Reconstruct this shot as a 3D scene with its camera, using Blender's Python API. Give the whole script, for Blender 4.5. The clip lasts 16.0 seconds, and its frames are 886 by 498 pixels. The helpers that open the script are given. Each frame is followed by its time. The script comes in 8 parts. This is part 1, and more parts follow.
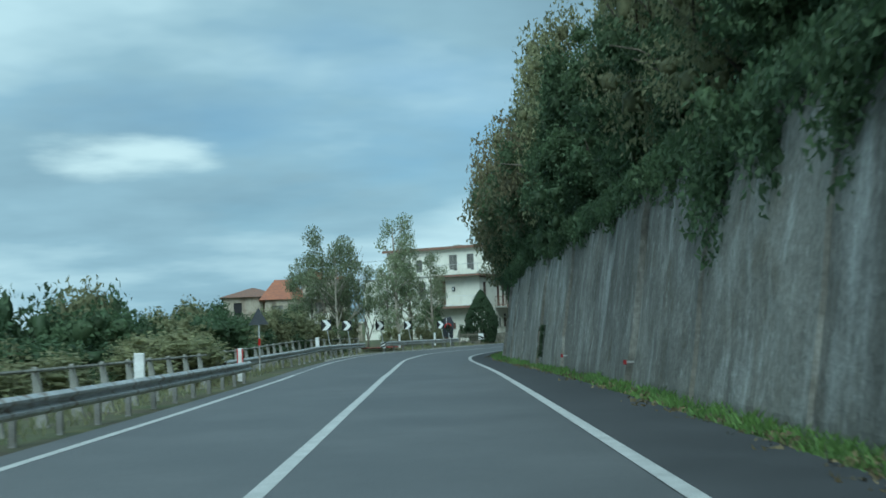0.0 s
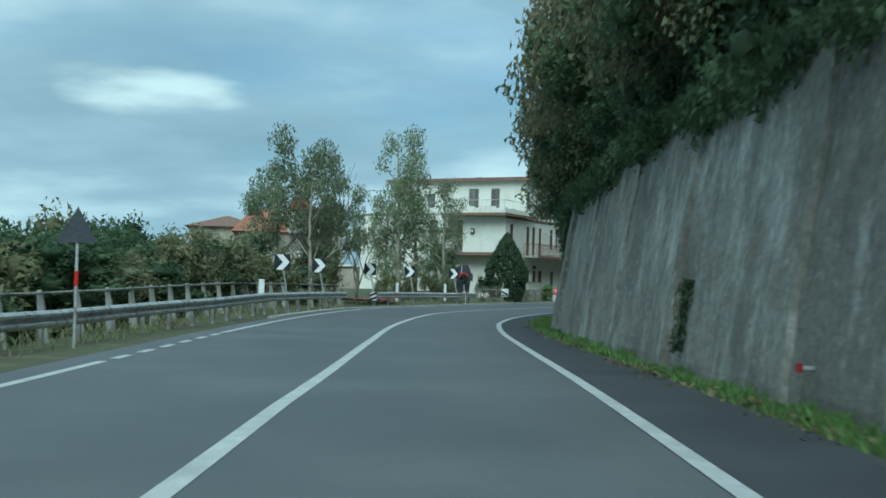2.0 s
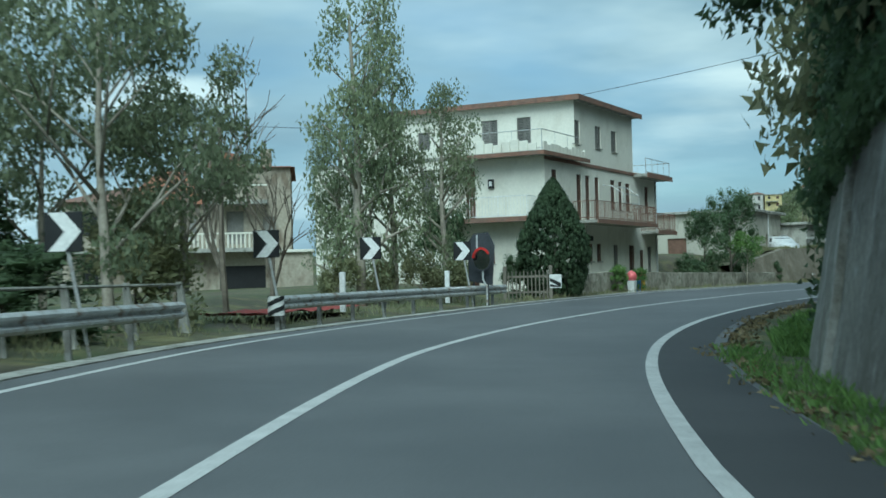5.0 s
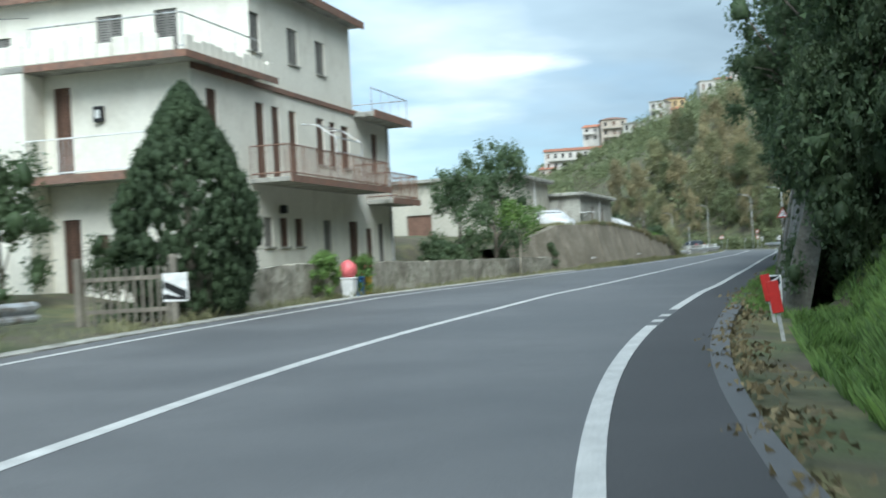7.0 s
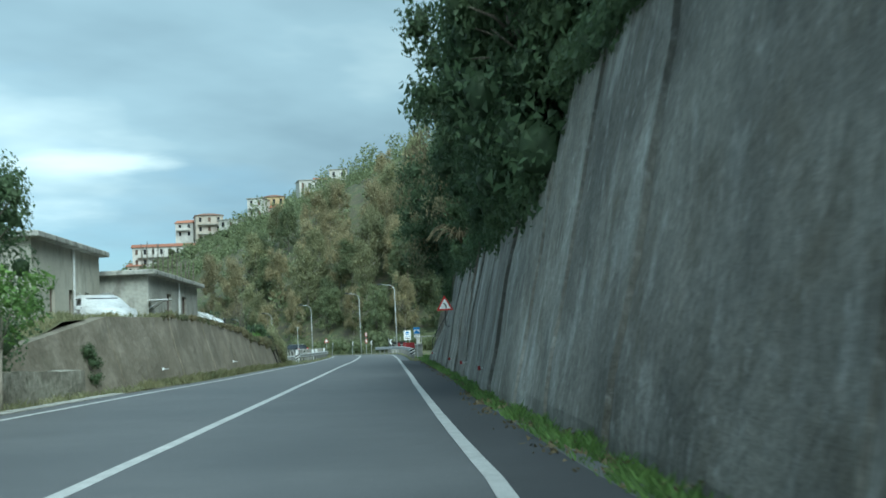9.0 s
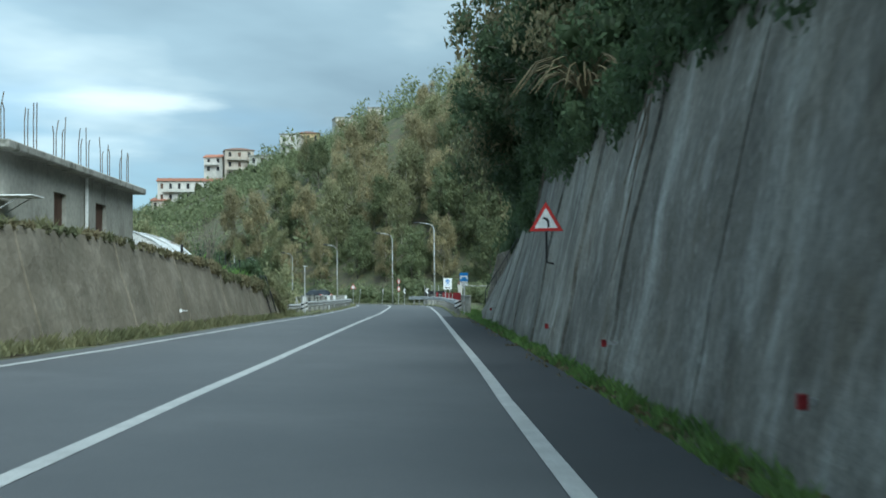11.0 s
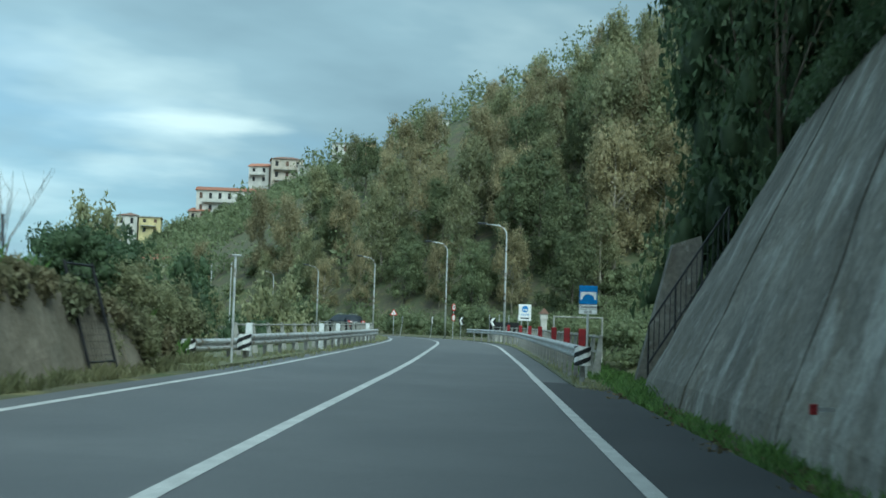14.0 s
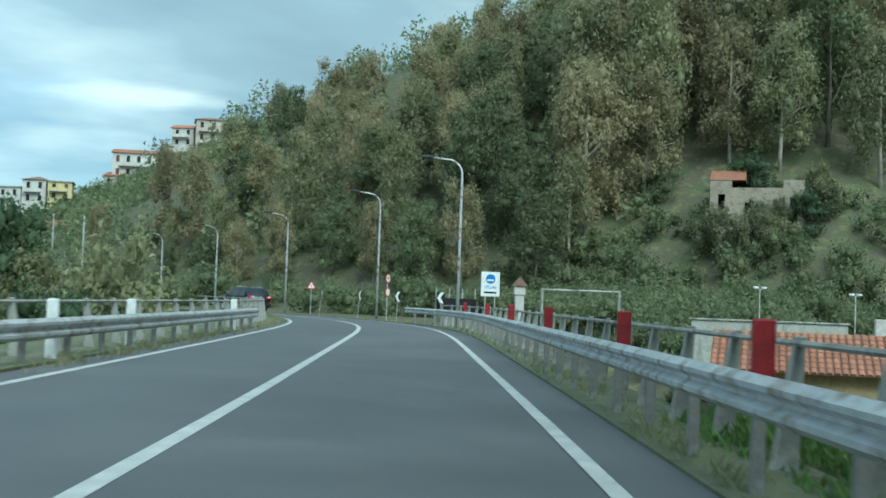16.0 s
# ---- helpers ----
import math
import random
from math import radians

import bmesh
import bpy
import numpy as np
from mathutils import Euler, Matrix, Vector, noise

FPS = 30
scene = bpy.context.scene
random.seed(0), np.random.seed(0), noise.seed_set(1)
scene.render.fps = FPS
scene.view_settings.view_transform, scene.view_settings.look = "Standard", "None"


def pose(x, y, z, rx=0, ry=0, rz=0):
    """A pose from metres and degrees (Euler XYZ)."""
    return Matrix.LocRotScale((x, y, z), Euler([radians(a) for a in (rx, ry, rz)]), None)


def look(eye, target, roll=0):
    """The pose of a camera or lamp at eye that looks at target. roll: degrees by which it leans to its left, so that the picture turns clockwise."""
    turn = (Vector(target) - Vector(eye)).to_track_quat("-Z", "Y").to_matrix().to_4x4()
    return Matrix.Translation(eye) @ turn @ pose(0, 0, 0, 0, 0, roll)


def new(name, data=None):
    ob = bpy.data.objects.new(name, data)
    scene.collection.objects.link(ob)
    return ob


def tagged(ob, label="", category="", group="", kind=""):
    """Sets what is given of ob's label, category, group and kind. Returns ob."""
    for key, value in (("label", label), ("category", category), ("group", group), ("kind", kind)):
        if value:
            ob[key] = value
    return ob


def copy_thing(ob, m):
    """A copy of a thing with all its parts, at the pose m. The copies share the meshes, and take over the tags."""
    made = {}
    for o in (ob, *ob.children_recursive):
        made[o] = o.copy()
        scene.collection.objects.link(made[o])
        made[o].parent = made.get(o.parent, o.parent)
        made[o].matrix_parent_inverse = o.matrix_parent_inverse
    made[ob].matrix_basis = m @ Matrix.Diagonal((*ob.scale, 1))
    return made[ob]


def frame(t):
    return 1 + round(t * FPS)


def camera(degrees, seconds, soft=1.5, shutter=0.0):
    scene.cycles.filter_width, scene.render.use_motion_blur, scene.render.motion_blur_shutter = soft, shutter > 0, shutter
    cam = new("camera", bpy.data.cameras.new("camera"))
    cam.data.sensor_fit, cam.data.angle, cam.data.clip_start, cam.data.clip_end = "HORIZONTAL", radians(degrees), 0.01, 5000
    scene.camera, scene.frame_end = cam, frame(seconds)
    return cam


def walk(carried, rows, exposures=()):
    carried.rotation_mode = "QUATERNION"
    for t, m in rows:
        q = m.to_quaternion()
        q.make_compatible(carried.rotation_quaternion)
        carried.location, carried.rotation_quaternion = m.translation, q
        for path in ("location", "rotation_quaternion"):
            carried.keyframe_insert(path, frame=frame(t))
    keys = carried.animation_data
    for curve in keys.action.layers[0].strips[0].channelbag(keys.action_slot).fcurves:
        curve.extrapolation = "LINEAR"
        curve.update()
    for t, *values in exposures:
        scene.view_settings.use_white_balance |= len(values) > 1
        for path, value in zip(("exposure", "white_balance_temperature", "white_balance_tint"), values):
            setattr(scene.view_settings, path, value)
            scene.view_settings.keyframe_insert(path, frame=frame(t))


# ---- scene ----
# ================= camera and its way =================
cam = camera(40.94, 16.0, soft=1.6, shutter=0.3)
PATH = [
    (0, (0.000, 0.575, 1.223), (0.000, 2.570, 1.366), -2.16),
    (0.5, (0.033, 6.339, 1.232), (0.062, 8.335, 1.352), -0.97),
    (1, (-0.007, 12.131, 1.217), (0.042, 14.130, 1.256), 0.23),
    (1.5, (-0.065, 17.894, 1.184), (-0.052, 19.894, 1.200), 1.49),
    (2, (-0.179, 23.583, 1.209), (-0.205, 25.582, 1.272), 1.42),
    (2.5, (-0.245, 29.395, 1.189), (-0.263, 31.394, 1.246), -0.97),
    (3, (-0.400, 35.040, 1.190), (-0.369, 37.039, 1.208), -2.04),
    (3.5, (-0.483, 40.607, 1.191), (-0.437, 42.606, 1.211), -1.41),
    (3.7, (-0.459, 42.972, 1.145), (-0.409, 44.972, 1.171), -1.43),
    (4.3, (-0.447, 49.726, 1.155), (-0.427, 51.725, 1.189), -1.34),
    (5, (-0.131, 57.566, 1.180), (-0.179, 59.565, 1.226), -1.40),
    (5.8, (0.932, 66.645, 1.197), (0.869, 68.643, 1.240), -1.73),
    (6, (1.219, 69.005, 1.192), (1.159, 71.004, 1.224), -2.07),
    (6.5, (2.289, 74.700, 1.179), (2.409, 76.696, 1.167), -3.08),
    (7, (3.572, 80.431, 1.166), (3.956, 82.394, 1.180), -3.10),
    (7.5, (5.178, 86.340, 1.154), (5.772, 88.249, 1.229), -3.46),
    (8, (7.077, 91.934, 1.206), (7.873, 93.768, 1.277), -3.80),
    (8.5, (9.043, 96.675, 1.205), (9.994, 98.430, 1.338), -3.65),
    (8.7, (10.000, 98.676, 1.213), (10.998, 100.402, 1.367), -3.38),
    (9.4, (13.180, 105.370, 1.202), (14.202, 107.084, 1.334), -2.64),
    (10.1, (16.724, 112.096, 1.183), (17.726, 113.826, 1.252), -1.36),
    (10.8, (20.409, 119.049, 1.172), (21.386, 120.794, 1.219), -0.57),
    (11, (21.436, 121.024, 1.187), (22.399, 122.776, 1.260), -0.52),
    (11.5, (24.092, 126.180, 1.187), (25.016, 127.949, 1.319), 0.06),
    (12, (26.734, 131.284, 1.190), (27.635, 133.062, 1.355), 0.23),
    (12.5, (29.444, 136.541, 1.188), (30.326, 138.327, 1.361), -0.00),
    (13, (31.960, 141.603, 1.241), (32.837, 143.391, 1.431), 1.07),
    (13.5, (34.698, 146.967, 1.180), (35.573, 148.757, 1.348), 1.66),
    (14, (37.413, 152.259, 1.210), (38.284, 154.055, 1.333), 1.83),
    (14.5, (40.197, 157.689, 1.221), (41.072, 159.486, 1.301), 1.94),
    (15, (43.013, 163.115, 1.221), (43.899, 164.908, 1.276), 2.21),
    (15.5, (45.891, 168.565, 1.206), (46.809, 170.340, 1.267), 1.94),
    (16, (48.749, 173.884, 1.205), (49.708, 175.637, 1.292), 2.07),
]
LIGHT = [(0, 0.29, 5640, -13), (3.7, 0.4, 5640, -14), (5.8, 0.4, 5890, -11), (6.55, 0.55, 5940, -9), (7.0, 1.15, 6340, 5), (7.6, 1.2, 6000, -6), (8.7, 0.9, 5930, -10), (10.8, 0.84, 6080, -2), (11.6, 0.8, 5930, -9), (13.0, 0.58, 5830, -12), (14.8, 0.68, 5880, -12), (16.0, 0.78, 5880, -11)]
walk(cam, [(t, look(eye, target, roll)) for t, eye, target, roll in PATH], LIGHT)

# ================= world, sun, exposure =================
SUN_EL, SUN_AZ = radians(46), radians(186)
world = bpy.data.worlds.new("sky")
scene.world = world
world.use_nodes = True


def cloudy_sky():
    nt = world.node_tree
    nt.nodes.clear()
    n, l = nt.nodes.new, nt.links.new
    out, bg = n("ShaderNodeOutputWorld"), n("ShaderNodeBackground")
    sky = n("ShaderNodeTexSky")
    sky.sky_type, sky.sun_disc = "NISHITA", False
    sky.sun_elevation, sky.sun_rotation = SUN_EL, SUN_AZ
    sky.air_density, sky.dust_density = 1.0, 1.5
    co = n("ShaderNodeTexCoord")
    # clouds lie on a flat layer: divide the direction by its height
    sep, zz, div = n("ShaderNodeSeparateXYZ"), n("ShaderNodeMath"), n("ShaderNodeVectorMath")
    l(co.outputs["Generated"], sep.inputs[0])
    zz.operation, zz.inputs[1].default_value = "MAXIMUM", 0.0
    l(sep.outputs["Z"], zz.inputs[0])
    zadd = n("ShaderNodeMath")
    zadd.operation, zadd.inputs[1].default_value = "ADD", 0.22
    l(zz.outputs[0], zadd.inputs[0])
    comb = n("ShaderNodeCombineXYZ")
    for k in "XYZ":
        l(zadd.outputs[0], comb.inputs[k])
    div.operation = "DIVIDE"
    l(co.outputs["Generated"], div.inputs[0])
    l(comb.outputs[0], div.inputs[1])
    mp = n("ShaderNodeMapping")
    mp.inputs["Location"].default_value = (1.3, 0.4, 0.0)
    mp.inputs["Rotation"].default_value = (0, 0, radians(-20))
    mp.inputs["Scale"].default_value = (0.62, 0.8, 0.6)
    l(div.outputs[0], mp.inputs[0])
    big, fine = n("ShaderNodeTexNoise"), n("ShaderNodeTexNoise")
    for t, sc, de in ((big, 0.9, 5), (fine, 1.5, 5)):
        t.inputs["Scale"].default_value, t.inputs["Detail"].default_value = sc, de
        t.inputs["Roughness"].default_value = 0.52
        l(mp.outputs[0], t.inputs["Vector"])
    cover, shade = n("ShaderNodeValToRGB"), n("ShaderNodeValToRGB")
    cover.color_ramp.elements[0].position, cover.color_ramp.elements[1].position = 0.27, 0.50
    l(big.outputs["Fac"], cover.inputs[0])
    r = shade.color_ramp
    r.elements[0].position, r.elements[0].color = 0.34, (0.225, 0.305, 0.38, 1)
    r.elements[1].position, r.elements[1].color = 0.74, (0.66, 0.745, 0.795, 1)
    r.elements.new(0.5).color = (0.305, 0.405, 0.49, 1)
    l(fine.outputs["Fac"], shade.inputs[0])
    cl = n("ShaderNodeMix")
    cl.data_type = "RGBA"
    blue = n("ShaderNodeMix")
    blue.data_type, blue.blend_type = "RGBA", "MULTIPLY"
    blue.inputs["Factor"].default_value = 1.0
    blue.inputs["B"].default_value = (0.062, 0.078, 0.092, 1)
    l(sky.outputs[0], blue.inputs["A"])
    l(cover.outputs[0], cl.inputs["Factor"])
    l(blue.outputs["Result"], cl.inputs["A"])
    l(shade.outputs[0], cl.inputs["B"])
    # two sunlit banks of cloud low in the north
    glow = cl.outputs["Result"]
    for az, el, wide, high in ((14.0, 9.0, 4.6, 0.75), (-15.0, 8.8, 4.6, 1.2), (11.0, 6.6, 4.5, 0.9)):
        c = Vector((math.sin(radians(az)) * math.cos(radians(el)), math.cos(radians(az)) * math.cos(radians(el)), math.sin(radians(el))))
        e = Vector((math.cos(radians(az)), -math.sin(radians(az)), 0.0))
        u = c.cross(e) * -1.0
        sums = []
        for axis, size in ((e, wide), (u, high)):
            d = n("ShaderNodeVectorMath")
            d.operation, d.inputs[1].default_value = "DOT_PRODUCT", axis / math.sin(radians(size))
            l(co.outputs["Generated"], d.inputs[0])
            q = n("ShaderNodeMath")
            q.operation = "SUBTRACT"
            l(d.outputs["Value"], q.inputs[0])
            q.inputs[1].default_value = axis.dot(c) / math.sin(radians(size))
            p = n("ShaderNodeMath")
            p.operation = "MULTIPLY"
            l(q.outputs[0], p.inputs[0])
            l(q.outputs[0], p.inputs[1])
            sums.append(p)
        r2, edge = n("ShaderNodeMath"), n("ShaderNodeMath")
        r2.operation = "ADD"
        l(sums[0].outputs[0], r2.inputs[0])
        l(sums[1].outputs[0], r2.inputs[1])
        rag = n("ShaderNodeTexNoise")
        rag.inputs["Scale"].default_value, rag.inputs["Detail"].default_value = 16.0, 5
        stretch = n("ShaderNodeMapping")
        stretch.inputs["Scale"].default_value = (0.7, 0.7, 3.2)
        l(co.outputs["Generated"], stretch.inputs[0])
        l(stretch.outputs[0], rag.inputs["Vector"])
        edge.operation, edge.inputs[1].default_value = "MULTIPLY_ADD", 2.4
        l(rag.outputs["Fac"], edge.inputs[0])
        l(r2.outputs[0], edge.inputs[2])
        fade = n("ShaderNodeMapRange")
        fade.interpolation_type = "SMOOTHSTEP"
        fade.inputs["From Min"].default_value, fade.inputs["From Max"].default_value = 0.9, 2.3
        fade.inputs["To Min"].default_value, fade.inputs["To Max"].default_value = 0.74 if el > 8 else 0.4, 0.0
        l(edge.outputs[0], fade.inputs["Value"])
        mixed = n("ShaderNodeMix")
        mixed.data_type = "RGBA"
        l(fade.outputs[0], mixed.inputs["Factor"])
        l(glow, mixed.inputs["A"])
        mixed.inputs["B"].default_value = (0.70, 0.77, 0.80, 1)
        glow = mixed.outputs["Result"]
    # a gradient multiplied into the sky's colour dims it towards the east
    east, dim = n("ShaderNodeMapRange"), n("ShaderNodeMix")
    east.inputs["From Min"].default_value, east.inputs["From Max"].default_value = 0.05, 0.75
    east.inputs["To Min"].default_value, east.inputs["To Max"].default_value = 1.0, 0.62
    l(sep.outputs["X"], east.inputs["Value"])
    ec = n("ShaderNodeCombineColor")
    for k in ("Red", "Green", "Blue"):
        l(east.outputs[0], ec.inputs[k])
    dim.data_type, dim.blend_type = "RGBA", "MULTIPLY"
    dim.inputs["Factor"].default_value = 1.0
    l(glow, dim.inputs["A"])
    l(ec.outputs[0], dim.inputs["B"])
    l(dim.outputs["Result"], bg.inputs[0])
    bg.inputs[1].default_value = 1.0
    l(bg.outputs[0], out.inputs[0])


cloudy_sky()
sun_data = bpy.data.lights.new("sun", "SUN")
sun_data.energy, sun_data.angle, sun_data.color = 2.2, radians(40), (0.915, 0.97, 1.0)
sun = new("sun", sun_data)
sun.matrix_world = look((0, 0, 50), Vector((0, 0, 50)) - Vector((math.sin(SUN_AZ) * math.cos(SUN_EL), math.cos(SUN_AZ) * math.cos(SUN_EL), math.sin(SUN_EL))))

# ================= helpers =================


def part(name, bm, material, parent=None, label="", smooth=False):
    """Links a bmesh as one mesh object, under a thing or a part."""
    me = bpy.data.meshes.new(name)
    bm.to_mesh(me)
    bm.free()
    return linked(name, me, material, parent, label, smooth)


def linked(name, me, material, parent=None, label="", smooth=False):
    if material is not None and not me.materials:
        me.materials.append(material)
    if smooth:
        me.polygons.foreach_set("use_smooth", [True] * len(me.polygons))
    ob = new(name, me)
    if parent is not None:
        ob.parent = parent
    if label:
        ob["label"] = label
    return ob


def mesh_of(name, verts, faces):
    me = bpy.data.meshes.new(name)
    me.from_pydata([tuple(v) for v in verts], [], [tuple(f) for f in faces])
    me.update()
    return me


def thing(name, m, label, category, group="", kind=""):
    """An Empty at the base of a thing that parents its parts."""
    ob = new(name)
    ob.matrix_basis = m
    ob.empty_display_size = 0.2
    return tagged(ob, label, category, group, kind)


def box(bm, lo, hi, bevel=0.0, m=None):
    """Adds a box from corner lo to corner hi to bm."""
    lo, hi = Vector(lo), Vector(hi)
    mat = Matrix.Translation((lo + hi) / 2) @ Matrix.Diagonal((*(hi - lo), 1))
    r = bmesh.ops.create_cube(bm, size=1.0, matrix=mat)
    vs = r["verts"]
    if bevel > 0:
        es = list({e for v in vs for e in v.link_edges})
        rb = bmesh.ops.bevel(bm, geom=es, offset=bevel, segments=1, affect="EDGES")
        vs = [v for v in rb["verts"]]
    if m is not None:
        bmesh.ops.transform(bm, matrix=m, verts=list({v for v in vs if v.is_valid}))
    return bm


def boxed(lo, hi, bevel=0.0, m=None):
    return box(bmesh.new(), lo, hi, bevel, m)


def tube(bm, pts, radii, sides=8, cap=True):
    """A round bar along pts; radii: one number or one for each point."""
    pts = [Vector(p) for p in pts]
    if not hasattr(radii, "__len__"):
        radii = [radii] * len(pts)
    rings = []
    ref = Vector((0, 0, 1))
    for i, p in enumerate(pts):
        d = (pts[min(i + 1, len(pts) - 1)] - pts[max(i - 1, 0)]).normalized()
        if abs(d.z) > 0.9:
            ref = Vector((1, 0, 0))
        a = d.cross(ref).normalized()
        b = d.cross(a).normalized()
        rings.append([bm.verts.new(p + (a * math.cos(2 * math.pi * k / sides) + b * math.sin(2 * math.pi * k / sides)) * radii[i]) for k in range(sides)])
    for r0, r1 in zip(rings, rings[1:]):
        for k in range(sides):
            bm.faces.new((r0[k], r0[(k + 1) % sides], r1[(k + 1) % sides], r1[k]))
    if cap:
        bm.faces.new(rings[0][::-1])
        bm.faces.new(rings[-1])
    return bm


def prism(bm, outline, y0, y1):
    """An outline of (x, z) pairs, given a thickness from y0 to y1."""
    a = [bm.verts.new((x, y0, z)) for x, z in outline]
    b = [bm.verts.new((x, y1, z)) for x, z in outline]
    bm.faces.new(a)
    bm.faces.new(b[::-1])
    for i in range(len(a)):
        j = (i + 1) % len(a)
        bm.faces.new((a[i], b[i], b[j], a[j]))
    bmesh.ops.recalc_face_normals(bm, faces=bm.faces)
    return bm


# ================= materials =================


def material(name, base, rough=0.7, metal=0.0, second=None, scale=1.0, fine=12.0, bump=0.2, streak=0.0, third=None, island=0.0, rand=0.0, spec=0.4, wear=0.5, bump_d=0.02, mottle=None, pale=None, grit=0.165, thin=0.0, drips=False):
    """A procedural surface: two colours mixed by a coarse noise, shaded by a fine one, with relief. streak stretches the coarse noise along z; third adds stains;
    island and rand vary the lightness from leaf to leaf and from piece to piece."""
    mt = bpy.data.materials.new(name)
    mt.use_nodes = True
    nt = mt.node_tree
    n, l = nt.nodes.new, nt.links.new
    b = nt.nodes["Principled BSDF"]
    b.inputs["Metallic"].default_value = metal
    b.inputs["Specular IOR Level"].default_value = spec
    co = n("ShaderNodeTexCoord")
    mp = n("ShaderNodeMapping")
    l(co.outputs["Object"], mp.inputs[0])
    mp.inputs["Scale"].default_value = (1, 1, 1 - streak * 0.93)
    coarse, grain = n("ShaderNodeTexNoise"), n("ShaderNodeTexNoise")
    for t, sc, de in ((coarse, scale, 6), (grain, fine, 4)):
        t.inputs["Scale"].default_value, t.inputs["Detail"].default_value = sc, de
        t.inputs["Roughness"].default_value = 0.6
    l(mp.outputs[0], coarse.inputs["Vector"])
    l(co.outputs["Object"], grain.inputs["Vector"])
    second = second or tuple(c * 0.75 for c in base)
    ramp = n("ShaderNodeValToRGB")
    e = ramp.color_ramp.elements
    e[0].position, e[0].color = 0.5 - 0.25 * wear, (*second, 1)
    e[1].position, e[1].color = 0.5 + 0.25 * wear, (*base, 1)
    l(coarse.outputs["Fac"], ramp.inputs[0])
    colour = ramp.outputs[0]

    def mix(kind, a, other, fac):
        m = n("ShaderNodeMix")
        m.data_type, m.blend_type = "RGBA", kind
        l(a, m.inputs["A"])
        if hasattr(other, "is_linked"):
            l(other, m.inputs["B"])
        else:
            m.inputs["B"].default_value = (*other, 1)
        if hasattr(fac, "is_linked"):
            l(fac, m.inputs["Factor"])
        else:
            m.inputs["Factor"].default_value = fac
        return m.outputs["Result"]

    if third:
        st = n("ShaderNodeTexNoise")
        st.inputs["Scale"].default_value, st.inputs["Detail"].default_value = scale * 2.7, 8
        off = n("ShaderNodeVectorMath")
        off.operation, off.inputs[1].default_value = "ADD", (31.0, 7.0, 13.0)
        l(mp.outputs[0], off.inputs[0])
        l(off.outputs[0], st.inputs["Vector"])
        sr = n("ShaderNodeMapRange")
        sr.inputs["From Min"].default_value, sr.inputs["From Max"].default_value = 0.52, 0.68
        l(st.outputs["Fac"], sr.inputs["Value"])
        colour = mix("MIX", colour, third, sr.outputs[0])
    for sc, col, lo, hi, most in ((mottle[0], mottle[1], 0.47, 0.66, mottle[2]),) if mottle else ():
        mo, mr, mf = n("ShaderNodeTexNoise"), n("ShaderNodeMapRange"), n("ShaderNodeMath")
        mo.inputs["Scale"].default_value, mo.inputs["Detail"].default_value, mo.inputs["Roughness"].default_value = sc, 7, 0.7
        l(co.outputs["Object"], mo.inputs["Vector"])
        mr.inputs["From Min"].default_value, mr.inputs["From Max"].default_value = lo, hi
        l(mo.outputs["Fac"], mr.inputs["Value"])
        mf.operation, mf.inputs[1].default_value = "MULTIPLY", most
        l(mr.outputs[0], mf.inputs[0])
        colour = mix("MIX", colour, col, mf.outputs[0])
    if pale:
        pm, po, pr, pf = n("ShaderNodeMapping"), n("ShaderNodeTexNoise"), n("ShaderNodeMapRange"), n("ShaderNodeMath")
        pm.inputs["Scale"].default_value, pm.inputs["Location"].default_value = (1, 1, 0.22), (3.3, 8.1, 0.4)
        l(co.outputs["Object"], pm.inputs[0])
        po.inputs["Scale"].default_value, po.inputs["Detail"].default_value, po.inputs["Roughness"].default_value = 0.75, 7, 0.6
        l(pm.outputs[0], po.inputs["Vector"])
        pr.inputs["From Min"].default_value, pr.inputs["From Max"].default_value = 0.56, 0.72
        l(po.outputs["Fac"], pr.inputs["Value"])
        pf.operation, pf.inputs[1].default_value = "MULTIPLY", 0.75
        l(pr.outputs[0], pf.inputs[0])
        colour = mix("MIX", colour, pale, pf.outputs[0])
    if drips:
        # thin pale lime runs and dark water runs down the face, broken into blotches
        for sc, loc, col, lo, hi, most in ((1.2, (5.0, 2.0, 1.0), (0.50, 0.50, 0.47), 0.53, 0.72, 0.6), (0.6, (9.0, 4.0, 3.0), (0.10, 0.097, 0.084), 0.5, 0.72, 0.55), (4.0, (1.0, 6.0, 2.0), (0.46, 0.46, 0.43), 0.58, 0.72, 0.5)):
            dm, dn, dr, df = n("ShaderNodeMapping"), n("ShaderNodeTexNoise"), n("ShaderNodeMapRange"), n("ShaderNodeMath")
            dm.inputs["Scale"].default_value, dm.inputs["Location"].default_value = (1, 1, 0.42 if sc < 3 else 0.8), loc
            l(co.outputs["Object"], dm.inputs[0])
            dn.inputs["Scale"].default_value, dn.inputs["Detail"].default_value, dn.inputs["Roughness"].default_value = sc, 5, 0.65
            l(dm.outputs[0], dn.inputs["Vector"])
            dr.inputs["From Min"].default_value, dr.inputs["From Max"].default_value = lo, hi
            l(dn.outputs["Fac"], dr.inputs["Value"])
            df.operation, df.inputs[1].default_value = "MULTIPLY", most
            l(dr.outputs[0], df.inputs[0])
            colour = mix("MIX", colour, col, df.outputs[0])
    g = n("ShaderNodeMapRange")
    g.inputs["From Min"].default_value, g.inputs["From Max"].default_value = 0.3, 0.7
    g.inputs["To Min"].default_value, g.inputs["To Max"].default_value = 0.985 - grit, 0.985 + grit
    l(grain.outputs["Fac"], g.inputs["Value"])
    gc = n("ShaderNodeCombineColor")
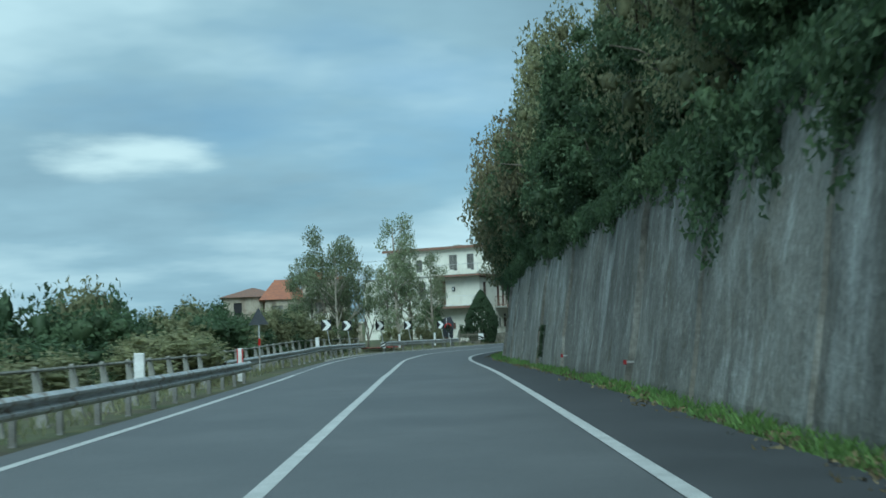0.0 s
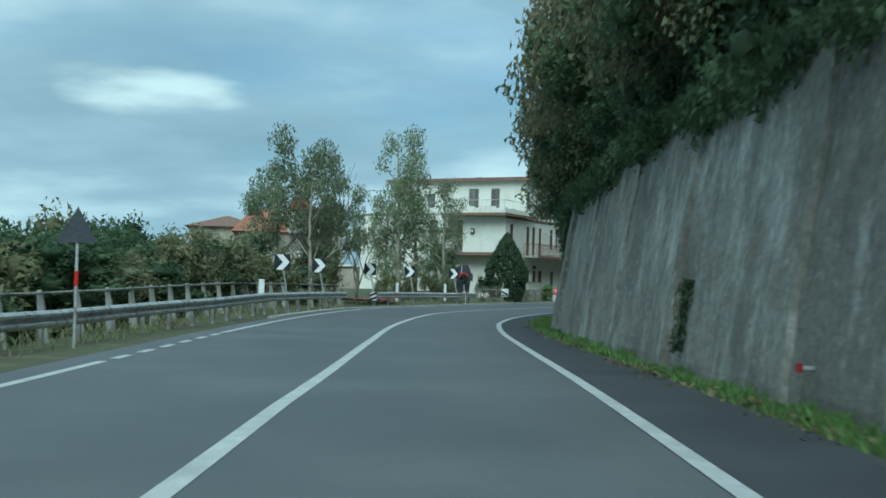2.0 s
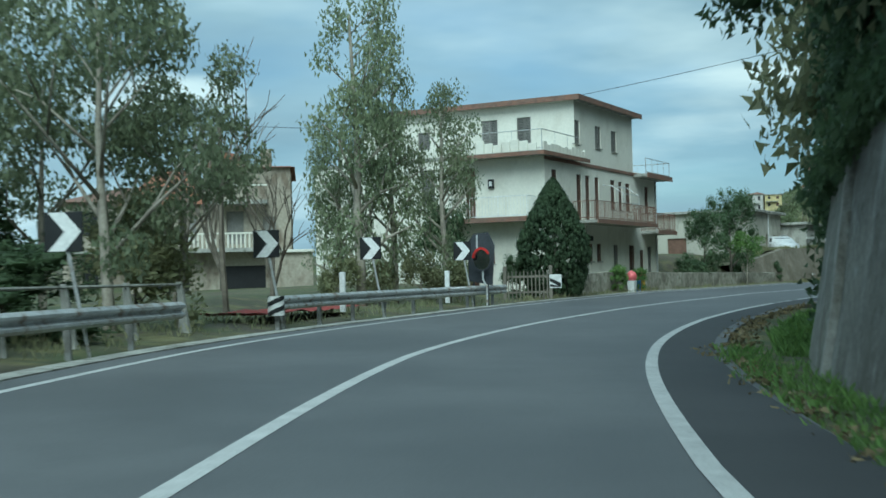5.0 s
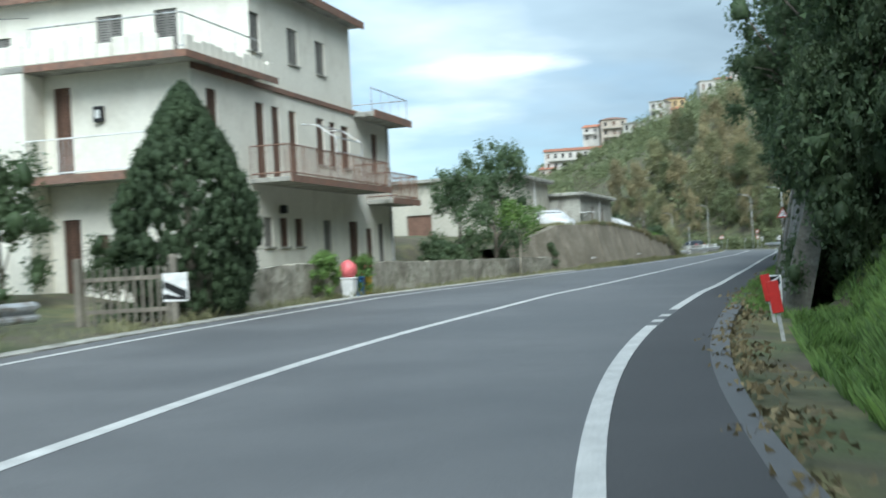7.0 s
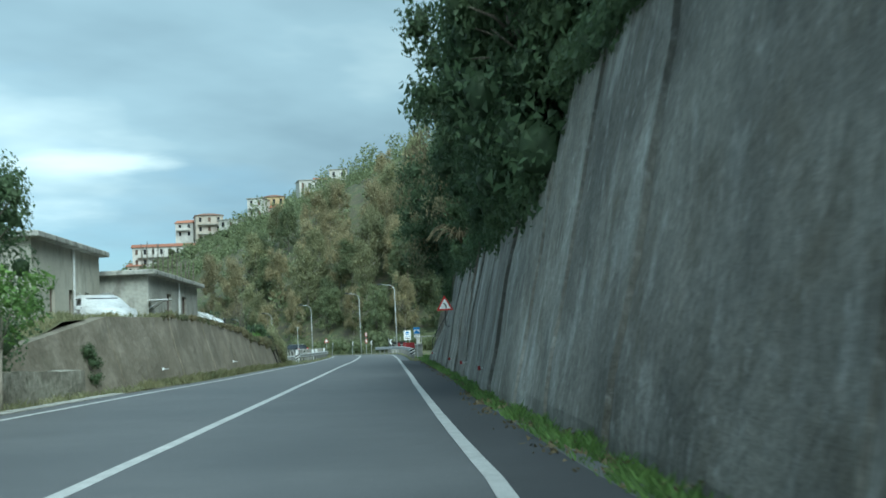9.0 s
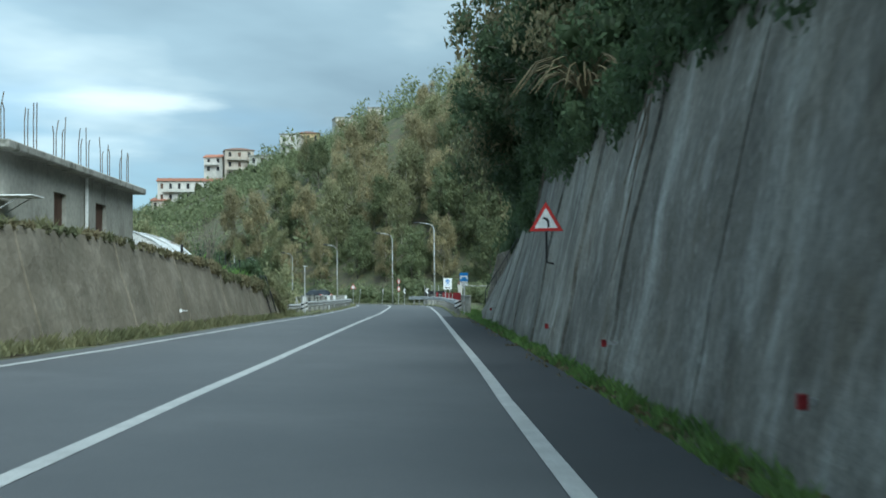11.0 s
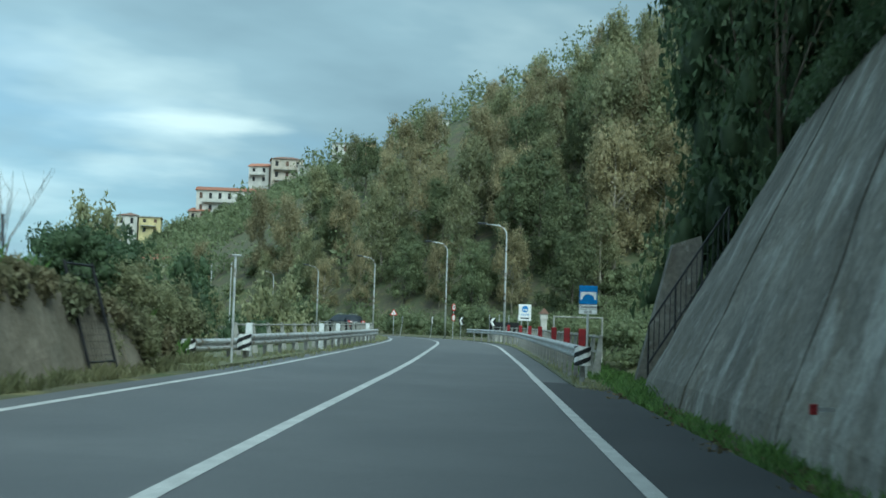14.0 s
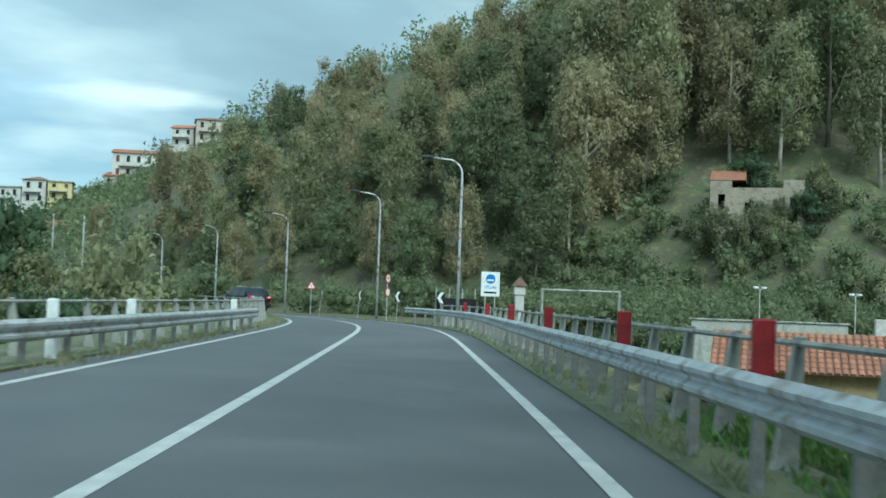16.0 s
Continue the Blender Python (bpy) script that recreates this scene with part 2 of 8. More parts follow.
    for k in ("Red", "Green", "Blue"):
        l(g.outputs[0], gc.inputs[k])
    colour = mix("MULTIPLY", colour, gc.outputs[0], 1.0)
    for amount, node, socket in ((island, "ShaderNodeNewGeometry", "Random Per Island"), (rand, "ShaderNodeObjectInfo", "Random")):
        if amount > 0:
            src = n(node)
            v = n("ShaderNodeMapRange")
            v.inputs["To Min"].default_value, v.inputs["To Max"].default_value = 1 - amount, 1 + amount
            l(src.outputs[socket], v.inputs["Value"])
            vc = n("ShaderNodeCombineColor")
            for k in ("Red", "Green", "Blue"):
                l(v.outputs[0], vc.inputs[k])
            colour = mix("MULTIPLY", colour, vc.outputs[0], 1.0)
    l(colour, b.inputs["Base Color"])
    rr = n("ShaderNodeMapRange")
    rr.inputs["To Min"].default_value, rr.inputs["To Max"].default_value = max(0.02, rough - 0.12), min(1.0, rough + 0.12)
    l(coarse.outputs["Fac"], rr.inputs["Value"])
    l(rr.outputs[0], b.inputs["Roughness"])
    if thin > 0:
        # leaves let part of the light through
        tr, sh = n("ShaderNodeBsdfTranslucent"), n("ShaderNodeMixShader")
        l(colour, tr.inputs["Color"])
        sh.inputs[0].default_value = thin
        l(b.outputs[0], sh.inputs[1])
        l(tr.outputs[0], sh.inputs[2])
        l(sh.outputs[0], nt.nodes["Material Output"].inputs[0])
    if bump > 0:
        bp = n("ShaderNodeBump")
        bp.inputs["Strength"].default_value, bp.inputs["Distance"].default_value = bump, bump_d
        l(grain.outputs["Fac"], bp.inputs["Height"])
        l(bp.outputs[0], b.inputs["Normal"])
    return mt


M_ASPHALT = material("asphalt", (0.128, 0.13, 0.133), 0.62, second=(0.09, 0.092, 0.095), scale=0.25, mottle=(0.9, (0.085, 0.087, 0.09), 0.4), spec=0.5, fine=60, bump=0.35, bump_d=0.006)
M_ASPHALT_NEW = material("fresh_asphalt", (0.066, 0.067, 0.071), 0.8, scale=0.6, fine=60, bump=0.4, bump_d=0.006)
M_PAINT = material("road_paint", (0.58, 0.58, 0.565), 0.6, second=(0.4, 0.4, 0.39), scale=3.0, fine=40, bump=0.1, wear=0.8)
M_CONCRETE = material("stained_concrete", (0.30, 0.286, 0.25), 0.92, second=(0.145, 0.137, 0.117), scale=0.45, grit=0.24, fine=9, bump=0.7, streak=0.1, third=(0.16, 0.145, 0.115), rand=0.2, wear=0.8, bump_d=0.04, mottle=(0.35, (0.10, 0.095, 0.082), 0.8), pale=(0.50, 0.50, 0.47), drips=True)
M_CONCRETE_WEST = material("flaking_brown_render", (0.215, 0.185, 0.14), 0.92, second=(0.135, 0.12, 0.09), scale=0.4, fine=6, bump=0.6, third=(0.15, 0.135, 0.10), rand=0.04, wear=0.9, bump_d=0.05, mottle=(0.8, (0.30, 0.27, 0.22), 0.5))
M_KERBSTONE = material("pale_concrete", (0.42, 0.41, 0.37), 0.9, second=(0.27, 0.265, 0.24), scale=1.2, fine=9, bump=0.4, third=(0.16, 0.16, 0.13))
M_STEEL = material("galvanised_steel", (0.60, 0.61, 0.61), 0.5, 0.45, second=(0.47, 0.475, 0.47), scale=1.6, fine=18, bump=0.08, third=(0.26, 0.2, 0.15))
M_POST = material("dull_steel", (0.30, 0.305, 0.30), 0.6, 0.3, second=(0.2, 0.19, 0.17), scale=2, fine=14, bump=0.1)
M_GRASS_SOIL = material("grassy_soil", (0.085, 0.105, 0.048), 0.95, second=(0.10, 0.085, 0.06), scale=0.35, fine=3, bump=0.8, third=(0.16, 0.15, 0.07), bump_d=0.1)
M_LEAF_DARK = material("dark_leaf", (0.118, 0.165, 0.078), 0.6, second=(0.068, 0.11, 0.056), scale=0.35, fine=5, bump=0, island=0.22, rand=0.2, wear=0.9, thin=0.45)
M_LEAF_OLIVE = material("olive_leaf", (0.31, 0.30, 0.165), 0.6, second=(0.225, 0.24, 0.13), scale=0.25, fine=5, bump=0, island=0.17, rand=0.2, thin=0.48)
M_LEAF_FRESH = material("fresh_leaf", (0.175, 0.28, 0.075), 0.6, second=(0.115, 0.2, 0.055), scale=0.6, fine=6, bump=0, island=0.35, rand=0.15, thin=0.35)
M_LEAF_DRY = material("dry_leaf", (0.22, 0.17, 0.09), 0.8, second=(0.13, 0.11, 0.06), scale=0.5, fine=6, bump=0, island=0.4, rand=0.2)
M_BARK = material("bark", (0.20, 0.17, 0.135), 0.9, second=(0.10, 0.085, 0.065), scale=3, fine=14, bump=0.6, streak=0.5)
M_BARK_PALE = material("pale_bark", (0.42, 0.38, 0.31), 0.85, second=(0.24, 0.21, 0.17), scale=2, fine=12, bump=0.4, streak=0.5)
M_PLASTER = material("cream_plaster", (0.80, 0.77, 0.68), 0.9, second=(0.74, 0.71, 0.62), scale=0.5, fine=8, bump=0.15, streak=0.3, third=(0.69, 0.655, 0.565), grit=0.05)
M_PLASTER_GREY = material("grey_render", (0.46, 0.45, 0.40), 0.92, second=(0.36, 0.35, 0.31), scale=0.6, fine=7, bump=0.3, streak=0.5, third=(0.26, 0.25, 0.22))
M_RED_TRIM = material("red_brown_trim", (0.25, 0.135, 0.095), 0.8, second=(0.2, 0.13, 0.1), scale=1.5, fine=10, bump=0.2, third=(0.16, 0.1, 0.08))
M_SHUTTER = material("brown_shutter", (0.15, 0.085, 0.06), 0.6, scale=2, fine=14, bump=0.15, rand=0.25)
M_SHUTTER_GREY = material("grey_shutter", (0.25, 0.24, 0.22), 0.6, scale=2, fine=14, bump=0.15, rand=0.25)
M_TILE = material("terracotta_tile", (0.40, 0.16, 0.09), 0.85, second=(0.27, 0.12, 0.08), scale=2.5, fine=12, bump=0.3, rand=0.2)
M_WHITE = material("white_enamel", (0.78, 0.78, 0.77), 0.4, second=(0.7, 0.7, 0.68), scale=2, fine=10, bump=0.03)
M_BLACK = material("black_enamel", (0.02, 0.021, 0.022), 0.45, scale=2, fine=10, bump=0.03)
M_CRIMSON = material("crimson_paint", (0.30, 0.02, 0.025), 0.5, second=(0.2, 0.016, 0.02), scale=3, fine=14, bump=0.05)
M_RED = material("red_enamel", (0.55, 0.028, 0.025), 0.4, second=(0.42, 0.025, 0.02), scale=2, fine=10, bump=0.03)
M_BLUE = material("blue_enamel", (0.02, 0.19, 0.50), 0.4, second=(0.018, 0.16, 0.43), scale=2, fine=10, bump=0.03)
M_YELLOW = material("yellow_plastic", (0.68, 0.42, 0.03), 0.5, scale=2, fine=10, bump=0.03)
M_BACK = material("grey_sign_back", (0.07, 0.075, 0.085), 0.5, 0.3, scale=2, fine=12, bump=0.05)
# near-black for dark posts and mesh; in openings it stands for interior shade
M_DARK = material("room_shade_and_dark_parts", (0.018, 0.018, 0.02), 0.5, scale=2, fine=8, bump=0)

# ================= the road's line =================
AXIS = [(-1.1, -60), (-1.3, -30), (-1.5, 10), (-1.6, 23), (-1.8, 38), (-2.1, 48), (-2.25, 57), (-1.9, 67), (-1.1, 76.5), (1.4, 86.5), (4.46, 94.63), (12.08, 109.73),
        (25.7, 134.7), (41.5, 164.7), (53, 186.4), (66.5, 212.4), (71, 222), (74, 232), (75, 243), (73.5, 254), (69, 266), (60, 281), (46, 298), (26, 316), (0, 332)]


def road_line():
    p = np.array(AXIS, float)
    s = np.r_[0, np.cumsum(np.hypot(*np.diff(p, axis=0).T))]
    t = np.arange(0, s[-1], 1.0)
    q = np.stack([np.interp(t, s, p[:, k]) for k in (0, 1)], 1)
    w = np.exp(-0.5 * (np.arange(-12, 13) / 4.0) ** 2)
    w /= w.sum()
    pad = np.vstack([q[0] - (q[1] - q[0]) * np.arange(12, 0, -1)[:, None], q, q[-1] + (q[-1] - q[-2]) * np.arange(1, 13)[:, None]])
    q = np.stack([np.convolve(pad[:, k], w, "valid") for k in (0, 1)], 1)
    s = np.r_[0, np.cumsum(np.hypot(*np.diff(q, axis=0).T))]
    d = np.gradient(q, axis=0)
    d /= np.linalg.norm(d, axis=1)[:, None]
    i0 = np.argmin(np.abs(q[:, 1]))
    return s - s[i0], q, d


RS, RQ, RD = road_line()


def bank(s):
    """Slope across the road: the right-hand bend is banked, its left side higher."""
    return float(np.interp(s, [45, 64, 110, 136], [0.0, 0.045, 0.045, 0.0]))


def swell(s):
    """The road swells slightly through the bend."""
    return float(np.interp(s, [0, 20, 40, 55, 70, 80, 90, 100, 110, 120, 135, 150, 170, 190], [0.016, 0.034, 0.04, 0.014, 0.02, 0.033, 0.05, 0.115, 0.155, 0.115, 0.09, 0.07, 0.06, 0.0]))


def camber(s):
    return float(np.interp(s, [20, 45, 64, 76, 88, 100, 112, 124, 136, 150], [0.0, 0.009, 0.019, 0.021, 0.015, 0.018, 0.025, 0.028, 0.032, 0.023]))


def on_road(s, o, z=0.0):
    """A place on the asphalt, z above it."""
    p = at(s, o)
    p.z = z + swell(s) - camber(s) * max(-6.5, min(5.0, o))
    return p


def at(s, o, z=0.0):
    """A place s metres along the road and o metres to the right of its centre line, z above the road's surface there."""
    z = z - bank(s) * max(-6.5, min(5.0, o))
    x, y = np.interp(s, RS, RQ[:, 0]), np.interp(s, RS, RQ[:, 1])
    dx, dy = np.interp(s, RS, RD[:, 0]), np.interp(s, RS, RD[:, 1])
    return Vector((x + dy * o, y - dx * o, z))


def heading(s):
    """Degrees by which the road's direction is turned from +y, to the left."""
    return math.degrees(math.atan2(-np.interp(s, RS, RD[:, 0]), np.interp(s, RS, RD[:, 1])))


def along(x, y):
    """The place (s, o) of a point beside the road."""
    i = int(np.argmin((RQ[:, 0] - x) ** 2 + (RQ[:, 1] - y) ** 2))
    dx, dy = RD[i]
    ex, ey = x - RQ[i, 0], y - RQ[i, 1]
    return RS[i] + ex * dx + ey * dy, ex * dy - ey * dx


def lane_r(s):
    return float(np.interp(s, [0, 45, 55, 65, 76, 86, 95, 105, 118, 130, 150, 190, 240], [3.25, 3.35, 3.25, 3.22, 3.46, 3.74, 3.8, 3.95, 3.72, 3.5, 3.45, 3.3, 3.4]))


def lane_l(s):
    return float(np.interp(s, [0, 35, 55, 72, 110, 140, 165, 200, 260], [3.0, 3.15, 3.6, 3.95, 4.2, 4.05, 3.6, 3.2, 3.2]))


def edge_r(s):
    """Offset of the painted line on the right; edge_l: on the left; middle: of the centre line."""
    return float(np.interp(s, [0, 20, 35, 50, 65, 75, 85, 95, 105, 115, 125, 140, 160, 185, 215, 245], [3.2, 3.2, 3.26, 3.3, 3.23, 3.5, 3.68, 3.78, 3.85, 3.95, 3.77, 3.54, 3.51, 3.5, 3.42, 3.34]))


def edge_l(s):
    return float(np.interp(s, [0, 20, 35, 50, 65, 75, 85, 95, 105, 115, 125, 140, 160, 185, 215, 245], [2.98, 3.04, 3.12, 3.25, 3.35, 3.52, 3.6, 3.76, 3.92, 3.92, 3.8, 3.6, 3.2, 2.76, 2.7, 2.86]))


def middle(s):
    return float(np.interp(s, [0, 20, 35, 40, 50, 65, 75, 85, 95, 105, 115, 125, 140, 150, 160, 168, 176, 196, 225], [0.02, -0.07, -0.08, 0.0, 0.12, 0.09, 0.0, 0.13, 0.24, 0.38, 0.43, 0.3, 0.1, 0.09, 0.1, 0.12, 0.11, 0.1, 0.02]))


def ribbon(name, s0, s1, o0, o1, z, mat, parent=None, step=1.0, drop=0.0, label=""):
    """A strip of road between two offsets (numbers or functions of s), drop metres thick."""
    n = max(2, int((s1 - s0) / step) + 1)
    f0 = o0 if callable(o0) else (lambda s: o0)
    f1 = o1 if callable(o1) else (lambda s: o1)
    vs, fs = [], []
    for i in range(n):
        s = s0 + (s1 - s0) * i / (n - 1)
        a, b = on_road(s, f0(s), z), on_road(s, f1(s), z)
        vs += [a, b]
        if drop:
            vs += [a - Vector((0, 0, drop)), b - Vector((0, 0, drop))]
    k = 4 if drop else 2
    for i in range(n - 1):
        a, b = i * k, (i + 1) * k
        fs.append((a, a + 1, b + 1, b))
        if drop:
            fs += [(a + 2, a, b, b + 2), (a + 1, a + 3, b + 3, b + 1)]
    if drop:
        fs += [(0, 2, 3, 1), ((n - 1) * 4, (n - 1) * 4 + 1, (n - 1) * 4 + 3, (n - 1) * 4 + 2)]
    return linked(name, mesh_of(name, vs, fs), mat, parent, label)


# ================= ground, road =================
def wall_r(s):
    """Offset of the foot of the retaining walls on the right."""
    return float(np.interp(s, [-30, 0, 30, 48, 62, 75, 84, 90, 97, 103, 112, 130, 150, 172, 180, 185, 196], [5.3, 5.3, 5.4, 5.0, 4.9, 5.6, 9, 10, 9, 5.75, 5.4, 5.1, 5.1, 5.3, 5.3, 5.3, 5.6]))


def smooth01(a, b, v):
    u = min(1.0, max(0.0, (v - a) / (b - a)))
    return u * u * (3 - 2 * u)


HILL_FOOT = [(150, 1500), (92, 700), (68, 480), (72, 400), (80, 330), (98, 272), (122, 240), (175, 210), (260, 190), (500, 150)]


def steep(y):
    return 0.62 + 0.2 * smooth01(400, 340, y)


def hill(x, y):
    """Height of the wooded hill beyond the bridge."""
    best = 1e9
    for (ax, ay), (bx, by) in zip(HILL_FOOT, HILL_FOOT[1:]):
        dx, dy = bx - ax, by - ay
        L2 = dx * dx + dy * dy
        k = min(1.0, max(0.0, ((x - ax) * dx + (y - ay) * dy) / L2))
        ex, ey = x - ax - dx * k, y - ay - dy * k
        d = math.hypot(ex, ey)
        if d < abs(best):
            best = d if dx * ey - dy * ex > 0 else -d
    d = best
    if d <= 0:
        return 0.0
    return 120 * (1 - math.exp(-d * steep(y) / 120))


def ground_z(x, y):
    s, o = along(x, y)
    far = max(0.0, abs(o) - 12)
    z = -0.06 - bank(s) * max(-6.5, min(5.0, o))
    near = swell(s) - camber(s) * max(-6.5, min(5.0, o)) - 0.06
    z += (near - z) * smooth01(6.2, 4.9, abs(o)) - 0.03 * smooth01(5.0, 4.2, abs(o))
    if s < 190 and o > 0:
        w = wall_r(s)
        rise = np.interp(s, [-60, 60, 76, 84, 100, 106, 165, 178], [3.6, 3.6, 2.2, 0.9, 0.9, 3.4, 3.4, 0.0])
        if s < 178:
            z += smooth01(w + 1.3, w + 3.6, o) * rise + max(0, o - w - 3.6) * 0.75 * smooth01(185, 160, s) * (1 if o < 60 else 60 / o)
    if o < 0:
        if s < 78:
            z -= smooth01(-6.6, -14, o) * 4.5 * smooth01(80, 62, s) + max(0, -o - 14) * 0.12
        elif s < 150:
            z += smooth01(-9.5, -13, o) * 0.5
        if 124 < s < 196:
            z += smooth01(-8.4, -9.4, o) * 1.9 * smooth01(124, 132, s) * smooth01(198, 188, s)
    if 176 < s < 262:
        dip = smooth01(178, 196, s) * smooth01(262, 246, s)
        edge = smooth01(5.5, 11, o) * (1 - 0.75 * smooth01(16, 27, o)) if o > 0 else smooth01(-5.2, -11, o)
        z -= 4.8 * dip * edge
    if o > 12 and s > 185:
        z -= 0
    z += hill(x, y)
    if far > 0:
        z += noise.noise(Vector((x, y, 0)) * 0.05) * min(1.5, far * 0.08)
    return z


def build_ground():
    xs = np.r_[-3500, -1500, -700, -400, -250, -160, -100, np.arange(-66, 150, 2.0), np.arange(150, 300, 6), np.arange(300, 520, 15), 560, 700, 1000, 1800, 3500]
    ys = np.r_[-3500, -1200, -400, -150, np.arange(-60, 290, 2.0), np.arange(290, 420, 6), np.arange(420, 640, 15), 700, 900, 1400, 3500]
    vs = [(x, y, ground_z(x, y)) for y in ys for x in xs]
    nx = len(xs)
    fs = [(j * nx + i, j * nx + i + 1, (j + 1) * nx + i + 1, (j + 1) * nx + i) for j in range(len(ys) - 1) for i in range(nx - 1)]
    ob = linked("ground", mesh_of("ground", vs, fs), M_GRASS_SOIL, smooth=True)
    return tagged(ob, "grassy earth slopes with dry patches beside the road", "ground", kind="structure")


def shoulder_edge(s):
    return float(np.interp(s, [-60, 30, 50, 66, 78, 90, 103, 112, 130, 172, 190], [4.72, 4.75, 4.5, 4.35, 4.45, 4.66, 4.68, 4.85, 4.7, 4.85, 4.9]))


build_ground()
road = ribbon("road", -60, 330, lambda s: -edge_l(s) - 0.55, lambda s: edge_r(s) + 1.1, 0.0, M_ASPHALT, drop=0.3)
tagged(road, "grey asphalt two-lane road with worn wheel tracks", "road", kind="structure")
shoulder = ribbon("pavement", -60, 189, lambda s: edge_r(s) + 0.085, lambda s: shoulder_edge(s), 0.005, M_ASPHALT_NEW, drop=0.2)
tagged(shoulder, "dark strip of newer asphalt along the road", "shoulder", kind="structure")
for nm, o0, o1, a, b in (("centre", -0.08, 0.08, -60, 300), ("right", None, None, -60, 99.2), ("right", None, None, 103, 330), ("left", None, None, -60, 40), ("left", None, None, 50, 330)):
    if nm == "centre":
        ob = ribbon("road_marking", a, b, lambda s: middle(s) - 0.08, lambda s: middle(s) + 0.08, 0.004, M_PAINT)
    elif nm == "right":
        ob = ribbon("road_marking", a, b, lambda s: edge_r(s) - 0.08, lambda s: edge_r(s) + 0.08, 0.009, M_PAINT)
    else:
        ob = ribbon("road_marking", a, b, lambda s: -edge_l(s) - 0.07, lambda s: -edge_l(s) + 0.07, 0.004, M_PAINT)
    tagged(ob, "white painted solid line on the asphalt", "road marking", kind="structure")
for a in (99.9, 101.2):
    tagged(ribbon("road_marking", a, a + 0.55, lambda s: edge_r(s) - 0.08, lambda s: edge_r(s) + 0.08, 0.009, M_PAINT, step=0.3), "short white dash at the road's edge", "road marking", kind="structure")
for k in range(6):
    a = 40.6 + k * 1.6
    tagged(ribbon("road_marking", a, a + 0.9, lambda s: -edge_l(s) - 0.07, lambda s: -edge_l(s) + 0.07, 0.004, M_PAINT, step=0.3), "short white dash at the road's edge", "road marking", kind="structure")


# pale worn concrete gutter along the outside of the bend
gutter = ribbon("kerb", 62, 137, lambda s: -edge_l(s) - 0.95, lambda s: -edge_l(s) - 0.56, 0.02, M_KERBSTONE, drop=0.3)
tagged(gutter, "low pale worn concrete kerb outside the bend", "kerb", kind="structure")


# ================= retaining walls =================
def panel_wall(name, s0, s1, foot, width, height, lean, label, seed, mat=M_CONCRETE, side=1, saw=0.7, stops=()):
    """A battered concrete wall, cast in bays that stand a little proud of one another. foot, height: functions of s."""
    wall = tagged(new(name), label, "retaining wall", kind="structure")
    rnd = random.Random(seed)
    s = s0
    while s < s1 - 0.3:
        e = min([s1, s + width * rnd.uniform(0.85, 1.15)] + [q for q in stops if q > s + 0.01])
        p0, p1 = rnd.uniform(-0.12, 0.0), rnd.uniform(0.0, 0.1)
        h0, h1 = height(s + 0.02), height(e - 0.02)
        rows, cols = 10, 8
        vs = []
        for back in (0, 1):
            for j in range(rows + 1):
                for i in range(cols + 1):
                    u = s + 0.001 + (e - s - 0.002) * i / cols
                    z = -0.3 + (0.3 + h0 + (h1 - h0) * i / cols) * j / rows
                    o = foot(u) + (p0 + (p1 - p0) * i / cols) * saw + (lean(u) if callable(lean) else lean) * max(z, 0) + (0.45 if back else 0) + (0 if back else 0.07 * noise.noise(Vector((u * 0.45, z * 0.6, seed))) + 0.03 * noise.noise(Vector((u * 1.6, z * 1.6, seed + 5))))
                    vs.append(at(u, o * side, z))
        N = (rows + 1) * (cols + 1)
        fs = []
        for j in range(rows):
            for i in range(cols):
                a = j * (cols + 1) + i
                fs.append((a, a + 1, a + cols + 2, a + cols + 1))
                fs.append((N + a + 1, N + a, N + a + cols + 1, N + a + cols + 2))
        rim = [i for i in range(cols + 1)] + [(j + 1) * (cols + 1) + cols for j in range(rows)] + [rows * (cols + 1) + i for i in range(cols - 1, -1, -1)] + [j * (cols + 1) for j in range(rows - 1, 0, -1)]
        for a, b in zip(rim, rim[1:] + rim[:1]):
            fs.append((b, a, N + a, N + b))
        me = mesh_of("panel", vs, fs)
        linked("panel", me, mat, wall)
        s = e
    return wall


def east_top(s):
    return float(np.interp(s, [-40, 10, 22, 60, 70, 78], [4.2, 4.2, 4.4, 4.2, 3.4, 1.8]))


def north_top(s):
    return float(np.interp(s, [105, 106.5, 108.5, 111, 114, 118, 126.2, 126.21, 136, 146, 157, 159, 162.2], [2.1, 2.8, 3.8, 4.7, 5.4, 5.8, 6.0, 4.5, 4.5, 4.7, 4.6, 5.4, 5.5]))


def far_top(s):
    return float(np.interp(s, [162.2, 169, 172, 174.5, 178, 185.8], [3.5, 3.9, 4.6, 5.6, 5.8, 5.4]))


def far_lean(s):
    return float(np.interp(s, [162.2, 172, 185.8], [0.25, 0.32, 0.58]))


panel_wall("wall_east", -40, 78, wall_r, 5.6, east_top, 0.16, "tall grey weather-stained concrete retaining wall leaning back", 3)
panel_wall("wall_north", 105.1, 162.2, wall_r, 5.8, north_top, 0.23, "tall stained concrete retaining wall in leaning bays", 5, saw=0.5, stops=(126.2,))
panel_wall("wall_far", 162.2, 185.8, lambda s: wall_r(s) + 0.05, 7.0, far_top, far_lean, "sloping grey concrete wing wall above the bridge", 7, saw=0.22)


def west_foot(s):
    return lane_l(s) + float(np.interp(s, [137, 143, 150, 190], [2.6, 1.6, 1.05, 0.95]))


def west_top(s):
    return float(np.interp(s, [137, 142, 157, 165, 171, 173, 180, 183.5, 186.6, 188, 190.5], [1.6, 2.5, 2.7, 2.45, 2.3, 1.9, 1.8, 1.35, 0.8, 0.4, 0.1]))


